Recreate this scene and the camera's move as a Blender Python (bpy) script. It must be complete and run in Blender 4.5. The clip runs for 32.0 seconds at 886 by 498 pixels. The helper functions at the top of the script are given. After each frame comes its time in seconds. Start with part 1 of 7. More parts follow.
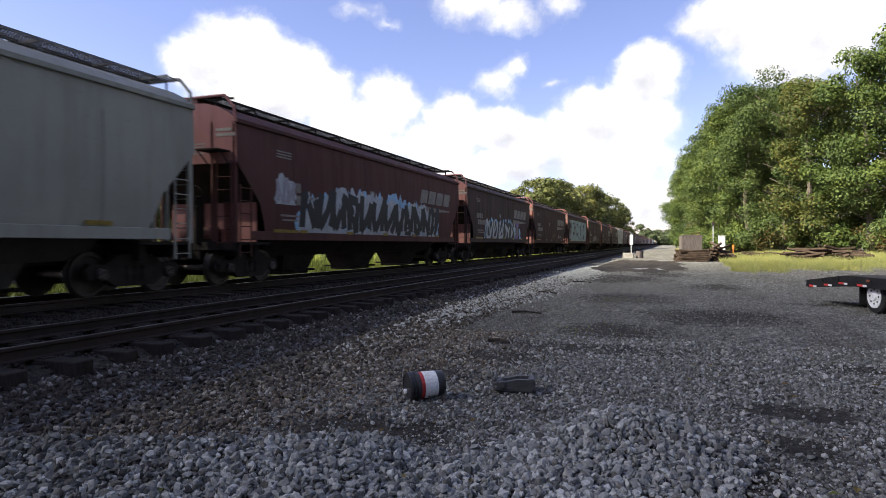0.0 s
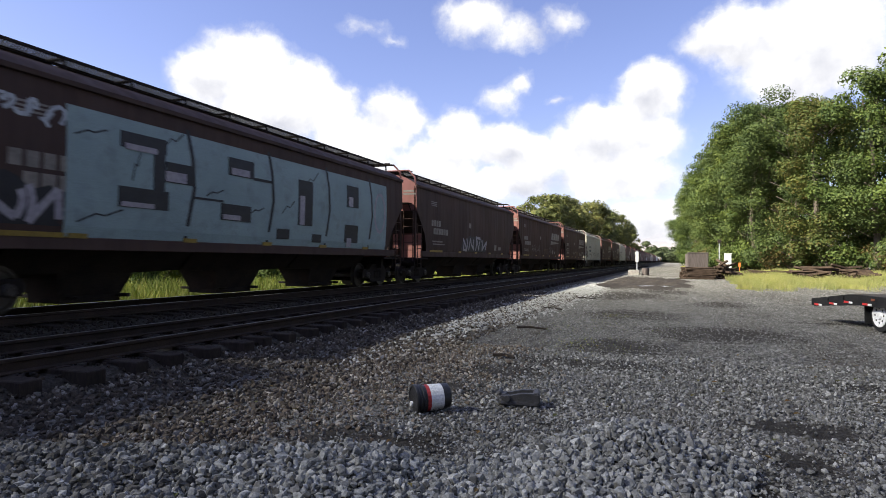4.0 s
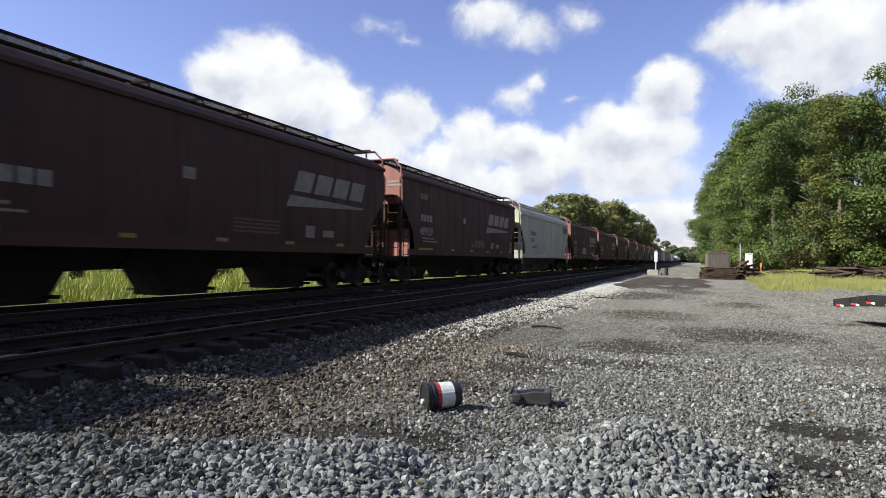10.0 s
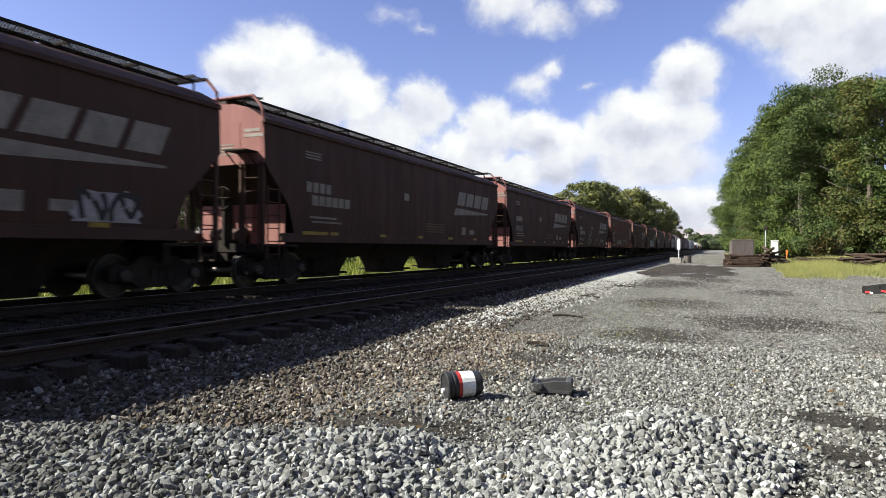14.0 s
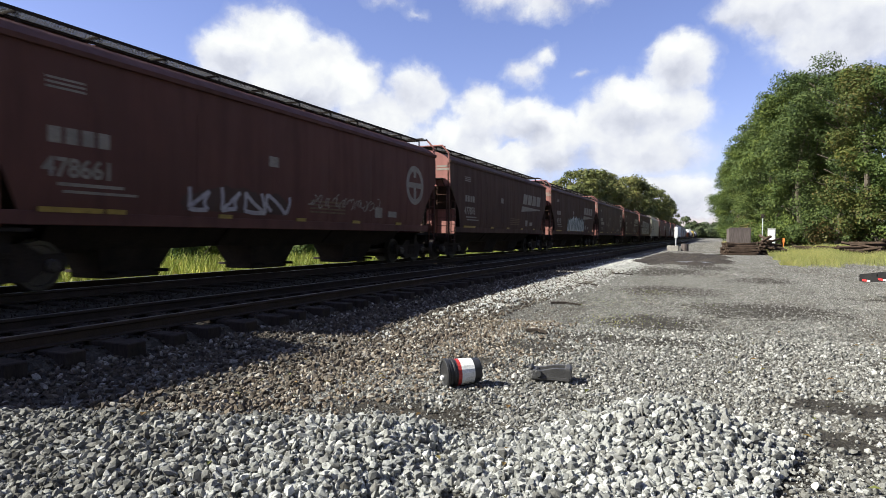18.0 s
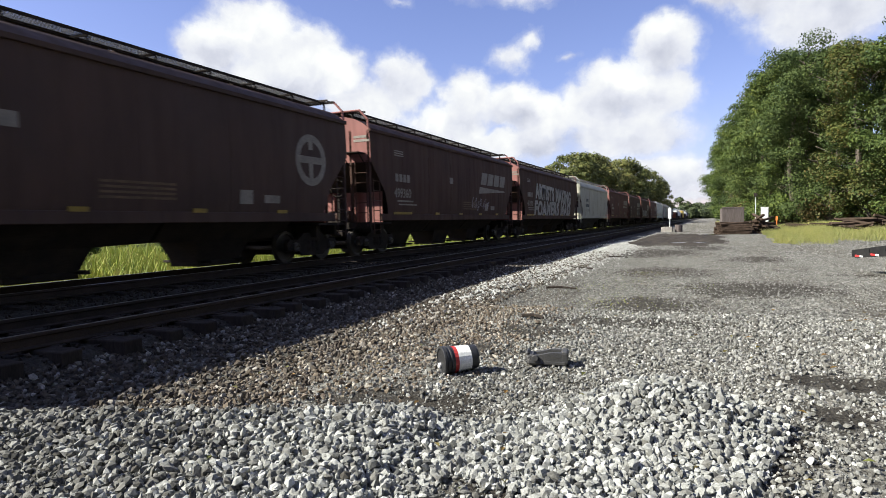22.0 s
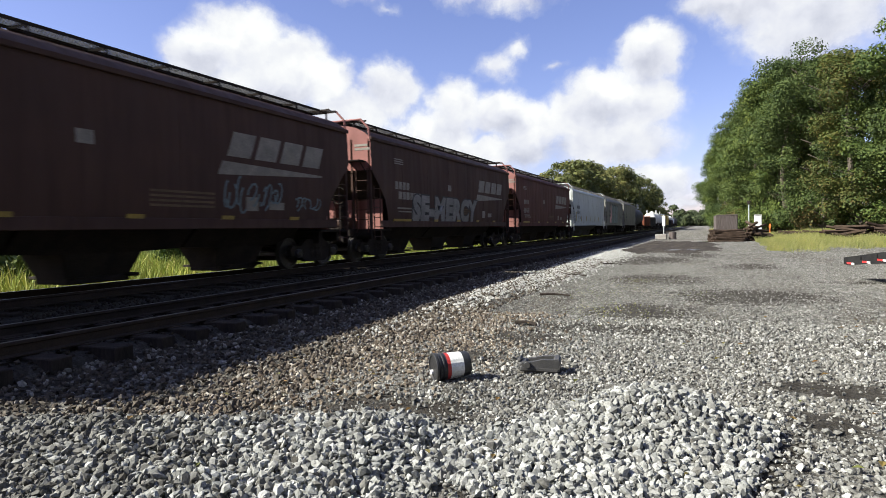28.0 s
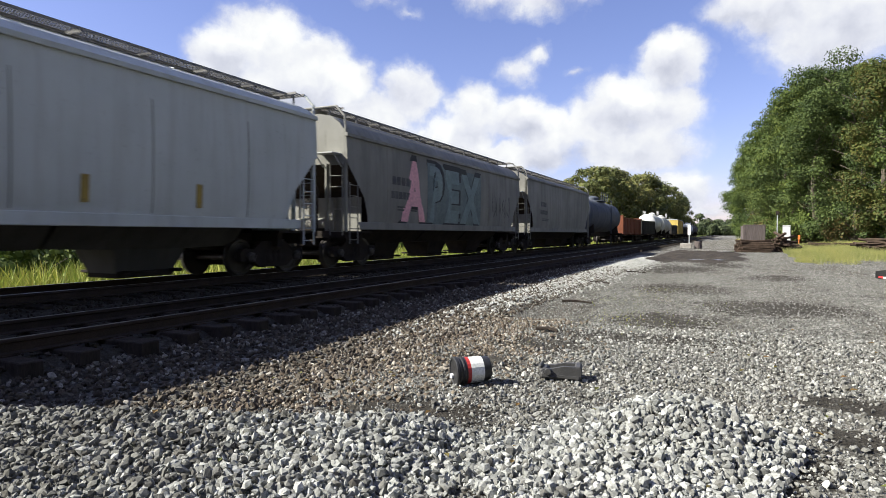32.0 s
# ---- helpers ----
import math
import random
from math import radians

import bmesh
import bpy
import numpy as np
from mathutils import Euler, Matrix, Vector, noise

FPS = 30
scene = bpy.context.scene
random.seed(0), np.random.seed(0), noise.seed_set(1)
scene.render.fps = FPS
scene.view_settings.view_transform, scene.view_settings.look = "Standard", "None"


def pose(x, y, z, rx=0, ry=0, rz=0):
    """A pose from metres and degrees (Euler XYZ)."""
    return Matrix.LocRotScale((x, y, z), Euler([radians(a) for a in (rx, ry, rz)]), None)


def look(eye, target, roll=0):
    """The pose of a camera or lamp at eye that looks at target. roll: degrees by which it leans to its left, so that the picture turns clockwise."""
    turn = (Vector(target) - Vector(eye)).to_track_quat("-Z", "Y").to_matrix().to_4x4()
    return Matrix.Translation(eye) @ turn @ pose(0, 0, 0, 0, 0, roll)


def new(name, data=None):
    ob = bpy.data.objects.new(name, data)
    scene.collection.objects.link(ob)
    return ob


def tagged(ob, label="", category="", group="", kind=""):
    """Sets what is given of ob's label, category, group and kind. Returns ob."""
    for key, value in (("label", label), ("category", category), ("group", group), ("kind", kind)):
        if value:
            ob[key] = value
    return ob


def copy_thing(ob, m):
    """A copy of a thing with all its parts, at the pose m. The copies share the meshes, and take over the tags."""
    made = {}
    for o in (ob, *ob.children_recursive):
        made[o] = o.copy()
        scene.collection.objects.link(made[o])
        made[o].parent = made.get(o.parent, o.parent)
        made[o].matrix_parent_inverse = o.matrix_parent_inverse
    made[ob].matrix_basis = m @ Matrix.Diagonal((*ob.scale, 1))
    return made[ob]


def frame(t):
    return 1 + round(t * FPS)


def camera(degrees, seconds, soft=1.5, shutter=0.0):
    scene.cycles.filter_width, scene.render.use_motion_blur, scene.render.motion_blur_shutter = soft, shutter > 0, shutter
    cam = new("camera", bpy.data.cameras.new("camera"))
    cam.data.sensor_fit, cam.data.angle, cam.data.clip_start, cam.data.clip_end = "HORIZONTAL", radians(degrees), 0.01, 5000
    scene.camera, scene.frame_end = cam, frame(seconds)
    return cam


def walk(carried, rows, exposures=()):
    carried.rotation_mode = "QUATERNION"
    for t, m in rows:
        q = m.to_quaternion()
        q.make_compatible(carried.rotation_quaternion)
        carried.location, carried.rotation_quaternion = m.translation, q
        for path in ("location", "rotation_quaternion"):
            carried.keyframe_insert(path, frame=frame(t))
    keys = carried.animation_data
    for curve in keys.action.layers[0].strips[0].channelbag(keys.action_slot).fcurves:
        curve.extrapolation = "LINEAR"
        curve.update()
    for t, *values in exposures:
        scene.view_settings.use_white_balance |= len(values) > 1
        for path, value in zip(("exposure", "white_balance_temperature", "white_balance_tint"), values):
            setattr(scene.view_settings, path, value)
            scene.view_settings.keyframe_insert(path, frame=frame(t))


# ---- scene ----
F_DEG = 71.2
cam = camera(F_DEG, 32.0, soft=0.65, shutter=0.2)


def view(x, y, z, yaw, pitch, roll):
    """Camera pose: yaw to the left of the track's direction (+y), pitch up, roll as in look()."""
    return pose(x, y, z, 0, 0, yaw) @ pose(0, 0, 0, 90 + pitch, 0, 0) @ pose(0, 0, 0, 0, 0, roll)


# held in the hand, the camera sways by a few centimetres
walk(cam, [(t, view(*row)) for t, *row in (
    (0.0, -0.069, 0.076, 1.677, 19.87, -0.46, -0.02),
    (0.5, -0.074, 0.074, 1.676, 19.60, -0.62, 0.01),
    (1.0, -0.080, 0.068, 1.679, 20.51, -0.50, 0.17),
    (1.5, -0.065, 0.084, 1.677, 20.80, -0.45, -0.02),
    (2.0, -0.047, 0.077, 1.679, 19.08, -0.48, -0.53),
    (2.5, -0.043, 0.038, 1.686, 18.75, -0.44, -0.60),
    (3.0, -0.053, -0.060, 1.671, 18.56, 0.57, -0.06),
    (3.5, -0.030, -0.061, 1.684, 18.32, 0.75, 0.11),
    (4.0, -0.037, -0.063, 1.674, 20.38, 0.95, 0.51),
    (4.5, -0.037, -0.058, 1.672, 21.36, 1.08, 0.64),
    (6.5, 0.015, -0.054, 1.664, 21.40, 1.49, -0.23),
    (7.0, 0.012, -0.047, 1.668, 21.13, 1.45, -0.00),
    (7.5, 0.014, -0.044, 1.669, 20.96, 1.43, 0.02),
    (8.0, 0.026, -0.049, 1.666, 20.79, 1.50, -0.10),
    (8.5, 0.021, -0.039, 1.665, 20.61, 1.53, 0.08),
    (9.0, 0.028, -0.030, 1.661, 20.46, 1.27, 0.25),
    (9.5, 0.037, -0.040, 1.663, 20.77, 1.06, 0.46),
    (10.0, 0.032, -0.043, 1.662, 22.02, 0.87, 0.68),
    (10.5, 0.026, -0.041, 1.662, 22.52, 0.75, 0.74),
    (11.0, 0.018, -0.035, 1.661, 22.84, 0.68, 0.87),
    (11.5, 0.011, -0.024, 1.659, 23.21, 0.68, 0.84),
    (12.0, 0.004, -0.017, 1.660, 23.61, 0.64, 0.77),
    (12.5, 0.004, -0.009, 1.660, 23.86, 0.54, 0.70),
    (13.0, 0.014, -0.014, 1.656, 24.00, 0.39, 0.62),
    (13.5, 0.026, -0.015, 1.659, 23.93, 0.08, 0.43),
    (15.5, 0.008, -0.002, 1.654, 23.87, -0.77, -0.12),
    (16.0, -0.005, -0.003, 1.653, 23.75, -1.25, -0.18),
    (16.5, -0.008, 0.002, 1.655, 23.74, -1.39, -0.05),
    (17.0, -0.004, 0.008, 1.655, 23.72, -1.36, 0.41),
    (17.5, -0.006, 0.014, 1.653, 23.71, -1.30, 0.27),
    (18.0, -0.011, 0.010, 1.652, 23.61, -1.28, 0.38),
    (18.5, -0.017, 0.014, 1.655, 23.41, -1.33, 0.39),
    (19.0, -0.007, 0.015, 1.650, 23.11, -1.35, 0.13),
    (19.5, 0.001, 0.019, 1.654, 22.81, -1.44, 0.14),
    (20.0, 0.010, 0.010, 1.653, 22.62, -1.49, 0.18),
    (20.5, 0.013, 0.013, 1.654, 22.50, -1.64, -0.14),
    (21.0, 0.015, 0.013, 1.653, 22.56, -1.95, -0.73),
    (21.5, 0.010, 0.010, 1.655, 22.82, -2.22, -1.03),
    (22.0, 0.001, 0.017, 1.654, 23.16, -2.41, -1.28),
    (22.5, -0.002, 0.023, 1.656, 23.23, -1.68, -1.53),
    (23.0, 0.005, -0.004, 1.653, 22.60, -1.59, -1.33),
    (23.5, 0.008, -0.016, 1.660, 22.27, -1.56, -1.37),
    (24.0, 0.007, -0.012, 1.660, 22.13, -1.50, -1.49),
    (24.5, -0.004, -0.009, 1.658, 22.61, -1.41, -1.27),
    (25.0, -0.007, 0.001, 1.661, 23.21, -1.40, -1.06),
    (25.5, -0.001, 0.005, 1.655, 23.59, -1.37, -1.19),
    (27.5, 0.012, 0.021, 1.651, 22.80, -1.60, -1.47),
    (28.0, 0.029, 0.025, 1.649, 22.68, -1.77, -1.19),
    (28.5, 0.036, 0.023, 1.649, 22.67, -1.55, -0.96),
    (29.0, 0.035, 0.020, 1.649, 22.74, -1.41, -0.88),
    (29.5, 0.030, 0.019, 1.649, 22.99, -1.21, -0.77),
    (30.0, 0.019, 0.019, 1.649, 23.62, -1.29, -0.53),
    (30.5, 0.012, 0.021, 1.648, 24.14, -1.30, -0.33),
    (31.0, 0.019, 0.021, 1.651, 24.51, -1.34, -0.40),
    (31.5, 0.021, 0.019, 1.651, 24.67, -1.40, -0.25),
    (32.0, 0.023, 0.009, 1.650, 24.71, -1.40, 0.07),
)], exposures=((0, 1.72, 7050, 4), (3, 1.65, 7000, 4), (8, 1.34, 6500, 4), (13, 1.27, 6500, 4), (32, 1.27, 6500, 5)))

# ---- light ----
SUN_TO = Vector((-0.86, -0.56, 0.82)).normalized()
world = bpy.data.worlds.new("world")
scene.world = world
world.use_nodes = True
wn = world.node_tree
sky = wn.nodes.new("ShaderNodeTexSky")
sky.sky_type, sky.sun_disc = "NISHITA", False
sky.sun_elevation = math.asin(SUN_TO.z)
sky.sun_rotation = math.atan2(SUN_TO.x, SUN_TO.y)
sky.air_density, sky.dust_density, sky.ozone_density = 1.0, 0.6, 2.5
bg = wn.nodes["Background"]
bg.inputs["Strength"].default_value = 0.059
tint = wn.nodes.new("ShaderNodeMix")
tint.data_type, tint.blend_type = "RGBA", "MULTIPLY"
tint.inputs[0].default_value, tint.inputs[7].default_value = 1.0, (1.2, 1.0, 1.3, 1)
wn.links.new(sky.outputs[0], tint.inputs[6])
wn.links.new(tint.outputs[2], bg.inputs["Color"])
sun = new("sun", bpy.data.lights.new("sun", "SUN"))
sun.data.energy, sun.data.angle, sun.data.color = 5.0, radians(0.5), (1.0, 0.95, 0.86)
sun.matrix_world = look((-300, -195, 286), Vector((-300, -195, 286)) - SUN_TO)


# ---- materials ----
def nodes_of(name):
    m = bpy.data.materials.new(name)
    m.use_nodes = True
    return m, m.node_tree, m.node_tree.nodes["Principled BSDF"]


def N(nt, kind, **kw):
    n = nt.nodes.new(kind)
    for k, v in kw.items():
        n.inputs[k].default_value = v
    return n


def ramp(nt, src, stops):
    r = nt.nodes.new("ShaderNodeValToRGB")
    el = r.color_ramp.elements
    while len(el) < len(stops):
        el.new(0.5)
    for e, (p, c) in zip(el, stops):
        e.position, e.color = p, (*c, 1) if len(c) == 3 else c
    nt.links.new(src, r.inputs[0])
    return r.outputs[0]


def mixc(nt, fac, a, b, mode="MIX"):
    m = nt.nodes.new("ShaderNodeMix")
    m.data_type, m.blend_type = "RGBA", mode
    for sock, v in ((m.inputs[0], fac), (m.inputs[6], a), (m.inputs[7], b)):
        if isinstance(v, (int, float)):
            sock.default_value = v
        elif isinstance(v, tuple):
            sock.default_value = (*v, 1)
        else:
            nt.links.new(v, sock)
    return m.outputs[2]


def coords(nt, stretch=(1, 1, 1)):
    """Object coordinates, shifted by a random amount from object to object."""
    tc, oi = nt.nodes.new("ShaderNodeTexCoord"), nt.nodes.new("ShaderNodeObjectInfo")
    mul = nt.nodes.new("ShaderNodeMath")
    mul.operation = "MULTIPLY"
    mul.inputs[1].default_value = 57.0
    nt.links.new(oi.outputs["Random"], mul.inputs[0])
    mp = nt.nodes.new("ShaderNodeMapping")
    mp.inputs["Scale"].default_value = stretch
    nt.links.new(tc.outputs["Object"], mp.inputs["Vector"])
    nt.links.new(mul.outputs[0], mp.inputs["Location"])
    return mp.outputs[0]


def noise_of(nt, vec, scale, detail=4.0, rough=0.55):
    n = N(nt, "ShaderNodeTexNoise", Scale=scale, Detail=detail, Roughness=rough)
    nt.links.new(vec, n.inputs["Vector"])
    return n.outputs["Fac"]


def bump(nt, bsdf, src, strength, dist):
    b = N(nt, "ShaderNodeBump", Strength=strength, Distance=dist)
    nt.links.new(src, b.inputs["Height"])
    nt.links.new(b.outputs[0], bsdf.inputs["Normal"])


def surface(name, a, b, coarse=1.5, fine=30.0, rough=0.7, metal=0.0, relief=0.3, depth=0.01, dirt=None, stretch=(1, 1, 1)):
    """Two tones in broad patches, a fine grain, an optional dirt tone, and a fine relief."""
    m, nt, bs = nodes_of(name)
    v = coords(nt, stretch)
    big, small = noise_of(nt, v, coarse), noise_of(nt, v, fine, 3.0)
    col = mixc(nt, ramp(nt, big, [(0.35, (0, 0, 0)), (0.65, (1, 1, 1))]), a, b)
    grain = ramp(nt, small, [(0.3, (0.78, 0.78, 0.78)), (0.7, (1.18, 1.18, 1.18))])
    col = mixc(nt, 1.0, col, grain, "MULTIPLY")
    if dirt:
        d = noise_of(nt, v, coarse * 2.7, 6.0, 0.7)
        col = mixc(nt, ramp(nt, d, [(0.52, (0, 0, 0)), (0.72, (0.85, 0.85, 0.85))]), col, dirt)
    nt.links.new(col, bs.inputs["Base Color"])
    bs.inputs["Roughness"].default_value, bs.inputs["Metallic"].default_value = rough, metal
    if rough >= 0.8:
        bs.inputs["Specular IOR Level"].default_value = 0.12
    bump(nt, bs, small, relief, depth)
    return m


def car_paint(name, a, b, grime, rough=0.68):
    """Weathered freight-car paint: faded patches, vertical streaks of grime, rust specks."""
    m, nt, bs = nodes_of(name)
    v, vs = coords(nt), coords(nt, (1.0, 1.3, 0.12))
    col = mixc(nt, ramp(nt, noise_of(nt, v, 0.6), [(0.35, (0, 0, 0)), (0.65, (1, 1, 1))]), a, b)
    streak = noise_of(nt, vs, 2.2, 5.0, 0.65)
    col = mixc(nt, ramp(nt, streak, [(0.48, (0, 0, 0)), (0.8, (0.5, 0.5, 0.5))]), col, grime)
    speck = noise_of(nt, v, 14.0, 5.0, 0.7)
    col = mixc(nt, ramp(nt, speck, [(0.62, (0, 0, 0)), (0.75, (0.6, 0.6, 0.6))]), col, (0.09, 0.045, 0.03))
    nt.links.new(col, bs.inputs["Base Color"])
    nt.links.new(ramp(nt, streak, [(0.3, (rough - 0.1,) * 3), (0.7, (rough + 0.2,) * 3)]), bs.inputs["Roughness"])
    bs.inputs["Specular IOR Level"].default_value = 0.15
    bump(nt, bs, noise_of(nt, v, 1.1, 2.0), 0.25, 0.02)
    return m


def leaf_mat(name, tones):
    m, nt, bs = nodes_of(name)
    geo = nt.nodes.new("ShaderNodeNewGeometry")
    oi = nt.nodes.new("ShaderNodeObjectInfo")
    col = ramp(nt, geo.outputs["Random Per Island"], [(i / (len(tones) - 1), c) for i, c in enumerate(tones)])
    shift = ramp(nt, oi.outputs["Random"], [(0.0, (0.75, 0.8, 0.7)), (1.0, (1.25, 1.15, 1.0))])
    col = mixc(nt, 1.0, col, shift, "MULTIPLY")
    clump = noise_of(nt, coords(nt), 0.42, 3.0, 0.6)
    col = mixc(nt, 1.0, col, ramp(nt, clump, [(0.32, (0.62, 0.68, 0.66)), (0.52, (1, 1, 1)), (0.7, (1.35, 1.25, 1.0))]), "MULTIPLY")
    nt.links.new(col, bs.inputs["Base Color"])
    bs.inputs["Roughness"].default_value = 0.65
    bs.inputs["Specular IOR Level"].default_value = 0.2
    tr = nt.nodes.new("ShaderNodeBsdfTranslucent")
    nt.links.new(col, tr.inputs["Color"])
    mx = nt.nodes.new("ShaderNodeMixShader")
    mx.inputs[0].default_value = 0.18
    nt.links.new(bs.outputs[0], mx.inputs[1])
    nt.links.new(tr.outputs[0], mx.inputs[2])
    nt.links.new(mx.outputs[0], nt.nodes["Material Output"].inputs["Surface"])
    return m


BROWN = car_paint("mineral_brown_paint", (0.075, 0.042, 0.033), (0.061, 0.036, 0.030), (0.039, 0.027, 0.022))
BROWN_RED = car_paint("red_brown_paint", (0.109, 0.048, 0.039), (0.087, 0.041, 0.034), (0.052, 0.033, 0.027))
# paler copy of the brown: sunlight painted onto the cars' end parts
SUNLIT_BROWN = car_paint("sunlit_brown_paint", (0.300, 0.138, 0.122), (0.245, 0.112, 0.100), (0.115, 0.068, 0.056))
BROWN_DARK = car_paint("dark_brown_paint", (0.079, 0.050, 0.041), (0.064, 0.043, 0.037), (0.042, 0.032, 0.027))
GREY = car_paint("warm_grey_paint", (0.356, 0.350, 0.290), (0.304, 0.298, 0.248), (0.185, 0.168, 0.129))
CREAM = car_paint("cream_paint", (0.443, 0.427, 0.350), (0.380, 0.366, 0.300), (0.232, 0.198, 0.147))
LIGHT = car_paint("light_grey_paint", (0.528, 0.554, 0.541), (0.462, 0.488, 0.475), (0.317, 0.304, 0.277))
DINGY = car_paint("dingy_grey_paint", (0.252, 0.247, 0.224), (0.195, 0.190, 0.172), (0.092, 0.086, 0.080))
TANK_GREY = car_paint("slate_tank_paint", (0.10, 0.11, 0.13), (0.08, 0.09, 0.11), (0.05, 0.05, 0.05))
TANK_WHITE = car_paint("white_tank_paint", (0.62, 0.62, 0.60), (0.55, 0.55, 0.53), (0.3, 0.27, 0.22))
BLACK_CAR = car_paint("black_car_paint", (0.03, 0.03, 0.03), (0.04, 0.036, 0.033), (0.07, 0.05, 0.04))
ORANGE_CAR = car_paint("orange_car_paint", (0.20, 0.07, 0.04), (0.17, 0.06, 0.035), (0.08, 0.045, 0.03))
YELLOW_CAR = car_paint("yellow_car_paint", (0.55, 0.42, 0.12), (0.5, 0.37, 0.1), (0.25, 0.18, 0.08))
# bay paint of pale cars: grime, darkened further for the shade below
BAY_GREY = car_paint("grimy_shaded_bay_paint", (0.090, 0.088, 0.080), (0.069, 0.067, 0.061), (0.036, 0.033, 0.030))
SEAM = surface("stained_weld_seam", (0.26, 0.25, 0.22), (0.18, 0.17, 0.15), 0.7, 20, 0.8)
# slope sheets: rusty grime, darkened to paint the shade below the end wall
SHADED_RUST_SHEET = surface("rusty_shaded_slope_sheet", (0.040, 0.030, 0.025), (0.062, 0.044, 0.035), 1.5, 20, 0.9)
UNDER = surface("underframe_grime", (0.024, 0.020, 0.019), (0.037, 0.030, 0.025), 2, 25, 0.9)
STEEL = surface("worn_wheel_steel", (0.05, 0.044, 0.04), (0.075, 0.066, 0.06), 4, 40, 0.5, 0.5)
RAIL_SIDE = surface("rusty_rail", (0.051, 0.037, 0.030), (0.037, 0.029, 0.024), 3, 60, 0.8, 0.1)
RAIL_TOP = surface("polished_railhead", (0.24, 0.23, 0.22), (0.14, 0.132, 0.124), 5, 50, 0.42, 0.7)
TIE = surface("creosoted_tie", (0.026, 0.021, 0.018), (0.046, 0.037, 0.031), 2, 18, 0.9, 0, 0.5, 0.01, None, (4, 4, 1))
OLD_TIE = surface("old_brown_tie", (0.036, 0.025, 0.018), (0.075, 0.052, 0.038), 2, 18, 0.9, 0, 0.5, 0.01, (0.04, 0.03, 0.025))
WHITE_PAINT = surface("faded_white_lettering", (0.25, 0.222, 0.19), (0.18, 0.158, 0.135), 3, 25, 0.7)
DARK_PAINT = surface("faded_black_lettering", (0.05, 0.05, 0.052), (0.08, 0.08, 0.08), 3, 25, 0.7)
DULL_INK = surface("worn_stencil_ink", (0.16, 0.11, 0.07), (0.11, 0.08, 0.055), 3, 25, 0.8)
YELLOW = surface("yellow_reflector", (0.34, 0.23, 0.04), (0.24, 0.165, 0.035), 4, 20, 0.5)
RED_REFL = surface("red_reflector", (0.55, 0.03, 0.03), (0.45, 0.03, 0.03), 4, 20, 0.4)
WHITE_REFL = surface("white_reflector", (0.75, 0.75, 0.75), (0.65, 0.65, 0.65), 4, 20, 0.4)
SPRAY_SILVER = surface("silver_spray_paint", (0.46, 0.48, 0.50), (0.35, 0.37, 0.40), 3, 15, 0.5)
SPRAY_WORDS = surface("dulled_silver_spray_paint", (0.360, 0.342, 0.330), (0.252, 0.240, 0.234), 2.5, 15, 0.55)
SPRAY_BLUE = surface("pale_blue_spray_paint", (0.240, 0.432, 0.624), (0.336, 0.528, 0.696), 3, 15, 0.6)
SPRAY_BLACK = surface("black_spray_paint", (0.012, 0.012, 0.014), (0.02, 0.02, 0.022), 3, 15, 0.6)
SPRAY_ICE = surface("ice_blue_spray_paint", (0.262, 0.350, 0.352), (0.225, 0.306, 0.312), 0.8, 55, 0.6, 0, 0.3, 0.01, (0.17, 0.21, 0.21))
SPRAY_PINK = surface("pink_spray_paint", (0.744, 0.396, 0.432), (0.660, 0.336, 0.372), 2, 12, 0.6)
SPRAY_FADED = surface("faded_grey_spray_paint", (0.22, 0.205, 0.20), (0.15, 0.14, 0.138), 1.8, 15, 0.6)
SPRAY_DUSTY = surface("dusty_blue_spray_paint", (0.13, 0.17, 0.19), (0.10, 0.13, 0.15), 3, 15, 0.6)
SPRAY_VIOLET = surface("violet_spray_paint", (0.16, 0.10, 0.26), (0.20, 0.13, 0.31), 2, 12, 0.6)
SPRAY_TAN = surface("tan_spray_paint", (0.26, 0.19, 0.18), (0.21, 0.155, 0.15), 2, 12, 0.6)
SPRAY_TEAL = surface("grey_teal_spray_paint", (0.14, 0.18, 0.18), (0.1, 0.13, 0.135), 2, 12, 0.6)
SPRAY_SLATE = surface("slate_spray_paint", (0.192, 0.252, 0.252), (0.144, 0.192, 0.198), 2, 12, 0.6)
SPRAY_DULL = surface("dull_lilac_spray_paint", (0.360, 0.336, 0.360), (0.288, 0.264, 0.300), 2, 12, 0.6)
BARK = surface("tree_bark", (0.07, 0.058, 0.046), (0.115, 0.098, 0.08), 3, 14, 0.95, 0, 0.8, 0.03, None, (3, 3, 0.6))
LEAF_OAK = leaf_mat("oak_leaves", [(0.034, 0.056, 0.021), (0.051, 0.080, 0.026), (0.068, 0.098, 0.032), (0.085, 0.116, 0.037)])
LEAF_LIGHT = leaf_mat("light_green_leaves", [(0.045, 0.073, 0.021), (0.065, 0.099, 0.028), (0.089, 0.123, 0.032), (0.110, 0.138, 0.037)])
LEAF_TURN = leaf_mat("turning_leaves", [(0.057, 0.084, 0.026), (0.080, 0.104, 0.030), (0.105, 0.112, 0.032), (0.130, 0.098, 0.034)])
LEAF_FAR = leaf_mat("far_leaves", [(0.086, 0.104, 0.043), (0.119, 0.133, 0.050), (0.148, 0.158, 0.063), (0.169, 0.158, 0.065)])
LEAF_HILL = leaf_mat("hill_leaves", [(0.045, 0.062, 0.036), (0.06, 0.08, 0.042), (0.075, 0.092, 0.05)])
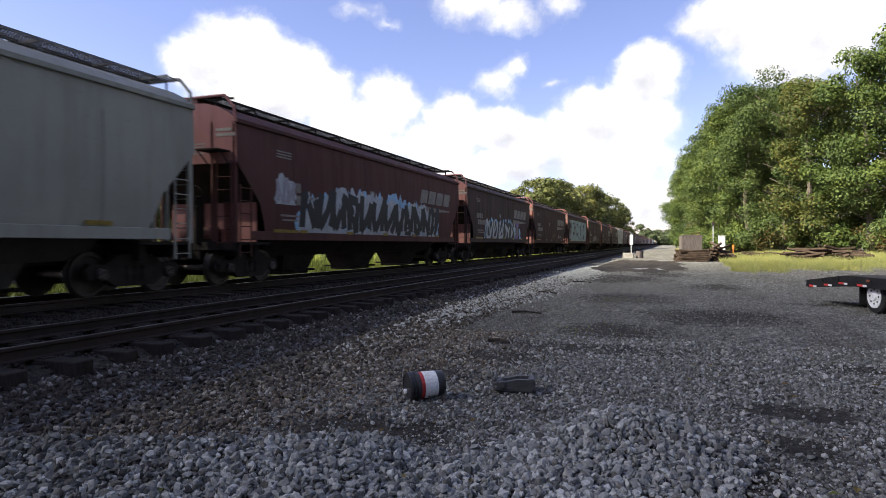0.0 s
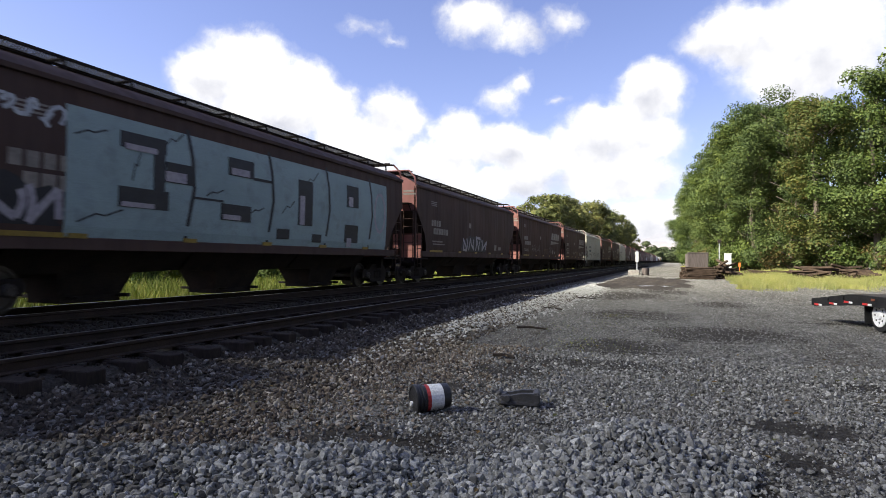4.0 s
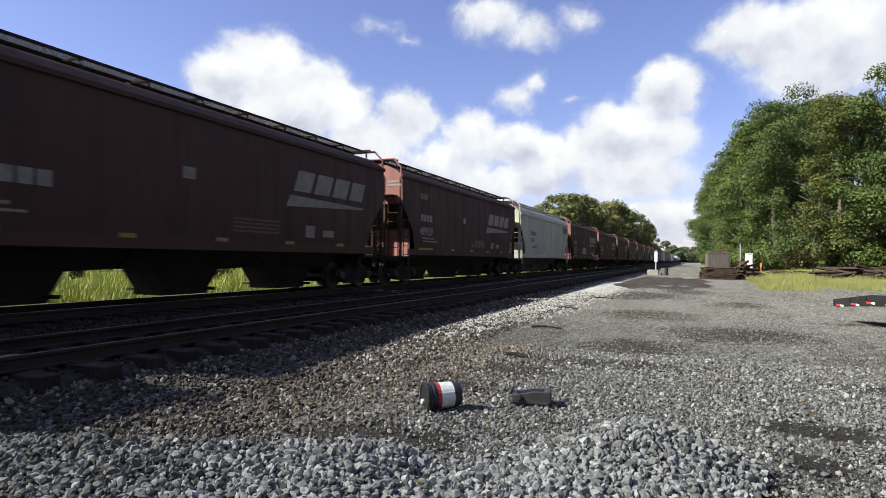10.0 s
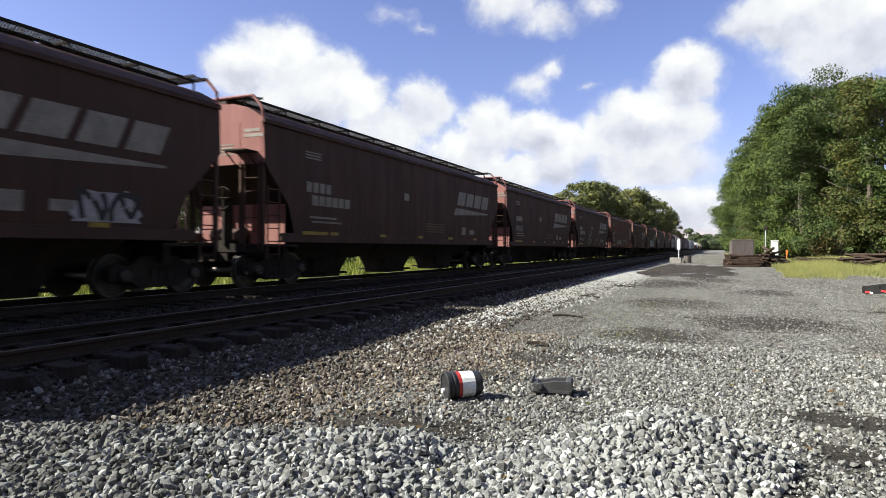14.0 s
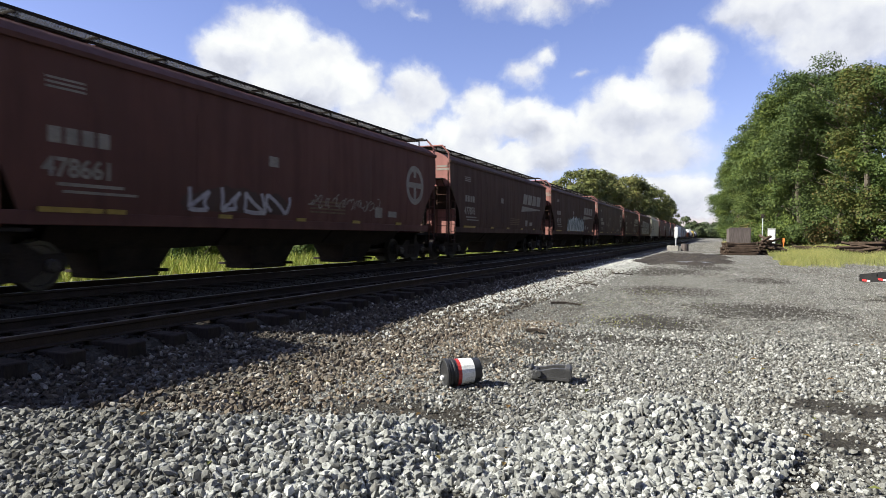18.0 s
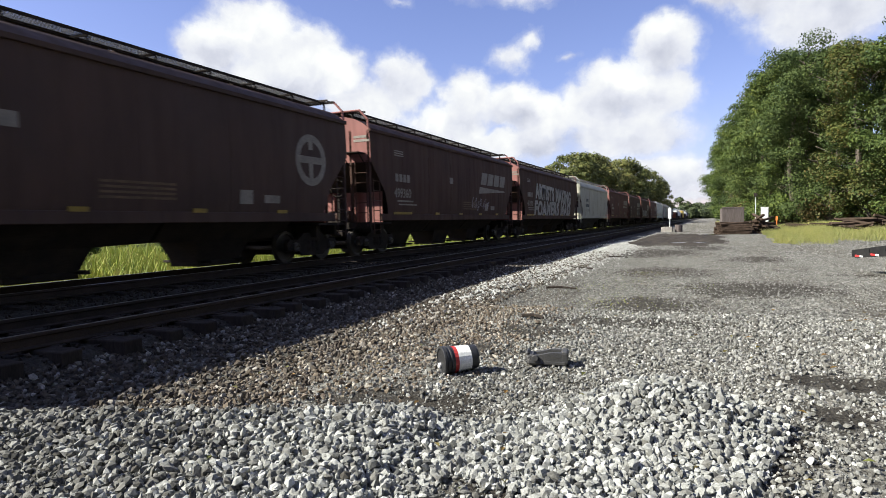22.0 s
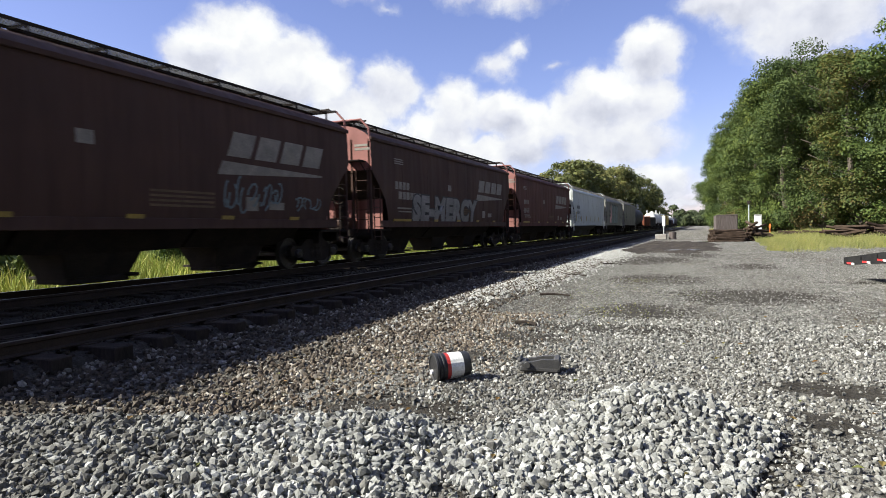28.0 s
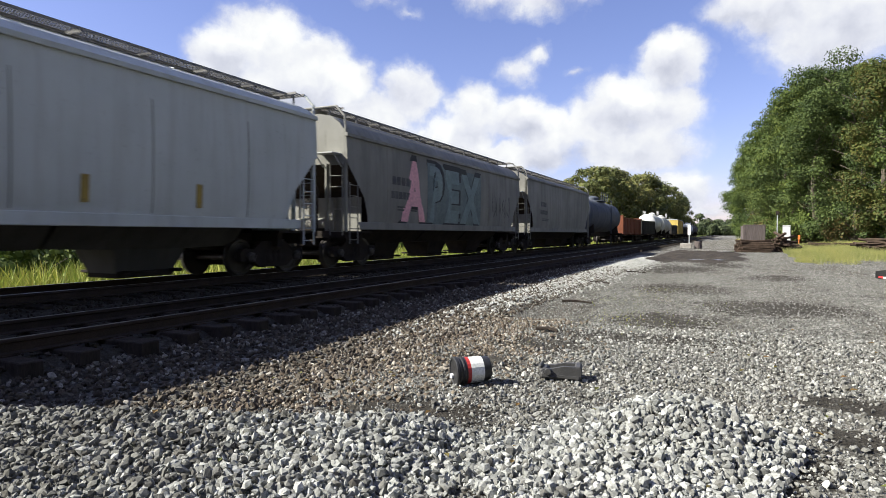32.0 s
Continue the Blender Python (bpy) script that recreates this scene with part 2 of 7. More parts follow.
GRASS = leaf_mat("meadow_grass", [(0.17, 0.20, 0.065), (0.25, 0.26, 0.10), (0.34, 0.31, 0.15), (0.20, 0.24, 0.07), (0.30, 0.28, 0.13)])
WEEDS = leaf_mat("tall_weeds", [(0.11, 0.16, 0.03), (0.17, 0.22, 0.045), (0.22, 0.26, 0.06), (0.26, 0.25, 0.09)])
BRUSH = leaf_mat("dry_brush", [(0.16, 0.09, 0.04), (0.12, 0.10, 0.04), (0.10, 0.12, 0.04), (0.2, 0.12, 0.06)])
ORANGE_STAKE = surface("orange_stake_paint", (0.62, 0.20, 0.04), (0.5, 0.15, 0.03), 4, 30, 0.6)
RUBBER = surface("black_rubber", (0.02, 0.02, 0.021), (0.03, 0.03, 0.03), 5, 40, 0.8)
BLACK_PLASTIC = surface("black_plastic", (0.018, 0.018, 0.02), (0.028, 0.028, 0.03), 6, 60, 0.45)
GALV = surface("galvanised_steel", (0.5, 0.51, 0.52), (0.42, 0.43, 0.44), 4, 30, 0.5, 0.4)
JUG_PLASTIC = surface("scuffed_black_plastic", (0.038, 0.037, 0.037), (0.06, 0.058, 0.057), 6, 60, 0.55)
TRAILER_BLACK = surface("black_trailer_paint", (0.014, 0.014, 0.015), (0.024, 0.023, 0.023), 3, 30, 0.8)
DECK_WOOD = surface("weathered_deck_planks", (0.07, 0.062, 0.054), (0.11, 0.098, 0.085), 2, 20, 0.9, 0, 0.5, 0.01, None, (1, 5, 1))
RED_LABEL = surface("red_label", (0.42, 0.035, 0.03), (0.36, 0.03, 0.028), 8, 50, 0.5)
PAPER = surface("white_label", (0.72, 0.72, 0.70), (0.64, 0.64, 0.62), 8, 50, 0.5)
GRATE = surface("dark_walkway_steel", (0.16, 0.155, 0.15), (0.21, 0.20, 0.19), 3, 30, 0.7, 0.2)
CONCRETE = surface("stained_concrete", (0.32, 0.30, 0.27), (0.24, 0.22, 0.2), 3, 20, 0.9)
WHITE_BOX = surface("white_enamel", (0.72, 0.72, 0.70), (0.62, 0.62, 0.6), 3, 25, 0.5)
BROWN_BOX = surface("weathered_brown_boards", (0.075, 0.062, 0.058), (0.125, 0.105, 0.098), 2, 16, 0.9, 0, 0.5, 0.01, None, (6, 6, 0.6))


def stone_mat(name, tones):
    m, nt, bs = nodes_of(name)
    geo = nt.nodes.new("ShaderNodeNewGeometry")
    col = ramp(nt, geo.outputs["Random Per Island"], [(i / (len(tones) - 1), c) for i, c in enumerate(tones)])
    v = coords(nt)
    small = noise_of(nt, v, 60.0, 5.0, 0.7)
    col = mixc(nt, 1.0, col, ramp(nt, small, [(0.3, (0.55, 0.55, 0.54)), (0.7, (1.3, 1.3, 1.3))]), "MULTIPLY")
    nt.links.new(col, bs.inputs["Base Color"])
    bs.inputs["Roughness"].default_value = 0.88
    bs.inputs["Specular IOR Level"].default_value = 0.2
    bump(nt, bs, small, 0.4, 0.006)
    return m


STONE = stone_mat("crushed_stone", [(0.078, 0.078, 0.075), (0.205, 0.207, 0.197), (0.303, 0.306, 0.291), (0.115, 0.111, 0.101), (0.426, 0.427, 0.408), (0.238, 0.242, 0.231)])
# shoulder stones: sooty, with part of the train's shadow put into the tones
STONE_DARK = stone_mat("sooty_shaded_ballast", [(0.036, 0.029, 0.023), (0.075, 0.061, 0.048), (0.13, 0.112, 0.092), (0.046, 0.037, 0.029), (0.06, 0.049, 0.039), (0.085, 0.071, 0.057), (0.30, 0.28, 0.25), (0.068, 0.055, 0.043), (0.11, 0.088, 0.068)])
DARK_HEAP_STONE = stone_mat("dark_heap_stone", [(0.043, 0.040, 0.035), (0.103, 0.101, 0.093), (0.172, 0.169, 0.157), (0.065, 0.060, 0.052), (0.292, 0.290, 0.271), (0.090, 0.086, 0.077)])
PALE_STONE = stone_mat("fresh_pale_ballast", [(0.241, 0.241, 0.225), (0.361, 0.361, 0.344), (0.447, 0.447, 0.426), (0.292, 0.288, 0.267), (0.499, 0.499, 0.477)])
# track stones: oily brown, darkened again to imitate shade under the train
TRACK_STONE = stone_mat("oily_shaded_ballast", [(0.022, 0.017, 0.013), (0.037, 0.028, 0.021), (0.062, 0.049, 0.038), (0.028, 0.022, 0.017), (0.046, 0.037, 0.028)])
YARD_STONE = stone_mat("trodden_gravel", [(0.077, 0.072, 0.065), (0.162, 0.160, 0.149), (0.252, 0.252, 0.238), (0.108, 0.103, 0.092), (0.450, 0.446, 0.419), (0.198, 0.195, 0.180), (0.090, 0.085, 0.076), (0.333, 0.330, 0.310)])
FAR_STONE = stone_mat("dusty_far_gravel", [(0.10, 0.096, 0.088), (0.15, 0.147, 0.137), (0.21, 0.207, 0.195), (0.125, 0.12, 0.11), (0.30, 0.297, 0.28), (0.17, 0.166, 0.154)])
EARTHY_STONE = stone_mat("earth_stained_gravel", [(0.06, 0.043, 0.03), (0.14, 0.112, 0.085), (0.22, 0.185, 0.145), (0.085, 0.064, 0.047), (0.42, 0.385, 0.33), (0.11, 0.085, 0.064), (0.17, 0.14, 0.108)])


def ground_mat():
    m, nt, bs = nodes_of("gravel_ground")
    tc = nt.nodes.new("ShaderNodeTexCoord")
    v = tc.outputs["Object"]
    vor = N(nt, "ShaderNodeTexVoronoi", Scale=26.0)
    nt.links.new(v, vor.inputs["Vector"])
    sep = nt.nodes.new("ShaderNodeSeparateColor")
    nt.links.new(vor.outputs["Color"], sep.inputs[0])
    chip = ramp(nt, sep.outputs[0], [(0.0, (0.085, 0.08, 0.073)), (0.5, (0.15, 0.145, 0.135)), (1.0, (0.27, 0.265, 0.25))])
    grit = N(nt, "ShaderNodeTexVoronoi", Scale=9.0)
    nt.links.new(v, grit.inputs["Vector"])
    gs = nt.nodes.new("ShaderNodeSeparateColor")
    nt.links.new(grit.outputs["Color"], gs.inputs[0])
    chip = mixc(nt, 1.0, chip, ramp(nt, gs.outputs[1], [(0.0, (0.62, 0.62, 0.6)), (1.0, (1.5, 1.5, 1.47))]), "MULTIPLY")
    lane = nt.nodes.new("ShaderNodeMapping")
    lane.inputs["Scale"].default_value = (0.9, 0.16, 1)
    nt.links.new(v, lane.inputs["Vector"])
    patch = noise_of(nt, lane.outputs[0], 0.8, 6.0, 0.6)
    mud = ramp(nt, patch, [(0.40, (0, 0, 0)), (0.62, (0.7, 0.7, 0.7))])
    fine = noise_of(nt, v, 70.0, 5.0, 0.8)
    dirt = ramp(nt, fine, [(0.3, (0.045, 0.038, 0.03)), (0.7, (0.12, 0.105, 0.085))])
    col = mixc(nt, mud, chip, dirt)
    clump = noise_of(nt, lane.outputs[0], 5.5, 5.0, 0.72)
    col = mixc(nt, 1.0, col, ramp(nt, clump, [(0.32, (0.5, 0.5, 0.49)), (0.5, (1, 1, 1)), (0.68, (1.65, 1.63, 1.58))]), "MULTIPLY")
    # damp, oily dirt plus painted gap and track-bed shade, broken up by the grain
    at = nt.nodes.new("ShaderNodeAttribute")
    at.attribute_name = "damp_and_shade"
    dark_sum = nt.nodes.new("ShaderNodeMath")
    dark_sum.operation = "ADD"
    nt.links.new(at.outputs["Fac"], dark_sum.inputs[0])
    nt.links.new(ramp(nt, noise_of(nt, v, 3.2, 6.0, 0.7), [(0.3, (0, 0, 0)), (0.7, (1, 1, 1))]), dark_sum.inputs[1])
    col = mixc(nt, ramp(nt, dark_sum.outputs[0], [(0.75, (0, 0, 0)), (1.4, (0.78, 0.78, 0.78))]), col, ramp(nt, fine, [(0.3, (0.018, 0.015, 0.012)), (0.7, (0.045, 0.038, 0.03))]))
    # field and verge: soil and grass beyond the yard
    sx = nt.nodes.new("ShaderNodeSeparateXYZ")
    nt.links.new(v, sx.inputs[0])
    wob = noise_of(nt, v, 0.25, 3.0)
    ad = nt.nodes.new("ShaderNodeMath")
    ad.operation = "MULTIPLY_ADD"
    nt.links.new(wob, ad.inputs[0])
    ad.inputs[1].default_value = 3.0
    nt.links.new(sx.outputs[0], ad.inputs[2])
    mr = N(nt, "ShaderNodeMapRange")
    nt.links.new(ad.outputs[0], mr.inputs["Value"])
    mr.inputs["From Min"].default_value, mr.inputs["From Max"].default_value = -14.5, -15.5
    field = ramp(nt, noise_of(nt, v, 1.5, 5.0), [(0.3, (0.10, 0.13, 0.035)), (0.7, (0.20, 0.22, 0.07))])
    col = mixc(nt, mr.outputs[0], col, field)
    nt.links.new(col, bs.inputs["Base Color"])
    bs.inputs["Roughness"].default_value = 0.92
    bs.inputs["Specular IOR Level"].default_value = 0.15
    hgt = nt.nodes.new("ShaderNodeMath")
    hgt.operation = "ADD"
    nt.links.new(vor.outputs["Distance"], hgt.inputs[0])
    nt.links.new(fine, hgt.inputs[1])
    bump(nt, bs, hgt.outputs[0], 1.0, 0.03)
    return m


GROUND = ground_mat()


# ---- mesh building ----
class Shape:
    """Collects vertices and faces of one part."""

    def __init__(self):
        self.v, self.f = [], []

    def add(self, verts, faces):
        k = len(self.v)
        self.v += [tuple(p) for p in verts]
        self.f += [tuple(i + k for i in q) for q in faces]
        return self

    def box(self, x0, x1, y0, y1, z0, z1, c=0.0):
        """A box; with c its twelve edges are cut off by c."""
        if not c:
            p = [(x, y, z) for x in (x0, x1) for y in (y0, y1) for z in (z0, z1)]
            return self.add(p, [(0, 1, 3, 2), (4, 6, 7, 5), (0, 4, 5, 1), (2, 3, 7, 6), (0, 2, 6, 4), (1, 5, 7, 3)])
        bm = bmesh.new()
        bmesh.ops.create_cube(bm, size=1)
        for q in bm.verts:
            q.co = ((x0 + x1) / 2 + q.co.x * (x1 - x0), (y0 + y1) / 2 + q.co.y * (y1 - y0), (z0 + z1) / 2 + q.co.z * (z1 - z0))
        bmesh.ops.bevel(bm, geom=bm.edges[:], offset=c, segments=1, affect="EDGES")
        bm.verts.ensure_lookup_table()
        self.add([q.co[:] for q in bm.verts], [[q.index for q in f.verts] for f in bm.faces])
        bm.free()
        return self

    def prism(self, poly, axis, a, b):
        """A polygon drawn in the two other axes, in order, pushed from a to b along axis 0, 1 or 2."""
        def at(p, w):
            q = list(p)
            q.insert(axis, w)
            return q
        n = len(poly)
        return self.add([at(p, a) for p in poly] + [at(p, b) for p in poly],
                        [tuple(range(n - 1, -1, -1)), tuple(range(n, 2 * n))] + [(i, (i + 1) % n, n + (i + 1) % n, n + i) for i in range(n)])

    def lathe(self, rings, axis, c, n=16):
        """Rings of (place along the axis, radius) about centre c."""
        pts, m = [], len(rings)
        for w, r in rings:
            for i in range(n):
                a = 2 * math.pi * i / n
                q = [c[0], c[1], c[2]]
                o = [k for k in range(3) if k != axis]
                q[axis] += w
                q[o[0]] += r * math.cos(a)
                q[o[1]] += r * math.sin(a)
                pts.append(q)
        fs = [(j * n + i, j * n + (i + 1) % n, (j + 1) * n + (i + 1) % n, (j + 1) * n + i) for j in range(m - 1) for i in range(n)]
        fs += [tuple(range(n - 1, -1, -1)), tuple(range((m - 1) * n, m * n))]
        return self.add(pts, fs)

    def bar(self, a, b, r, n=5):
        """A round bar from a to b."""
        a, b = Vector(a), Vector(b)
        q = (b - a).to_track_quat("Z", "Y").to_matrix()
        ring = [q @ Vector((r * math.cos(2 * math.pi * i / n), r * math.sin(2 * math.pi * i / n), 0)) for i in range(n)]
        return self.add([a + p for p in ring] + [b + p for p in ring],
                        [tuple(range(n - 1, -1, -1)), tuple(range(n, 2 * n))] + [(i, (i + 1) % n, n + (i + 1) % n, n + i) for i in range(n)])

    def mesh(self, name, smooth=False):
        me = bpy.data.meshes.new(name)
        me.from_pydata(self.v, [], self.f)
        bm = bmesh.new()
        bm.from_mesh(me)
        bmesh.ops.recalc_face_normals(bm, faces=bm.faces[:])
        bm.to_mesh(me)
        bm.free()
        if smooth:
            me.shade_smooth()
            me.set_sharp_from_angle(angle=radians(35))
        else:
            me.shade_flat()
        return me


def part(name, shape, material, parent, label="", at=None, smooth=False):
    """One mesh object under a thing or a part. shape: a Shape, or a mesh that alike parts share."""
    me = shape.mesh(name, smooth) if isinstance(shape, Shape) else shape
    if not me.materials:
        me.materials.append(material)
    ob = new(name, me)
    if me.materials[0] != material:
        ob.material_slots[0].link = "OBJECT"
        ob.material_slots[0].material = material
    ob.parent = parent
    if at is not None:
        ob.matrix_basis = at
    return tagged(ob, label)


def thing(name, label, category, group="", at=None, kind=""):
    ob = new(name)
    ob.empty_display_size = 0.2
    if at is not None:
        ob.matrix_basis = at
    return tagged(ob, label, category, group, kind)


def raw_mesh(name, verts, faces, material, smooth=False):
    """A mesh from arrays of vertices (n, 3) and of faces (m, 3 or 4)."""
    me = bpy.data.meshes.new(name)
    k = faces.shape[1]
    me.vertices.add(len(verts))
    me.vertices.foreach_set("co", verts.astype(np.float32).ravel())
    me.loops.add(faces.size)
    me.loops.foreach_set("vertex_index", faces.astype(np.int32).ravel())
    me.polygons.add(len(faces))
    me.polygons.foreach_set("loop_start", np.arange(0, faces.size, k, dtype=np.int32))
    me.update(calc_edges=True)
    me.materials.append(material)
    if smooth:
        me.shade_smooth()
    else:
        me.shade_flat()
    return me


# ---- ground ----
NEAR_TRACK, TRAIN_TRACK = -7.98, -11.85
NEAR_RAIL_Z, TRAIN_RAIL_Z = 0.48, 0.60


def smooth01(a, b, x):
    t = np.clip((x - a) / (b - a), 0, 1)
    return t * t * (3 - 2 * t)


def hill(x, y, cx, cy, rx, ry, h):
    return h * np.exp(-((x - cx) / rx) ** 2 - ((y - cy) / ry) ** 2)


def heap_z(x, y):
    """Heaps of fresh stone before the camera: a long ridge and a mound beside it."""
    x, y = np.asarray(x, float), np.asarray(y, float)
    d = y - (3.0 + 0.43 * (x + 4.9))
    ridge = 0.225 * np.where(d > 0, np.exp(-(d / 0.30) ** 2), 0.45 + 0.55 * np.exp(-(d / 0.7) ** 2))
    ridge = ridge * smooth01(-6.6, -5.4, x) * (1 - smooth01(-2.25, -1.65, x)) * smooth01(0.4, 1.4, y)
    return ridge + hill(x, y, -0.30, 5.10, 0.68, 0.52, 0.345) + hill(x, y, -0.75, 4.1, 1.0, 0.7, 0.10)


def ground_z(x, y):
    """The height of the ground: flat yard, ballast bed under the two tracks, heaps of stone before the camera."""
    x, y = np.asarray(x, float), np.asarray(y, float)
    z = 0.11 * smooth01(-4.5, -6.5, x) + 0.13 * smooth01(-6.65, -7.0, x) + 0.12 * smooth01(-9.3, -10.4, x) - 0.44 * smooth01(-13.3, -16.0, x)
    z = z + heap_z(x, y)
    z = z + 0.12 * np.exp(-((x + 4.6) / 0.75) ** 2) * smooth01(8, 13, y) * (1 - smooth01(40, 46, y))
    z = z + 0.02 * np.sin(x * 1.9 + 0.7) * np.sin(y * 1.3) * smooth01(-6.5, -4, x)
    return z + 0.5 * smooth01(6, 16, x) * smooth01(45, 90, y)


# bare dark dirt where tyres and rain have thinned the gravel: middle and half widths
BARE = ((1.15, 7.0, 0.55, 0.28), (0.95, 5.8, 0.26, 0.3), (-1.3, 10.2, 1.5, 0.55), (1.0, 15.6, 1.5, 1.5), (-2.9, 7.6, 0.7, 0.5), (-2.6, 5.1, 0.8, 0.35), (-1.1, 12.4, 0.9, 1.0),
        (-2.4, 9.0, 0.9, 0.6), (2.4, 9.6, 0.9, 0.4), (-1.2, 20, 1.3, 1.8), (5.2, 19.5, 2.2, 0.35), (-2.2, 31, 1.7, 3.0), (-0.3, 36, 1.2, 2.5), (1.6, 26, 1.2, 1.6))


def bareness(x, y):
    return np.min([((x - a) / c) ** 2 + ((y - b) / e) ** 2 for a, b, c, e in BARE], 0)


def lay_ground():
    def steps(edges):
        out = []
        for a, b, d in edges:
            out += list(np.arange(a, b, d))
        return np.array(out + [edges[-1][1]])
    xs = steps([(-3000, -200, 700), (-200, -40, 40), (-40, -18, 4), (-18, -7.2, 0.3), (-7.2, 2.5, 0.1), (2.5, 10, 0.75), (10, 40, 5), (40, 200, 40), (200, 3000, 700)])
    ys = steps([(-3000, -200, 700), (-200, -20, 30), (-20, 2, 2), (2, 8, 0.1), (8, 16, 0.25), (16, 40, 0.5), (40, 60, 2), (60, 120, 10), (120, 400, 70), (400, 4000, 900)])
    gx, gy = np.meshgrid(xs, ys, indexing="ij")
    v = np.stack([gx, gy, ground_z(gx, gy)], -1).reshape(-1, 3)
    n = len(ys)
    i = (np.arange(len(xs) - 1)[:, None] * n + np.arange(n - 1)[None]).ravel()
    me = raw_mesh("ground", v, np.stack([i, i + n, i + n + 1, i + 1], 1), GROUND, True)
    damp_shade = np.clip(0.95 - 0.45 * bareness(gx, gy), 0, 1)
    # track bed darkened by colour: soot, and the train's shade
    damp_shade = np.maximum(damp_shade, smooth01(-5.4, -6.4, gx) * (1 - smooth01(-13.6, -14.6, gx)))
    # dark ground under the heaps paints the shade of gaps between stones
    damp_shade = np.maximum(damp_shade, 0.9 * (heap_z(gx, gy) > 0.03))
    me.attributes.new("damp_and_shade", "FLOAT", "POINT").data.foreach_set("value", damp_shade.ravel().astype(np.float32))
    ob = new("ground", me)
    tagged(ob, "grey crushed-stone yard beside the tracks with muddy patches", "ground", kind="structure")


def stones(name, label, xy, sizes, material, sink=(0.0, 0.42), plain=False):
    """Loose broken stones, each an uneven lump with flat broken faces, sitting on the ground."""
    p = (1 + 5 ** 0.5) / 2
    ico = np.array([(-1, p, 0), (1, p, 0), (-1, -p, 0), (1, -p, 0), (0, -1, p), (0, 1, p), (0, -1, -p), (0, 1, -p), (p, 0, -1), (p, 0, 1), (-p, 0, -1), (-p, 0, 1)]) / 1.75
    tri = np.array([(0, 11, 5), (0, 5, 1), (0, 1, 7), (0, 7, 10), (0, 10, 11), (1, 5, 9), (5, 11, 4), (11, 10, 2), (10, 7, 6), (7, 1, 8),
                    (3, 9, 4), (3, 4, 2), (3, 2, 6), (3, 6, 8), (3, 8, 9), (4, 9, 5), (2, 4, 11), (6, 2, 10), (8, 6, 7), (9, 8, 1)])
    if plain:
        ico = np.array([(1, 0, 0), (-1, 0, 0), (0, 1, 0), (0, -1, 0), (0, 0, 1), (0, 0, -1)]) * 1.05
        tri = np.array([(0, 2, 4), (2, 1, 4), (1, 3, 4), (3, 0, 4), (2, 0, 5), (1, 2, 5), (3, 1, 5), (0, 3, 5)])
    k = len(ico)
    n = len(xy)
    rng = np.random.default_rng(len(xy))
    v = ico[None] * (1 + rng.uniform(-0.3, 0.2, (n, k, 1)))
    for _ in range(0 if plain else 4):
        # broken faces: all that stands past a random plane is pressed onto it
        cut = rng.normal(size=(n, 1, 3))
        cut /= np.linalg.norm(cut, axis=2, keepdims=True)
        v = v - cut * np.maximum((v * cut).sum(2, keepdims=True) - rng.uniform(0.3, 0.75, (n, 1, 1)), 0)
    v = v * (sizes[:, None, None] / 2) * rng.uniform(0.6, 1.45, (n, 1, 3))
    q = rng.normal(size=(n, 4))
    q /= np.linalg.norm(q, axis=1, keepdims=True)
    w, a, b, c = q.T
    rot = np.stack([1 - 2 * (b * b + c * c), 2 * (a * b - c * w), 2 * (a * c + b * w), 2 * (a * b + c * w), 1 - 2 * (a * a + c * c), 2 * (b * c - a * w),
                    2 * (a * c - b * w), 2 * (b * c + a * w), 1 - 2 * (a * a + b * b)], 1).reshape(n, 3, 3)
    v = np.einsum("nij,nkj->nki", rot, v)
    z = ground_z(xy[:, 0], xy[:, 1]) + sizes * rng.uniform(*sink, n)
    v += np.stack([xy[:, 0], xy[:, 1], z], 1)[:, None]
    f = (tri[None] + k * np.arange(n)[:, None, None]).reshape(-1, 3)
    ob = new(name, raw_mesh(name, v.reshape(-1, 3), f, material))
    return tagged(ob, label, "gravel", kind="stuff")


def scatter(rng, n, x0, x1, y0, y1, keep=None):
    xy = np.stack([rng.uniform(x0, x1, n), rng.uniform(y0, y1, n)], 1)
    return xy if keep is None else xy[keep(xy[:, 0], xy[:, 1])]


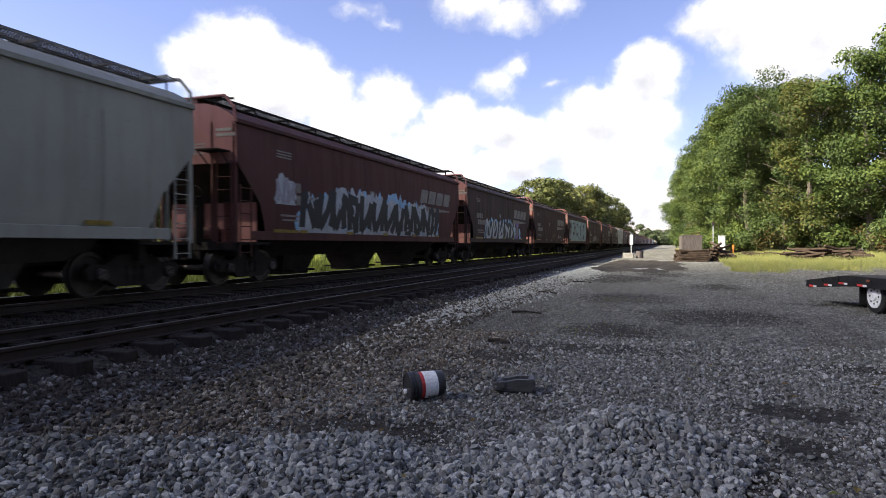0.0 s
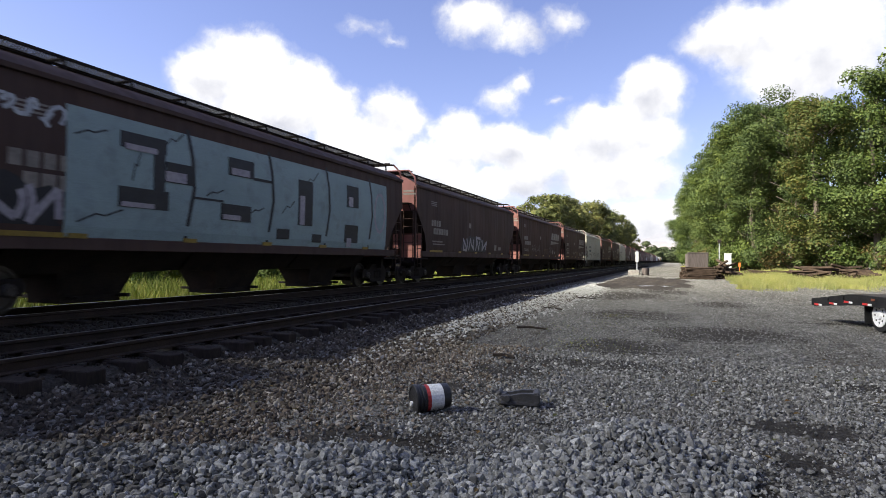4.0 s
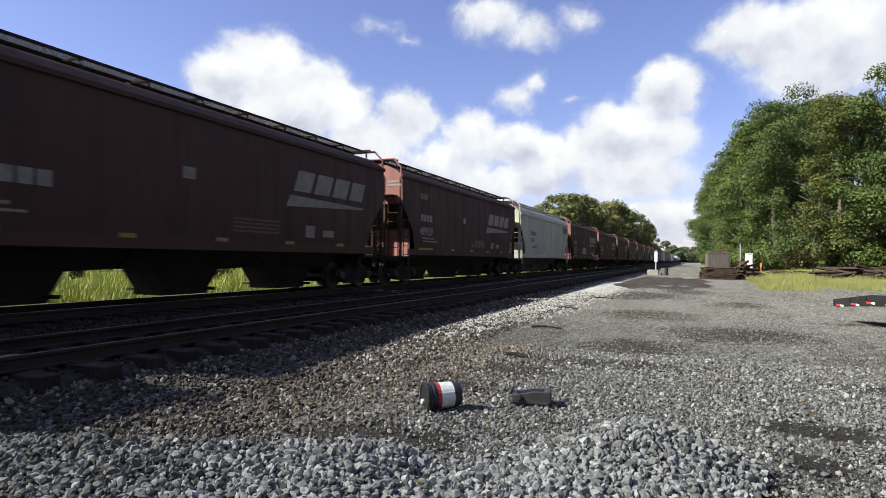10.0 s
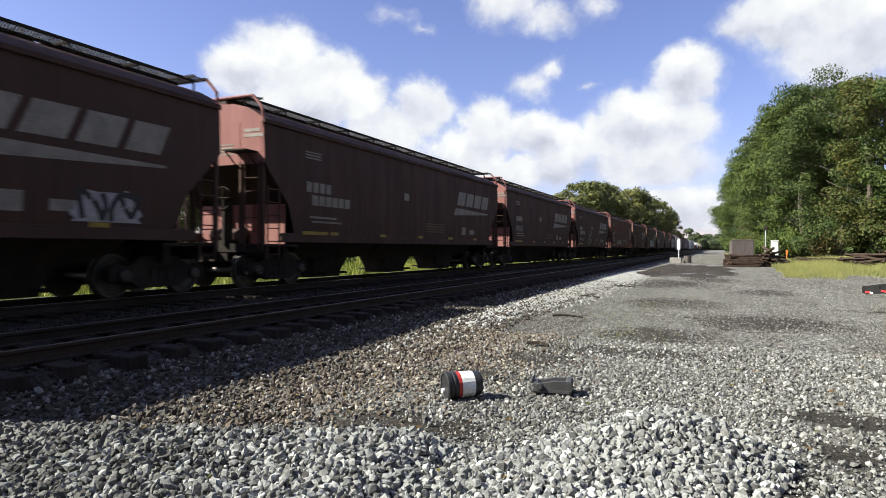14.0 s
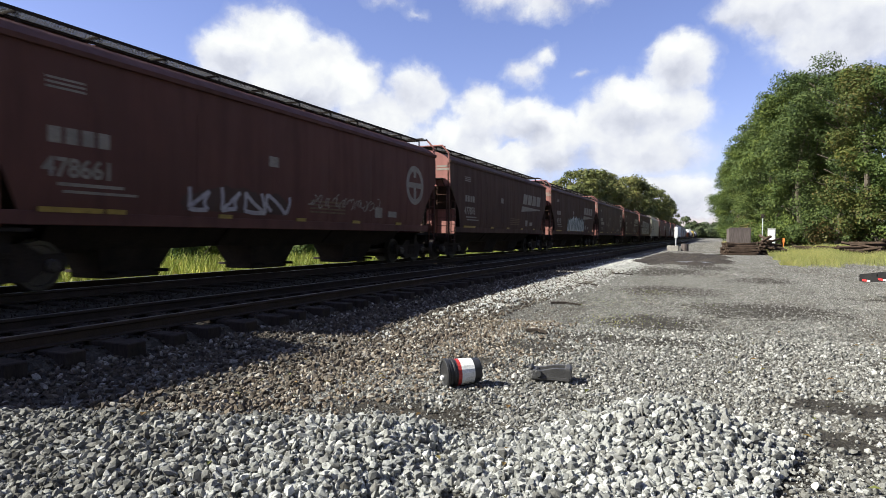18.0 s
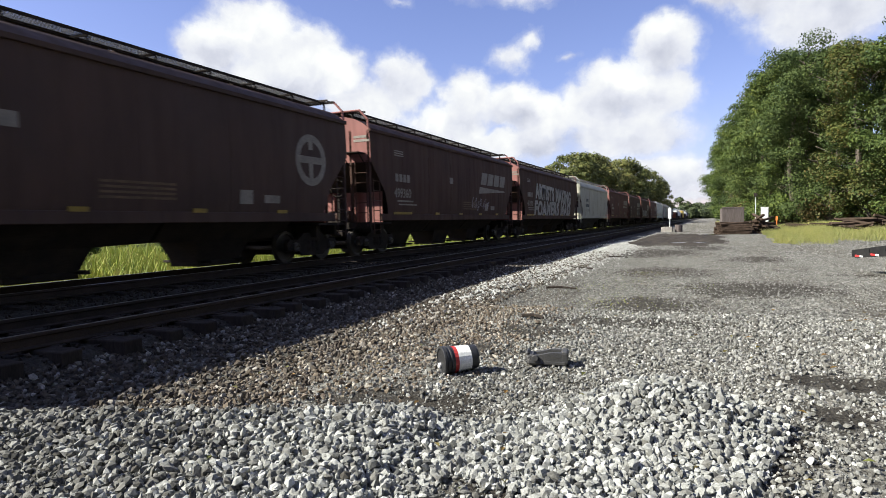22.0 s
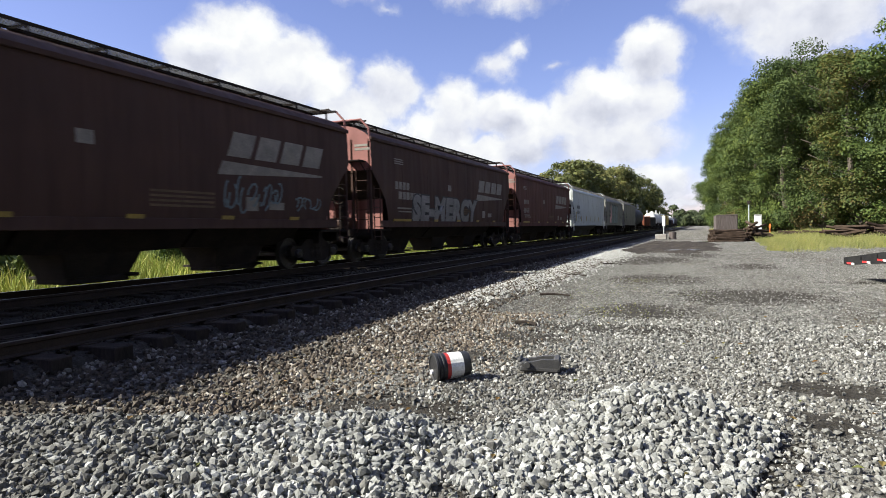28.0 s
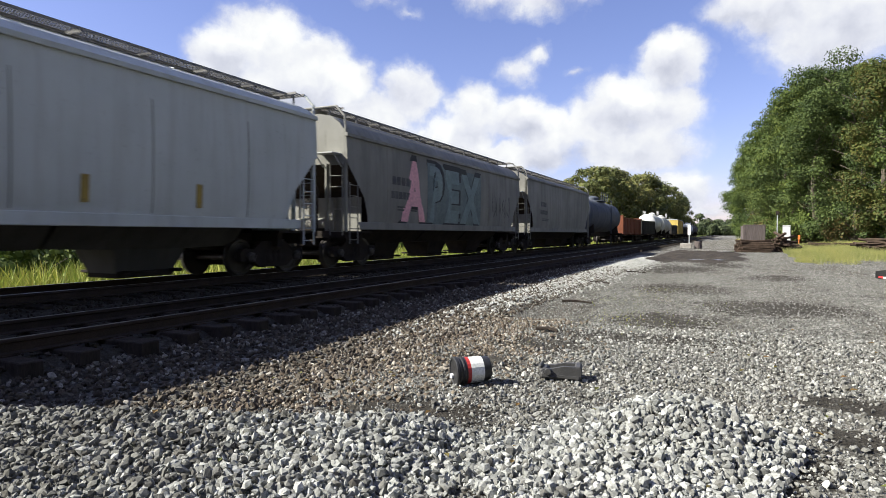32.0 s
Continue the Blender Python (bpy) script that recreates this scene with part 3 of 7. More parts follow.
def lay_gravel():
    rng = np.random.default_rng(4)

    def heap(x, y):
        d = y - (3.0 + 0.43 * (x + 4.9)) + 0.12 * np.sin(4 * x + 1)
        mound = hill(x, y, -0.30, 5.10, 0.72, 0.55, 1) + hill(x, y, -0.75, 4.1, 1.0, 0.7, 0.8)
        return (((d < 0.22) & (x < -1.5)) | (mound > 0.28)) & (y > 1.9 + 0.5 * np.sin(7 * x) * np.sin(3 * x + 1) + rng.normal(size=len(x)) * 0.15)

    def thin(x, y):
        d = bareness(x, y) + 0.4 * np.sin(9 * x + 2) * np.sin(8 * y)
        return rng.uniform(0, 1, len(x)) < np.clip(0.22 + 0.5 * d, 0, 1) * np.where(((x - 1.15) / 0.55) ** 2 + ((y - 7.0) / 0.3) ** 2 < 1.2, 0.2, 1) * np.where(((x - 0.95) / 0.35) ** 2 + ((y - 5.8) / 0.45) ** 2 < 1.2, 0.6, 1)
    # coarse fresh stone of the heaps nearest the camera
    xy = scatter(rng, 92000, -6.4, 1.3, 1.7, 6.3, heap)
    dark_end = xy[:, 0] < -3.1 + rng.normal(size=len(xy)) * 0.6
    stones("sooty_stone_heap", "darker end of the stone heap near the track", xy[dark_end], rng.uniform(0.026, 0.068, dark_end.sum()), DARK_HEAP_STONE, (-0.15, 0.8))
    xy = xy[~dark_end]
    stones("coarse_stone_heap", "heaps of pale grey broken stone in the foreground", xy, rng.uniform(0.026, 0.07, len(xy)) * rng.uniform(0.75, 1.15, len(xy)), STONE, (-0.15, 0.8))
    # yard gravel round the pail and the jug
    xy = scatter(rng, 36000, -4.8, 3.4, 2.0, 11.5, lambda x, y: ~heap(x, y) & thin(x, y))
    earthy = xy[:, 0] < -2.6 + 0.25 * (xy[:, 1] - 7) * (xy[:, 1] < 9) + rng.normal(size=len(xy)) * 0.45
    stones("earthy_gravel", "brownish gravel mixed with dirt below the ballast", xy[earthy], rng.uniform(0.02, 0.06, earthy.sum()) * rng.uniform(0.6, 1.25, earthy.sum()), EARTHY_STONE)
    xy = xy[~earthy]
    stones("yard_gravel", "small grey gravel trodden into dark dirt", xy, rng.uniform(0.02, 0.056, len(xy)) * rng.uniform(0.6, 1.2, len(xy)), YARD_STONE)
    xy = scatter(rng, 36000, -4.8, 3.4, 2.0, 10.5, lambda x, y: ~heap(x, y) & thin(x, y))
    stones("fine_yard_gravel", "fine grey chippings trodden into dark dirt", xy, rng.uniform(0.012, 0.03, len(xy)), YARD_STONE, plain=True)
    xy = scatter(rng, 40000, -4.4, 6.5, 10.5, 27, thin)
    stones("far_yard_gravel", "scattered grey gravel across the yard", xy, rng.uniform(0.016, 0.045, len(xy)), FAR_STONE, plain=True)
    xy = scatter(rng, 17000, -3.6, 9.0, 27, 62, lambda x, y: thin(x, y) & (((x + 1.1) / 1.5) ** 2 + ((y - 42.3) / 1.6) ** 2 > 1))
    stones("distant_gravel", "pale gravel strewn over the far yard", xy, rng.uniform(0.025, 0.065, len(xy)), FAR_STONE, plain=True)
    # ballast shoulder
    xy = scatter(rng, 24000, -6.75, -3.8, 1.5, 30, lambda x, y: ~heap(x, y) & (rng.uniform(0, 1, len(x)) < np.where(y < 12, 1.0, 0.6)))
    stones("ballast_shoulder", "sooty ballast on the track's shoulder, darkened for shade", xy, rng.uniform(0.035, 0.075, len(xy)), STONE_DARK)
    xy = scatter(rng, 22000, -6.2, -3.0, 8, 47, lambda x, y: (rng.uniform(0, 1, len(x)) < 0.25 + 0.75 * smooth01(9, 18, y)) & (np.abs(x + 4.6) < 0.45 + 0.45 * np.abs(rng.normal(size=len(x))) * smooth01(9, 22, y)))
    stones("clean_ballast", "pale fresh ballast along the track", xy, rng.uniform(0.035, 0.085, len(xy)), PALE_STONE, plain=True)
    xy = scatter(rng, 11000, -13.6, -6.75, 2, 28)
    stones("track_ballast", "dark ballast between ties and tracks", xy, rng.uniform(0.035, 0.07, len(xy)), TRACK_STONE, plain=True)


# ---- tracks ----
def rail_section(s=1.0):
    half = [(0.0, 0.0), (0.07, 0.0), (0.07, 0.012), (0.012, 0.03), (0.009, 0.12), (0.036, 0.135), (0.037, 0.165), (0.03, 0.172), (0.0, 0.174)]
    return [(x, z) for x, z in half] + [(-x, z) for x, z in half[-2:0:-1]]


def lay_track(cx, rz, label, y0, y1):
    top = thing("railway_track", label, "railway track", "parallel tracks", kind="structure")
    for side in (-1, 1):
        sh = Shape().prism([(cx + side * 0.753 + x, rz - 0.174 + z) for x, z in rail_section()], 1, y0, y1)
        rail = part("rail", sh, RAIL_SIDE, top)
        part("railhead", Shape().box(cx + side * 0.753 - 0.027, cx + side * 0.753 + 0.027, y0, y1, rz - 0.001, rz + 0.003), RAIL_TOP, rail, "polished railhead")
    return top


def lay_ties(top, cx, tz, count, y0, pitch, rng):
    meshes = []
    for k in range(4):
        w, h = 0.115 + 0.008 * k, 0.19
        sh = Shape().box(-1.32 - 0.02 * k, 1.32 + 0.02 * k, -w, w, -h, 0, 0.012)
        meshes.append(sh.mesh("tie"))
    plate = Shape().box(-0.1, 0.1, -0.09, 0.09, 0, 0.012).mesh("tie_plate")
    for i in range(count):
        y = y0 + pitch * i + rng.uniform(-0.05, 0.05)
        tie = part("tie", meshes[i % 4], TIE, top, at=pose(cx + rng.uniform(-0.08, 0.08), y, tz + rng.uniform(-0.02, 0.004), rng.uniform(-1, 1), 0, rng.uniform(-1.5, 1.5)))
        if y < 22 and cx > -8:
            for side in (-1, 1):
                part("tie_plate", plate, RAIL_SIDE, tie, at=pose(side * 0.753, 0, 0))


def joined_ties(top, cx, tz, y0, y1, pitch):
    sh = Shape()
    for i in range(int((y1 - y0) / pitch)):
        sh.box(cx - 1.32, cx + 1.32, y0 + i * pitch - 0.12, y0 + i * pitch + 0.12, tz - 0.19, tz)
    tagged(part("far_ties", sh, TIE, top), kind="stuff")


lay_ground()
near_track = lay_track(NEAR_TRACK, NEAR_RAIL_Z, "empty rusty track with dark creosoted ties", -30, 500)
train_track = lay_track(TRAIN_TRACK, TRAIN_RAIL_Z, "track under the freight train with dark ties", -60, 900)


# ---- freight cars: x across (near side +), y along, z above the railhead; the front end is at y = 0 ----
SIDE = [(1.50, 1.29), (1.56, 1.62), (1.59, 2.15), (1.60, 2.7), (1.60, 3.15), (1.585, 3.6), (1.555, 3.97)]
ROOF = [(1.54, 4.05), (1.34, 4.36), (1.0, 4.60), (0.6, 4.68), (0.0, 4.70)]
HIGH_SIDE = [(1.575, 3.97), (1.56, 4.17)]
HIGH_ROOF = [(1.555, 4.25), (1.34, 4.43), (1.0, 4.60), (0.6, 4.70), (0.0, 4.73)]
MESHES = {}


def inset(z):
    return 0.0 if z >= 3.15 else 0.95 * (3.15 - z) / 1.0 if z > 2.15 else 0.95 + 0.35 * (2.15 - z) / 0.86


def kept_mesh(key, make, smooth=False):
    if key not in MESHES:
        MESHES[key] = make().mesh(key[0], smooth)
    return MESHES[key]


def hopper_body(L, low):
    side, roof = (SIDE, ROOF) if low else (SIDE[:-1] + HIGH_SIDE, HIGH_ROOF)
    prof = side + roof + [(-x, z) for x, z in roof[-2::-1]] + [(-x, z) for x, z in side[::-1]]
    cuts = 10
    v = []
    for x, z in prof:
        a = inset(z)
        v += [(x, a + (L - 2 * a) * k / cuts, z) for k in range(cuts + 1)]
    n = cuts + 1
    f = [(i * n + k, i * n + k + 1, (i + 1) * n + k + 1, (i + 1) * n + k) for i in range(len(prof) - 1) for k in range(cuts)]
    return Shape().add(v, f)


def end_wall(low):
    side, roof = (SIDE, ROOF) if low else (SIDE[:-1] + HIGH_SIDE, HIGH_ROOF)
    poly = [(x, z) for x, z in side if z >= 3.1] + roof
    poly = poly + [(-x, z) for x, z in poly[-2::-1]]
    return Shape().prism([(x * 0.995, z - 0.004) for x, z in poly], 1, 0.0, 0.05)


def slope_sheet():
    return Shape().prism([(0.01, 3.16), (0.06, 3.2), (2.75, 1.36), (2.70, 1.30)], 0, -1.5, 1.5)


def walkway_frame(L):
    sh = Shape()
    for s in (-1, 1):
        for x in (0.86, 0.36):
            sh.box(s * x - 0.02, s * x + 0.02, 0.05, L - 0.05, 4.84, 4.90)
        k = int(L / 1.5)
        for i in range(k + 1):
            y = 0.1 + (L - 0.2) * i / k
            sh.box(min(s * 0.34, s * 0.88), max(s * 0.34, s * 0.88), y - 0.028, y + 0.028, 4.82, 4.87)
            sh.bar((s * 0.9, y, 4.40), (s * 0.88, y, 4.88), 0.034, 4)
    for y in (0.05, L - 0.05):
        sh.box(-1.2, 1.2, y - 0.03, y + 0.03, 4.84, 4.90)
        sh.box(-1.2, 1.2, y - 0.35 if y > 1 else y + 0.32, y - 0.32 if y > 1 else y + 0.35, 4.84, 4.90)
    return sh


def end_bracket():
    """The bent pipe that carries the walkway's end."""
    sh = Shape().bar((-1.2, 0.02, 4.87), (1.2, 0.02, 4.87), 0.035, 6)
    for s in (-1, 1):
        sh.bar((s * 1.19, 0.02, 4.88), (s * 1.5, 0.02, 4.55), 0.035, 6).bar((s * 1.5, 0.02, 4.57), (s * 1.53, 0.02, 4.1), 0.035, 6)
    return sh


def grating(L):
    sh = Shape()
    for s in (-1, 1):
        for i in range(8):
            x = s * (0.39 + 0.065 * i)
            sh.box(x - 0.006, x + 0.006, 0.06, L - 0.06, 4.886, 4.902)
        k = int(L / 0.1)
        for i in range(k):
            y = 0.1 + (L - 0.2) * i / k
            sh.box(min(s * 0.37, s * 0.85), max(s * 0.37, s * 0.85), y - 0.006, y + 0.006, 4.888, 4.90)
    for i in range(20):
        for y0 in (0.08, L - 0.37):
            sh.box(-1.15 + i * 0.118, -1.14 + i * 0.118, y0, y0 + 0.29, 4.87, 4.90)
    return sh


def wheel_ring():
    sh, c, n = Shape(), (0.35, -0.12, 2.3), 16
    p = [(c[0] + 0.28 * math.cos(6.2832 * i / n), c[1], c[2] + 0.28 * math.sin(6.2832 * i / n)) for i in range(n)]
    for i in range(n):
        sh.bar(p[i], p[(i + 1) % n], 0.018)
        if i % 4 == 0:
            sh.bar(c, p[i], 0.012)
    return sh.box(0.31, 0.39, -0.1, 0.2, 1.1, 2.33)


def crossover():
    sh = Shape().box(0.70, 1.38, -0.48, 0.0, 3.42, 3.45)
    for x in (0.72, 1.36):
        sh.bar((x, -0.42, 3.43), (x, 0.02, 3.06), 0.02)
    return sh


def hatch(L):
    return Shape().box(-0.34, 0.34, 0.03 - L / 10, L / 10 - 0.03, 4.5, 4.87, 0.03)


def corner_post():
    return Shape().box(-0.04, 0.04, -0.05, 0.05, 1.1, 4.2).box(-0.03, 0.03, -0.06, 0.06, 1.1, 3.2)


def ladder(h0, h1, n):
    sh = Shape().bar((-0.22, 0, h0), (-0.22, 0, h1), 0.022).bar((0.22, 0, h0), (0.22, 0, h1), 0.022)
    for i in range(n):
        z = h0 + 0.12 + (h1 - h0 - 0.2) * i / (n - 1)
        sh.bar((-0.22, 0, z), (0.22, 0, z), 0.013)
    return sh


def bay(half):
    """A hopper bay: sloping sheets that run down to the outlet."""
    poly = [(-half, 1.40), (half, 1.40), (half, 0.76), (0.9, 0.72), (0.8, 0.45), (0.72, 0.22), (-0.72, 0.22), (-0.8, 0.45), (-0.9, 0.72), (-half, 0.76)]
    sh = Shape().prism(poly, 0, -1.25, 1.25)
    sh.v = [(x * (0.34 if z < 0.3 else 0.40 if z < 0.5 else 0.5 if z < 0.9 else 1.0), y, z) for x, y, z in sh.v]
    return sh


def gate():
    return Shape().box(-0.48, 0.48, -0.72, 0.72, 0.12, 0.26, 0.02).bar((-0.8, 0.6, 0.24), (0.8, 0.6, 0.24), 0.035).bar((-0.8, -0.6, 0.24), (0.8, -0.6, 0.24), 0.035).box(-0.6, 0.6, 0.7, 0.86, 0.2, 0.27)


def side_frame():
    poly = [(-1.22, 0.56), (-1.12, 0.68), (-0.75, 0.66), (-0.45, 0.86), (0.45, 0.86), (0.75, 0.66), (1.12, 0.68), (1.22, 0.56), (1.18, 0.36), (0.78, 0.38), (0.5, 0.2),
            (-0.5, 0.2), (-0.78, 0.38), (-1.18, 0.36)]
    sh = Shape().prism(poly, 0, -0.08, 0.08)
    for y in (-0.2, 0, 0.2):
        sh.lathe([(-0.16, 0.085), (-0.05, 0.1), (0.05, 0.085), (0.14, 0.1)], 2, (0.04, y, 0.48), 8)
    return sh


def wheelset():
    sh = Shape().lathe([(-1.14, 0.08), (1.14, 0.08)], 0, (0, 0, 0), 10)
    for s in (-1, 1):
        sh.lathe([(s * 0.66, 0.49), (s * 0.69, 0.485), (s * 0.70, 0.457), (s * 0.80, 0.45), (s * 0.80, 0.38), (s * 0.77, 0.36), (s * 0.76, 0.16), (s * 0.83, 0.12)], 0, (0, 0, 0), 18)
        sh.lathe([(s * 1.08, 0.13), (s * 1.17, 0.13), (s * 1.20, 0.09)], 0, (0, 0, 0), 12)
        for i in range(3):
            a = 2.094 * i
            sh.box(s * 1.19, s * 1.225, 0.06 * math.cos(a) - 0.02, 0.06 * math.cos(a) + 0.02, 0.06 * math.sin(a) - 0.02, 0.06 * math.sin(a) + 0.02)
    return sh


def coupler():
    return Shape().box(-0.1, 0.1, -0.55, 0.9, 0.74, 0.98, 0.02).prism([(-0.16, -0.58), (0.18, -0.62), (0.2, -0.4), (0.1, -0.3), (-0.14, -0.34)], 2, 0.68, 1.02)


WHEELS = []


def truck(car, y):
    tr = part("truck", kept_mesh(("bolster",), lambda: Shape().box(-1.0, 1.0, -0.2, 0.2, 0.42, 0.82, 0.03)), UNDER, car, at=pose(0, y, 0))
    for s in (-1, 1):
        part("side_frame", kept_mesh(("side_frame",), side_frame), UNDER, tr, at=pose(s * 1.02, 0, 0, 0, 0, 0 if s > 0 else 180))
    part("brake_rigging", kept_mesh(("brake_rigging",), lambda: Shape().box(-0.95, 0.95, -0.36, 0.36, 0.22, 0.5, 0.03)), UNDER, tr)
    for w in (-0.89, 0.89):
        ob = part("wheelset", kept_mesh(("wheelset",), wheelset, True), STEEL, tr, "steel wheelset", at=pose(0, w, 0.46))
        WHEELS.append(ob)
    return tr


def underparts(car, L, inset_truck=1.2):
    truck(car, inset_truck)
    truck(car, L - inset_truck)
    part("centre_sill", kept_mesh(("centre_sill", round(L, 2)), lambda: Shape().box(-0.25, 0.25, 0.1, L - 0.1, 0.86, 1.22)), UNDER, car)
    part("coupler", kept_mesh(("coupler",), coupler), UNDER, car)
    part("coupler", kept_mesh(("coupler",), coupler), UNDER, car, at=pose(0, L, 0, 0, 0, 180))


def plate(y0, y1, z0, z1, x=1.61, t=0.004, skew=0.0):
    """A flat patch of paint on the near side; skew leans it."""
    return Shape().add([(x, y0, z0), (x, y1, z0), (x, y1 + skew, z1), (x, y0 + skew, z1), (x + t, y0, z0), (x + t, y1, z0), (x + t, y1 + skew, z1), (x + t, y0 + skew, z1)],
                       [(3, 2, 1, 0), (4, 5, 6, 7), (0, 1, 5, 4), (2, 3, 7, 6), (1, 2, 6, 5), (3, 0, 4, 7)])


def side_x(z):
    return float(np.interp(z, [p[1] for p in SIDE], [p[0] for p in SIDE]))


def patch(y0, y1, z0, z1, k=0.0, lift=0.006):
    """One thin closed patch that follows the curved side from z0 up to z1; k leans it."""
    zs = [z0] + [z for _, z in SIDE if z0 < z < z1] + [z1]
    sh, n = Shape(), len(zs)
    v = []
    for d in (lift, lift - 0.02):
        for z in zs:
            q = k * (z - z0) / (z1 - z0)
            v += [(side_x(z) + d, y0 + q, z), (side_x(z) + d, y1 + q, z)]
    f = []
    for i in range(n - 1):
        a, b = 2 * i, 2 * n + 2 * i
        f += [(a, a + 1, a + 3, a + 2), (b + 2, b + 3, b + 1, b), (a, a + 2, b + 2, b), (a + 1, b + 1, b + 3, a + 3)]
    m = 2 * n
    f += [(0, m, m + 1, 1), (m - 2, m - 1, 2 * m - 1, 2 * m - 2)]
    return sh.add(v, f)


def paint(car, name, pieces, material, label="", lift=0.006):
    """Patches of paint (y0, y1, z0, z1, lean), each a part of its own."""
    for y0, y1, z0, z1, *sk in pieces:
        part(name, patch(y0, y1, z0, z1, sk[0] if sk else 0.0, lift), material, car, label)


def ribbon(pts, w):
    """A brush stroke of width w through (y, z) points, as patches on the near side."""
    v, f = [], []
    for i, (y, z) in enumerate(pts):
        a, b = pts[max(i - 1, 0)], pts[min(i + 1, len(pts) - 1)]
        d = math.hypot(b[0] - a[0], b[1] - a[1]) or 1
        ny, nz = -(b[1] - a[1]) / d * w / 2, (b[0] - a[0]) / d * w / 2
        v += [(y + ny, z + nz), (y - ny, z - nz)]
        if i:
            f.append((2 * i - 2, 2 * i - 1, 2 * i + 1, 2 * i))
    return v, f


def strokes(car, name, lines, w, material, label="", lift=0.009):
    for i, pts in enumerate(lines):
        v, f = ribbon(pts, w)
        part(name, Shape().add([(side_x(min(max(z, 1.3), 4.0)) + lift + 0.0005 * (i % 7), y, z) for y, z in v], f), material, car, label)


def sprayed_field(car, name, rng, y0, y1, z0, z1, material, lift, ragged=0.22):
    """A sprayed backing with a jagged crest, bent to the car's side."""
    n = max(8, int((y1 - y0) / 0.16))
    tops, k = [], rng.uniform(0, 6)
    for i in range(n + 1):
        u = i / n
        arch = min(1.0, 5 * u, 5 * (1 - u)) ** 0.6
        tops.append(z1 - (z1 - z0) * (0.12 * math.sin(5 * u + k) ** 2 + ragged * rng.random() + 0.45 * (1 - arch)))
    rows = 5
    v = []
    for i in range(n + 1):
        for j in range(rows + 1):
            z = z0 + (tops[i] - z0) * j / rows
            v.append((side_x(min(max(z, 1.3), 4.0)) + lift, y0 + (y1 - y0) * i / n + 0.06 * math.sin(9 * j / rows + i), z))
    m = rows + 1
    part(name, Shape().add(v, [(i * m + j, (i + 1) * m + j, (i + 1) * m + j + 1, i * m + j + 1) for i in range(n) for j in range(rows)]), material, car)


def graffiti(car, seed, y0, y1, z0, z1, fill, edge, label, halo=None, letters=9, fat=0.10):
    """Sprayed wild-style forms: fat bowed strokes packed over a pale jagged backing, with a coloured haze round it."""
    rng = random.Random(seed)
    w, h = (y1 - y0) / letters, z1 - z0
    if halo:
        sprayed_field(car, "graffiti_glow", rng, y0 - 0.15, y1 + 0.15, z0, z1 + 0.12, halo, 0.005, 0.3)
    sprayed_field(car, "graffiti_outline", rng, y0, y1, z0, z1, edge, 0.008)
    lines, shine = [], []
    for i in range(letters):
        a, tall = y0 + w * i, rng.uniform(0.78, 0.93)
        ends = [(a + w * rng.uniform(0.10, 0.3), z0 + h * rng.uniform(0.03, 0.12)), (a + w * rng.uniform(0.0, 0.35), z0 + h * tall * rng.uniform(0.85, 1))]
        ends += [(a + w * rng.uniform(0.65, 0.95), z0 + h * rng.uniform(0.02, 0.15)), (a + w * rng.uniform(0.7, 1.05), z0 + h * tall * rng.uniform(0.75, 1))]
        links = [(0, 1), (2, 3), (1, 2) if rng.random() < 0.6 else (0, 3), (1, 3) if rng.random() < 0.4 else (0, 2)]
        for p, q in links[:4 if rng.random() < 0.5 else 3]:
            (ya, za), (yb, zb) = ends[p], ends[q]
            bow = rng.uniform(-0.14, 0.14) * w
            lines.append([(ya + (yb - ya) * t + bow * math.sin(math.pi * t), za + (zb - za) * t + 0.3 * bow * math.sin(math.pi * t)) for t in (0, 0.2, 0.4, 0.6, 0.8, 1.0)])
        mid = rng.uniform(0.3, 0.6)
        shine.append([(a + w * 0.45, z0 + h * mid), (a + w * 0.55, z0 + h * (mid + 0.12)), (a + w * 0.5, z0 + h * (mid + 0.22))])
    strokes(car, "graffiti", lines, max(fat, 0.15) * h, fill, label, lift=0.013)
    strokes(car, "graffiti_shine", shine, 0.045 * h, edge, lift=0.019)


def tag_scrawl(car, seed, y0, y1, z0, z1, material, label="", w=0.035):
    """A quick tag: a row of small hooked and looped strokes of one hand."""
    rng = random.Random(seed)
    n = max(3, round((y1 - y0) / 0.42))
    d, h = (y1 - y0) / n, z1 - z0
    lines = []
    for i in range(n):
        a, lean = y0 + d * i, rng.uniform(0.0, 0.25) * d
        for k in range(2):
            cy, cz = a + d * (0.3 + 0.35 * k), z0 + h * rng.uniform(0.35, 0.65)
            ry, rz, start, sweep = d * rng.uniform(0.15, 0.4), h * rng.uniform(0.25, 0.5), rng.uniform(0, 6.28), rng.choice((-1, 1)) * rng.uniform(2.2, 5.2)
            lines.append([(cy + ry * math.cos(start + sweep * t / 7) + lean * math.sin(start + sweep * t / 7), cz + rz * math.sin(start + sweep * t / 7)) for t in range(8)])
    strokes(car, "spray_tag", lines, w, material, label)


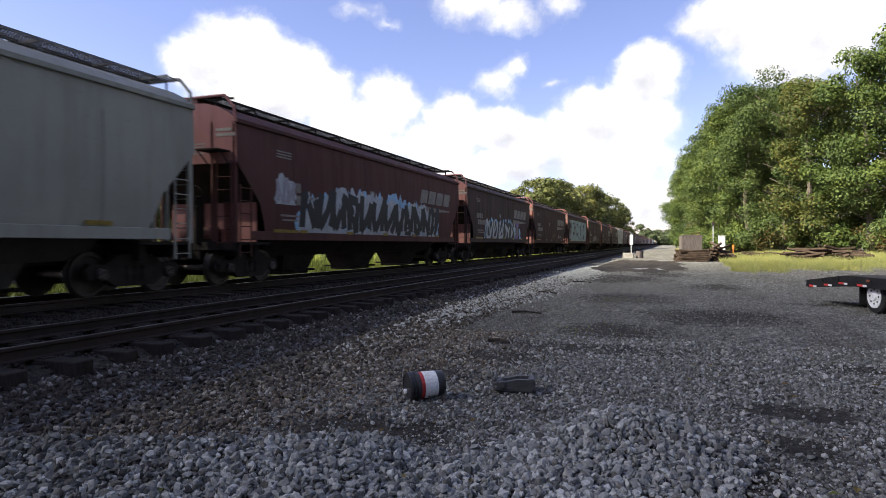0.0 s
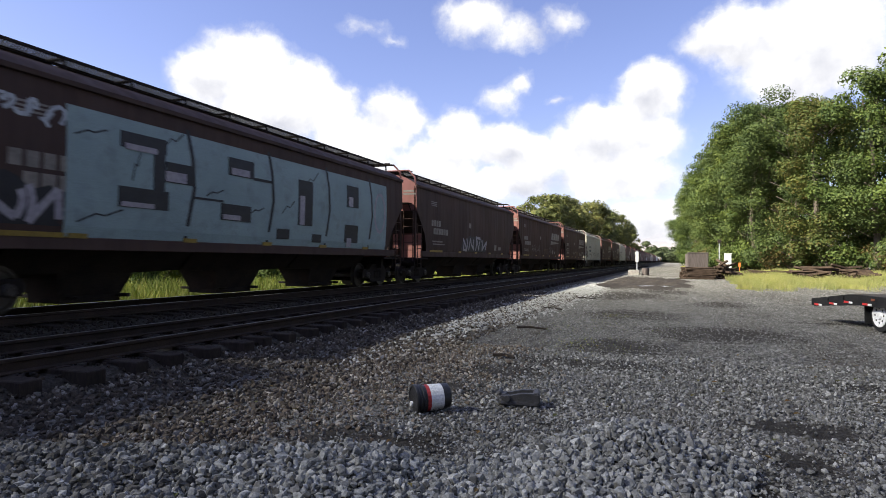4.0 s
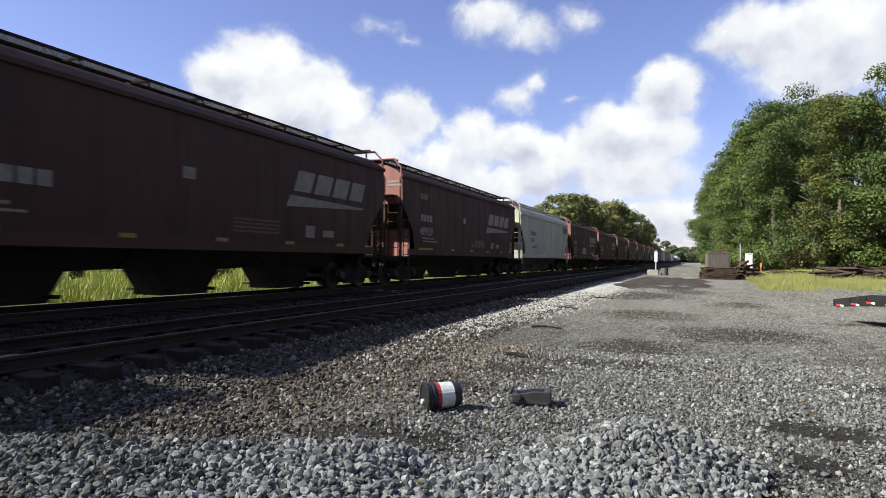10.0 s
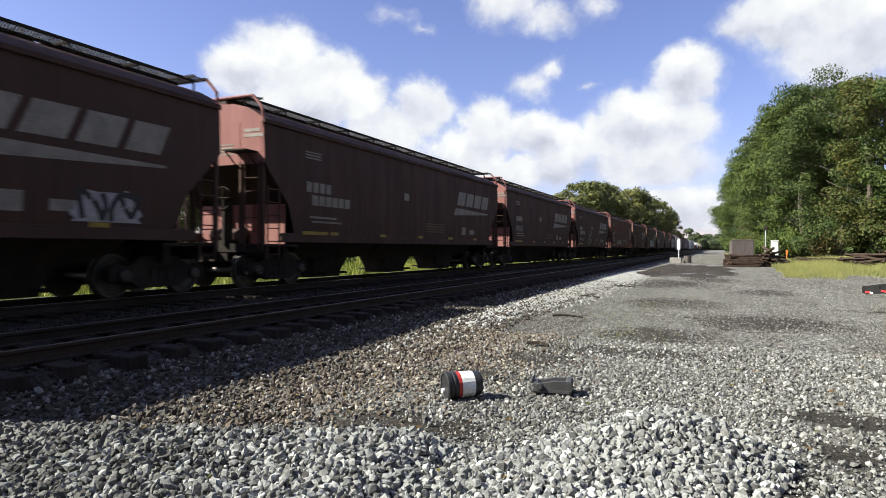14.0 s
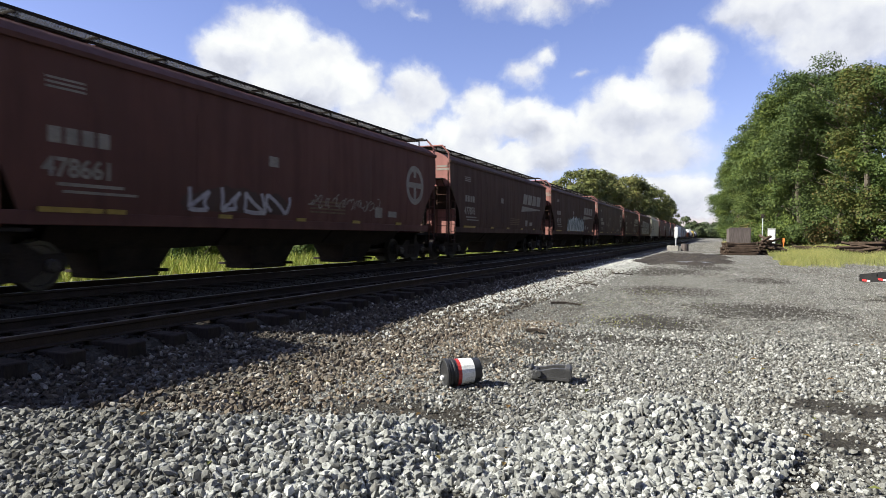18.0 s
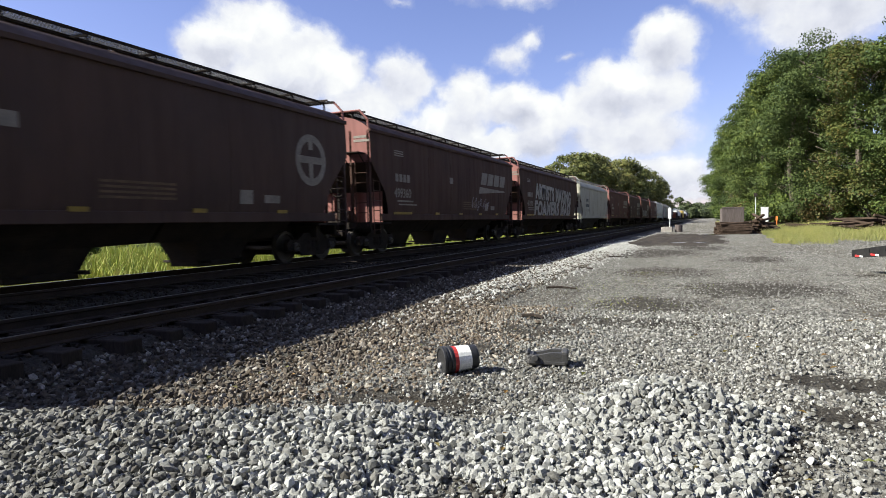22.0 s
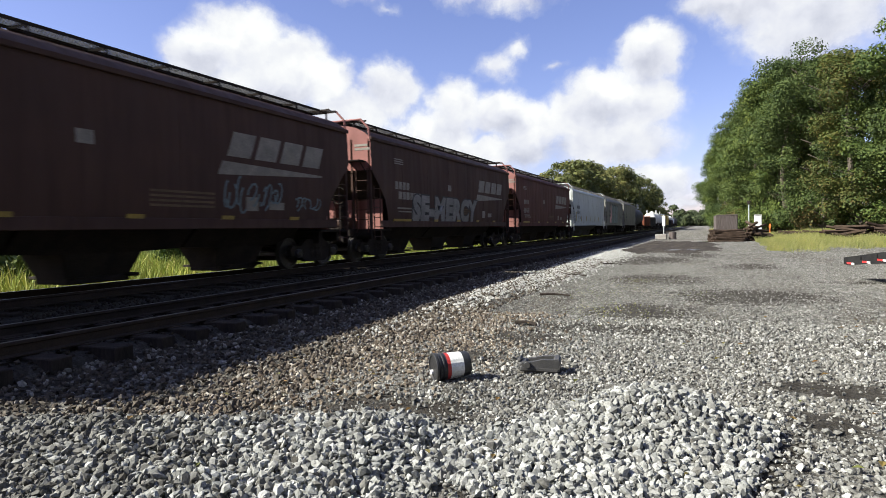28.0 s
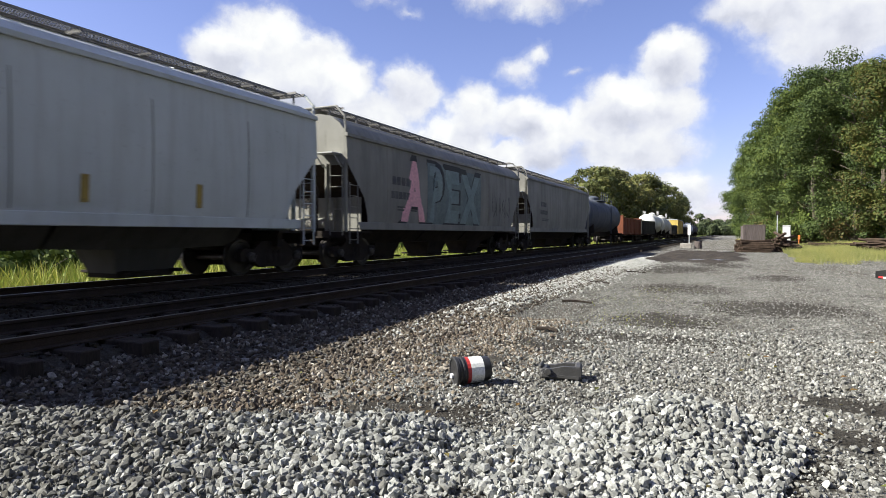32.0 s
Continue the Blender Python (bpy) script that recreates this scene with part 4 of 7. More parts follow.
def lettering(car, name, text, y, z, size, material, label="", shear=0.0, bold=0.0, wide=1.0, lift=0.014, space=1.0, drop=0.0):
    """Words with the built-in font, painted on the near side and bent to it."""
    cu = bpy.data.curves.new(name, "FONT")
    cu.body, cu.size, cu.shear, cu.offset, cu.resolution_u = text, size, shear, bold, 3
    cu.space_character = space
    tmp = bpy.data.objects.new(name, cu)
    me = bpy.data.meshes.new_from_object(tmp)
    me.materials.clear()
    bpy.data.objects.remove(tmp)
    for p in me.vertices:
        yy, zz = y + p.co.x * wide, z + p.co.y - drop * p.co.x
        p.co = (side_x(min(max(zz, 1.3), 4.0)) + lift, yy, zz)
    me.update()
    return part(name, me, material, car, label)


def big_letter(car, text, y0, y1, z0, z1, fill, label):
    """One tall sprayed letter with a black edge, fitted to its field."""
    for name, mat, grow, lift in (("letter_edge", SPRAY_BLACK, 0.17, 0.024), ("block_letter", fill, -0.05, 0.034)):
        ob = lettering(car, name, text, 0, 1.4, 2.4, mat, label if fill is mat else "", 0, 0.13, 1.0, 0)
        v = ob.data.vertices
        lo_y, hi_y = min(q.co.y for q in v), max(q.co.y for q in v)
        lo_z, hi_z = min(q.co.z for q in v), max(q.co.z for q in v)
        for q in v:
            y = y0 - grow + (q.co.y - lo_y) / (hi_y - lo_y) * (y1 - y0 + 2 * grow)
            z = z0 - grow + (q.co.z - lo_z) / (hi_z - lo_z) * (z1 - z0 + 2 * grow)
            q.co = (side_x(min(max(z, 1.3), 4.0)) + lift, y, z)
        ob.data.update()


def road_logo(car, L, material, y=None, z=2.9, s=1.27):
    """The railway's slanted emblem as plain bars above a long wedge."""
    y = L - 5.45 if y is None else y
    paint(car, "emblem_bar", [(y + 0.78 * s * i, y + 0.78 * s * i + 0.64 * s, z, z + 0.47 * s, 0.21 * s) for i in range(4)], material, "faded white slanted emblem")
    w = Shape()
    a, b = side_x(z - 0.3 * s) + 0.006, side_x(z - 0.1 * s) + 0.006
    w.add([(a, y - 0.25 * s, z - 0.36 * s), (b, y - 0.12 * s, z - 0.1 * s), (b, y + 3.1 * s, z - 0.16 * s), (a, y + 3.1 * s, z - 0.2 * s)], [(0, 3, 2, 1)])
    part("emblem_wedge", w, material, car)


def mark_bars(car, rows, material, label="", name="stencil_mark"):
    """Reporting marks as plain bars: (y, z, height, widths...)."""
    pieces = []
    for y, z, h, n, w in rows:
        pieces.append((y, y + n * w * 1.2, z, z + h))
    paint(car, name, pieces, material, label)


def covered_hopper(L, body, label, light=False, low=False):
    car = thing("covered_hopper_car", label, "freight car", "cars of the freight train")
    k = round(L, 2)
    # brown cars: end walls, bulkheads and brackets get the sunlit paint copy
    sunlit_ends = body in (BROWN, BROWN_RED, BROWN_DARK)
    part("body", kept_mesh(("body", k, low), lambda: hopper_body(L, low), True), body, car)
    for y, r in ((0, 0), (L, 180)):
        e = pose(0, y, 0, 0, 0, r)
        part("end_wall", kept_mesh(("end_wall", low), lambda: end_wall(low)), SUNLIT_BROWN if sunlit_ends else body, car, "pinkish paint standing in for sunlight" if sunlit_ends else "", at=e)
        part("slope_sheet", kept_mesh(("slope_sheet",), slope_sheet), SHADED_RUST_SHEET, car, at=e)
        part("bulkhead", kept_mesh(("bulkhead",), lambda: Shape().box(-1.42, 1.42, 1.0, 1.05, 1.12, 2.2).box(-0.5, -0.44, 0.85, 1.0, 1.12, 2.2).box(0.44, 0.5, 0.85, 1.0, 1.12, 2.2)), SUNLIT_BROWN if sunlit_ends else body, car, at=e)
        part("end_platform", kept_mesh(("end_platform",), lambda: Shape().box(-1.52, 1.52, 0.0, 1.5, 1.06, 1.13, 0.01).box(-1.52, 1.52, -0.02, 0.06, 0.92, 1.14)), UNDER, car, at=e)
        part("draft_sill", kept_mesh(("draft_sill",), lambda: Shape().box(-0.42, 0.42, 0.0, 3.4, 0.66, 1.06, 0.02).box(-1.35, 1.35, 0.3, 0.42, 0.78, 1.06).box(-1.3, 1.3, 1.1, 1.3, 0.72, 1.06)), UNDER, car, at=e)
        part("end_bracket", kept_mesh(("end_bracket",), end_bracket), SUNLIT_BROWN if sunlit_ends else body, car, at=e)
        for x in (-1.5, -0.82, 0.82, 1.5):
            part("corner_post", kept_mesh(("corner_post",), corner_post), body, car, at=e @ pose(x, 0.05, 0))
        for s in (-1, 1):
            part("ladder", kept_mesh(("ladder", 7), lambda: ladder(1.0, 3.2, 7)), body, car, at=e @ pose(s * 1.22, -0.04, 0))
            part("side_ladder", kept_mesh(("ladder", 4), lambda: ladder(0.75, 2.6, 6)), body, car, at=e @ pose(s * 1.58, 0.36, 0, 0, 0, 90))
    part("crossover_step", kept_mesh(("crossover_step",), lambda: crossover()), GALV if light else UNDER, car)
    part("brake_wheel", kept_mesh(("brake_wheel",), lambda: wheel_ring()), UNDER, car)
    part("air_reservoir", kept_mesh(("air_reservoir",), lambda: Shape().lathe([(-0.62, 0.1), (-0.55, 0.2), (0.55, 0.2), (0.62, 0.1)], 0, (-0.3, 0.85, 1.36), 12), True), body, car)
    for s in (-1, 1):
        part("side_sill", kept_mesh(("side_sill", k), lambda: Shape().box(-0.05, 0.05, 0.7, L - 0.7, 1.18, 1.42, 0.012)), body, car, at=pose(s * 1.53, 0, 0))
        part("roof_rail", kept_mesh(("roof_rail", k), lambda: Shape().box(-0.05, 0.05, -0.02, L + 0.02, 3.95, 4.06, 0.012)), body, car, at=pose(s * 1.57, 0, 0 if low else 0.2))
    part("walkway_frame", kept_mesh(("walkway_frame", k), lambda: walkway_frame(L)), GRATE if light else UNDER, car)
    part("grating", kept_mesh(("grating", k), lambda: grating(L)), GRATE, car, "steel walkway grating")
    for i in range(5):
        part("hatch", kept_mesh(("hatch", k), lambda: hatch(L)), body, car, at=pose(0, L * (i + 0.5) / 5, 0))
    for i in (-1, 0, 1):
        # bays darker than the body: grime plus shade put into the paint
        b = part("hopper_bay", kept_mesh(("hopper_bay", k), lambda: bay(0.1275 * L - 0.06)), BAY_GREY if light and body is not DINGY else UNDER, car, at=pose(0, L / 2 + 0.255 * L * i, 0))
        part("outlet_gate", kept_mesh(("outlet_gate",), gate), UNDER, b)
    for j in range(1, 7):
        part("weld_seam", kept_mesh(("weld_seam",), lambda: patch(-0.014, 0.014, 1.45, 3.93, 0, 0.005)), SEAM if light else body, car, at=pose(0, L * j / 7, 0))
    underparts(car, L)
    return car


def standard_marks(car, L, ink, yellow=True, emblem=True, number=""):
    for j in range(4):
        paint(car, "reporting_mark", [(1.72 + 0.31 * j, 1.95 + 0.31 * j, 2.58, 2.86)], ink)
    if number:
        lettering(car, "car_number", number, 1.62, 2.02, 0.46, ink, "faded white car number", 0, 0.012, 0.98, 0.012)
    else:
        paint(car, "reporting_mark", [(1.98 + 0.33 * j, 2.25 + 0.33 * j, 2.22, 2.5) for j in range(6)], ink)
    mark_bars(car, [(1.7, 3.5, 0.04, 3, 0.2), (1.7, 3.58, 0.04, 3, 0.2), (1.7, 3.66, 0.04, 3, 0.2)], ink)
    mark_bars(car, [(1.9, 1.86, 0.06, 4, 0.27), (2.0, 1.74, 0.05, 5, 0.25)], ink)
    mark_bars(car, [(L * 0.42, 2.75, 0.26, 1, 0.3)], ink)
    mark_bars(car, [(L * 0.52 + 0.9 * j, 1.66 + 0.1 * i, 0.05, 1, 0.75) for j in range(2) for i in range(4)], DULL_INK, name="data_stencil")
    mark_bars(car, [(L - 4.8, 1.62, 0.34, 1, 0.38), (L - 3.9, 1.66, 0.2, 2, 0.25)], ink)
    if yellow:
        paint(car, "reflector_strip", [(1.55 if j == 0 else L * j / 6.2, (1.55 if j == 0 else L * j / 6.2) + (1.2 if j == 0 else 0.4), 1.40, 1.49) for j in range(6)], YELLOW, "yellow reflector strips", lift=0.075)
    if emblem:
        road_logo(car, L, ink)
    # marks on the lit end wall
    for i, (z, w) in enumerate(((3.95, 0.5), (3.82, 0.6), (3.64, 0.45), (3.56, 0.45), (3.48, 0.4), (3.40, 0.42))):
        x0 = 0.95 if i < 2 else 0.15
        part("end_stencil", kept_mesh(("end_stencil", i), lambda: Shape().box(x0, x0 + w, -0.008, -0.002, z, z + (0.08 if i < 2 else 0.035))), WHITE_PAINT if ink is WHITE_PAINT else DARK_PAINT, car)


def tank_car(L, body, label):
    car = thing("tank_car", label, "tank car", "cars of the freight train")
    k = round(L, 2)
    def shell():
        n, r = 10, 1.5
        rings = [(0.45 + 0.55 * (1 - math.cos(a)), r * math.sin(a)) for a in np.linspace(0.15, math.pi / 2, n)]
        return Shape().lathe(rings + [(L - w, q) for w, q in rings[::-1]], 1, (0, 0, 2.75), 28)
    part("tank_shell", kept_mesh(("tank_shell", k), shell, True), body, car)
    for i in range(4):
        part("weld_band", kept_mesh(("weld_band",), lambda: Shape().lathe([(-0.05, 1.5), (-0.04, 1.515), (0.04, 1.515), (0.05, 1.5)], 1, (0, 0, 2.75), 28)), body, car, at=pose(0, L * (0.2 + 0.2 * i), 0))
    part("manway", kept_mesh(("manway",), lambda: Shape().lathe([(0, 0.55), (0.45, 0.55), (0.5, 0.45), (0.62, 0.2)], 2, (0, L / 2, 4.1), 16)), body, car)
    def deck():
        sh = Shape().box(-1.1, 1.1, L / 2 - 1.6, L / 2 + 1.6, 4.18, 4.22)
        for x in (-1.1, 1.1):
            for y in (-1.6, -0.5, 0.5, 1.6):
                sh.bar((x, L / 2 + y, 4.2), (x, L / 2 + y, 4.95), 0.03)
            sh.bar((x, L / 2 - 1.6, 4.95), (x, L / 2 + 1.6, 4.95), 0.03)
            sh.bar((x, L / 2 - 1.6, 4.6), (x, L / 2 + 1.6, 4.6), 0.025)
        return sh
    part("top_platform", kept_mesh(("top_platform", k), deck), body, car)
    part("ladder", kept_mesh(("ladder", 9), lambda: ladder(1.1, 4.3, 9)), body, car, at=pose(1.6, L / 2 + 0.9, 0, 0, 0, 90))
    for y, r in ((0, 0), (L, 180)):
        part("end_platform", kept_mesh(("end_platform",), lambda: Shape()), UNDER, car, at=pose(0, y, 0, 0, 0, r))
        part("saddle", kept_mesh(("saddle",), lambda: Shape().prism([(-1.4, 1.1), (1.4, 1.1), (1.3, 1.9), (0.6, 1.35), (-0.6, 1.35), (-1.3, 1.9)], 1, 1.9, 2.3)), UNDER, car, at=pose(0, y, 0, 0, 0, r))
    underparts(car, L)
    return car


def box_car(L, body, label, h=4.6):
    car = thing("box_car", label, "box car", "cars of the freight train")
    k = round(L, 2)
    part("body", kept_mesh(("box_body", k, h), lambda: Shape().box(-1.5, 1.5, 0.15, L - 0.15, 1.1, h - 0.3, 0.03)), body, car)
    part("roof", kept_mesh(("box_roof", k, h), lambda: Shape().prism([(-1.56, h - 0.3), (1.56, h - 0.3), (1.5, h - 0.2), (0, h), (-1.5, h - 0.2)], 1, 0.1, L - 0.1)), GALV, car, "grey metal roof")
    for i in range(12):
        part("side_post", kept_mesh(("side_post", h), lambda: Shape().box(1.5, 1.56, -0.05, 0.05, 1.1, h - 0.3)), body, car, at=pose(0, 0.4 + (L - 0.8) * i / 11, 0))
    part("sliding_door", kept_mesh(("sliding_door", h), lambda: Shape().box(1.52, 1.6, -1.5, 1.5, 1.2, h - 0.4, 0.02)), body, car, at=pose(0, L / 2, 0))
    underparts(car, L)
    return car


def gondola(L, body, label, h=2.9):
    car = thing("gondola_car", label, "gondola car", "cars of the freight train")
    k = round(L, 2)
    part("floor_pan", kept_mesh(("floor_pan", k), lambda: Shape().box(-1.4, 1.4, 0.2, L - 0.2, 1.05, 1.2)), body, car)
    for s in (-1, 1):
        part("side_wall", kept_mesh(("gon_side", k, h), lambda: Shape().box(-0.04, 0.04, 0.15, L - 0.15, 1.05, h).box(-0.09, 0.09, 0.15, L - 0.15, h - 0.12, h)), body, car, at=pose(s * 1.45, 0, 0))
        for i in range(13):
            part("side_post", kept_mesh(("gon_post", h), lambda: Shape().box(-0.04, 0.09, -0.07, 0.07, 1.0, h)), body, car, at=pose(s * 1.45, 0.4 + (L - 0.8) * i / 12, 0, 0, 0, 0 if s > 0 else 180))
    for y in (0.15, L - 0.15):
        part("end_wall", kept_mesh(("gon_end", h), lambda: Shape().box(-1.45, 1.45, -0.05, 0.05, 1.05, h + 0.2)), body, car, at=pose(0, y, 0))
    underparts(car, L)
    return car


# ---- the train: places of the front ends at 16 s, along the track ----
FRONTS = [-274.3, -255.7, -237.12, -217.91, -200.19, -181.58, -162.58, -143.97, -124.6, -107.1, -89.73, -71.92, -54.38, -36.78, -18.78, 0.6, 18.15, 36.16, 55.18, 72.98,
          91.57, 110.86, 128.61, 147.74, 165.39, 185.1, 202.58, 220.33, 238.31, 258.5, 276.71]
TRAIN = []


def put(car, y16):
    TRAIN.append((car, y16))
    return car


def couple_up():
    def span(i):
        return FRONTS[i + 1] - FRONTS[i] - 1.5 if i + 1 < len(FRONTS) else 17.0

    numbers = {8: "477272", 11: "489929", 13: "498122", 15: "490458", 17: "478661", 18: "477876", 19: "485142", 21: "499360", 22: "481900", 25: "492203", 27: "486449"}

    def brown(i, body, label, emblem=True, ink=None):
        c = put(covered_hopper(span(i), body, label), FRONTS[i])
        standard_marks(c, span(i), ink or WHITE_PAINT, emblem=emblem, number=numbers.get(i, ''))
        return c, span(i)

    def pale(i, body, label):
        c = put(covered_hopper(span(i), body, label, light=True, low=i in (12, 23, 29)), FRONTS[i])
        near = 1.9 if i == 28 else 2.7
        paint(c, "reporting_mark", [(near + 0.33 * j, near + 0.25 + 0.33 * j, 2.72, 3.0) for j in range(4)], DARK_PAINT)
        if i in (12, 28):
            lettering(c, "car_number", {12: "9346", 28: "890199"}[i], near - 0.05, 2.22, 0.45, DARK_PAINT, "black car number", 0, 0.01, 1.1, 0.008)
        else:
            paint(c, "reporting_mark", [(2.65 + 0.27 * j, 2.87 + 0.27 * j, 2.25, 2.5) for j in range(6)], DARK_PAINT)
        mark_bars(c, [(near + 0.4, 1.95, 0.05, 3, 0.4), (near + 0.4, 1.85, 0.05, 3, 0.4)], DARK_PAINT)
        return c, span(i)

    pale(0, GREY, "weathered grey covered hopper car")
    c, L = pale(1, GREY, "weathered warm grey covered hopper car with grime streaks")
    paint(c, "reflector_strip", [(L * j / 6, L * j / 6 + 0.6, 1.44, 1.53) for j in range(1, 6)], YELLOW, "yellow reflector strips", lift=0.075)
    c, L = brown(2, BROWN_RED, "red-brown covered hopper car with large black and white graffiti")
    graffiti(c, 5, 2.8, L - 3.2, 1.42, 3.05, SPRAY_BLACK, SPRAY_SILVER, "black and white wild-style graffiti", SPRAY_BLUE, 12, 0.20)
    graffiti(c, 6, 1.6, 2.6, 2.2, 3.1, SPRAY_DULL, SPRAY_SILVER, "", None, 2)
    c, L = brown(3, BROWN_DARK, "dark brown covered hopper car with pale blue graffiti")
    graffiti(c, 9, 3.6, L - 4.9, 1.42, 2.75, SPRAY_SILVER, SPRAY_BLACK, "white and black wild-style graffiti", SPRAY_BLUE, 5, 0.17)
    paint(c, "painted_shape", [(L - 4.75, L - 3.95, 2.3, 2.6), (L - 4.65, L - 4.05, 1.42, 1.75)], SPRAY_VIOLET, "violet painted shape", lift=0.014)
    paint(c, "painted_shape", [(L - 4.6, L - 4.05, 1.75, 2.3)], SPRAY_TAN, "tan painted shape", lift=0.014)
    strokes(c, "painted_shape", [[(L - 3.85, 2.0), (L - 3.6, 2.05), (L - 3.45, 1.85), (L - 3.35, 1.5), (L - 3.1, 1.42)]], 0.32, SPRAY_BLUE, lift=0.014)
    brown(4, BROWN, "plain mineral-brown covered hopper car")
    c, L = brown(5, BROWN_DARK, "covered hopper car painted over in ice blue with black block graffiti", emblem=False)
    paint(c, "blue_panel", [(2.76, L - 1.5, 1.40, 3.95)], SPRAY_ICE, "ice-blue sprayed panel", lift=0.012)
    for a in (5.72, 8.7, 11.65, 14.6):
        strokes(c, "graffiti_outline", [[(a, 3.93), (a + 0.14, 3.3), (a + 0.2, 2.6), (a + 0.08, 2.0), (a, 1.42)]], 0.11, SPRAY_BLACK, lift=0.022)
    block = [(3.91, 5.09, 3.25, 3.57), (5.07, 5.93, 2.68, 3.12), (3.88, 5.17, 2.06, 2.47), (7.08, 8.05, 3.1, 3.54), (8.05, 8.8, 3.08, 3.15), (6.83, 7.95, 1.98, 2.38), (5.87, 6.9, 2.4, 2.45),
             (10.1, 10.85, 2.03, 3.36), (12.95, 13.75, 2.8, 3.52), (12.85, 13.75, 1.6, 2.2), (9.1, 9.7, 1.6, 1.88), (10.9, 11.4, 1.55, 1.8), (4.75, 5.05, 2.4, 3.3)]
    paint(c, "block_letters", block, SPRAY_BLACK, "black block letters", lift=0.024)
    white = [(4.02, 4.83, 3.22, 3.34), (5.07, 5.67, 2.7, 2.92), (3.95, 4.78, 2.07, 2.17), (7.18, 7.87, 3.12, 3.29), (6.9, 7.54, 2.0, 2.12), (10.17, 10.42, 2.05, 2.9), (13.07, 13.35, 2.82, 3.14), (13.0, 13.3, 1.45, 1.75)]
    paint(c, "letter_highlight", white, SPRAY_DULL, "pale inner edge of the letters", lift=0.03)
    for k, (y0, y1, z0, z1) in enumerate(((2.9, 3.6, 3.3, 3.5), (5.0, 5.6, 3.4, 3.8), (3.0, 4.0, 1.7, 2.0), (9.3, 9.9, 2.3, 2.7), (10.4, 11.2, 3.1, 3.7), (7.9, 8.5, 2.2, 2.4), (6.3, 6.9, 2.5, 2.7), (4.2, 4.4, 2.6, 3.2))):
        strokes(c, "crackle", [[(y0, z0), (y0 * 0.6 + y1 * 0.4, z0 * 0.4 + z1 * 0.6), (y0 * 0.4 + y1 * 0.6, z0 * 0.5 + z1 * 0.5), (y1, z1)]], 0.035, SPRAY_BLACK, lift=0.018)
    graffiti(c, 4, 1.2, 2.7, 1.6, 2.5, SPRAY_DULL, SPRAY_BLACK, "white and grey tags", None, 2, 0.16)
    tag_scrawl(c, 6, 1.4, 2.7, 3.35, 3.8, SPRAY_SILVER, "", 0.08)
    strokes(c, "round_mark", [[(15.4 + 0.42 * math.cos(u * 0.4), 2.75 + 0.7 * math.sin(u * 0.4)) for u in range(17)]], 0.12, SPRAY_DULL, lift=0.03)
    c, L = brown(6, BROWN_DARK, "dark brown covered hopper car with a lilac tag and round emblem", emblem=False)
    graffiti(c, 21, 6.0, 10.5, 1.5, 2.4, SPRAY_DULL, SPRAY_BLACK, "small lilac graffiti", None, 4)
    c, L = brown(7, BROWN, "mineral-brown covered hopper car with thin white scrawl")
    tag_scrawl(c, 8, 4.5, 7.5, 1.7, 2.3, WHITE_PAINT, "thin white tag")
    tag_scrawl(c, 9, 11.5, 13.0, 1.7, 2.2, WHITE_PAINT)
    c, L = brown(8, BROWN, "mineral-brown covered hopper car with white emblem")
    tag_scrawl(c, 12, 6.0, 8.5, 1.7, 2.1, WHITE_PAINT)
    tag_scrawl(c, 13, 12.5, 15.0, 1.7, 2.1, WHITE_PAINT)
    c, L = pale(9, CREAM, "cream covered hopper car with faint black scrawl")
    tag_scrawl(c, 15, 5.0, 9.5, 1.75, 2.25, DARK_PAINT, "faint black tag", 0.03)
    tag_scrawl(c, 16, 9.5, 14.0, 1.75, 2.2, DARK_PAINT, "", 0.04)
    brown(10, BROWN, "mineral-brown covered hopper car with white emblem")
    c, L = brown(11, BROWN, "mineral-brown covered hopper car with white stencils")
    tag_scrawl(c, 18, 8, 10, 1.6, 2.0, WHITE_PAINT)
    c, L = pale(12, CREAM, "white covered hopper car with black lettering")
    paint(c, "end_lettering", [(L - 2.25 + 0.46 * j, L - 1.89 + 0.46 * j, 3.28, 3.8, 0.06) for j in range(4)], DARK_PAINT, "bold black letters as plain bars")
    c, L = brown(13, BROWN, "mineral-brown covered hopper car with bubble graffiti")
    graffiti(c, 31, 6.4, 8.6, 1.7, 2.4, SPRAY_BLACK, SPRAY_DULL, "outlined bubble graffiti", None, 3)
    graffiti(c, 33, 13.0, 14.4, 1.5, 2.2, SPRAY_BLACK, SPRAY_DULL, "", None, 2)
    brown(14, BROWN, "mineral-brown covered hopper car with white emblem")
    brown(15, BROWN, "mineral-brown covered hopper car with white emblem and yellow plate")
    c, L = brown(16, BROWN, "mineral-brown covered hopper car with a small white tag")
    tag_scrawl(c, 35, 5.7, 7.2, 1.45, 2.0, WHITE_PAINT, "faded white spray tag", 0.05)
    tag_scrawl(c, 36, 5.9, 7.0, 1.9, 2.6, SPRAY_DUSTY, "", 0.06)
    c, L = brown(17, BROWN_RED, "red-brown covered hopper car with round white emblem", emblem=False)
    graffiti(c, 37, 4.6, 8.2, 1.55, 2.2, SPRAY_DULL, BROWN_DARK, "faded lilac graffiti", None, 4)
    tag_scrawl(c, 38, 9.0, 13.0, 1.8, 2.2, WHITE_PAINT)
    round_emblem(c, L - 1.9, 2.9, 0.62)
    brown(18, BROWN, "mineral-brown covered hopper car with bold white marks")
    c, L = brown(19, BROWN, "mineral-brown covered hopper car with green and white graffiti")
    graffiti(c, 41, 5.3, L - 5.2, 1.45, 2.7, SPRAY_TEAL, SPRAY_SILVER, "green and white graffiti", SPRAY_BLACK, 6, 0.13)
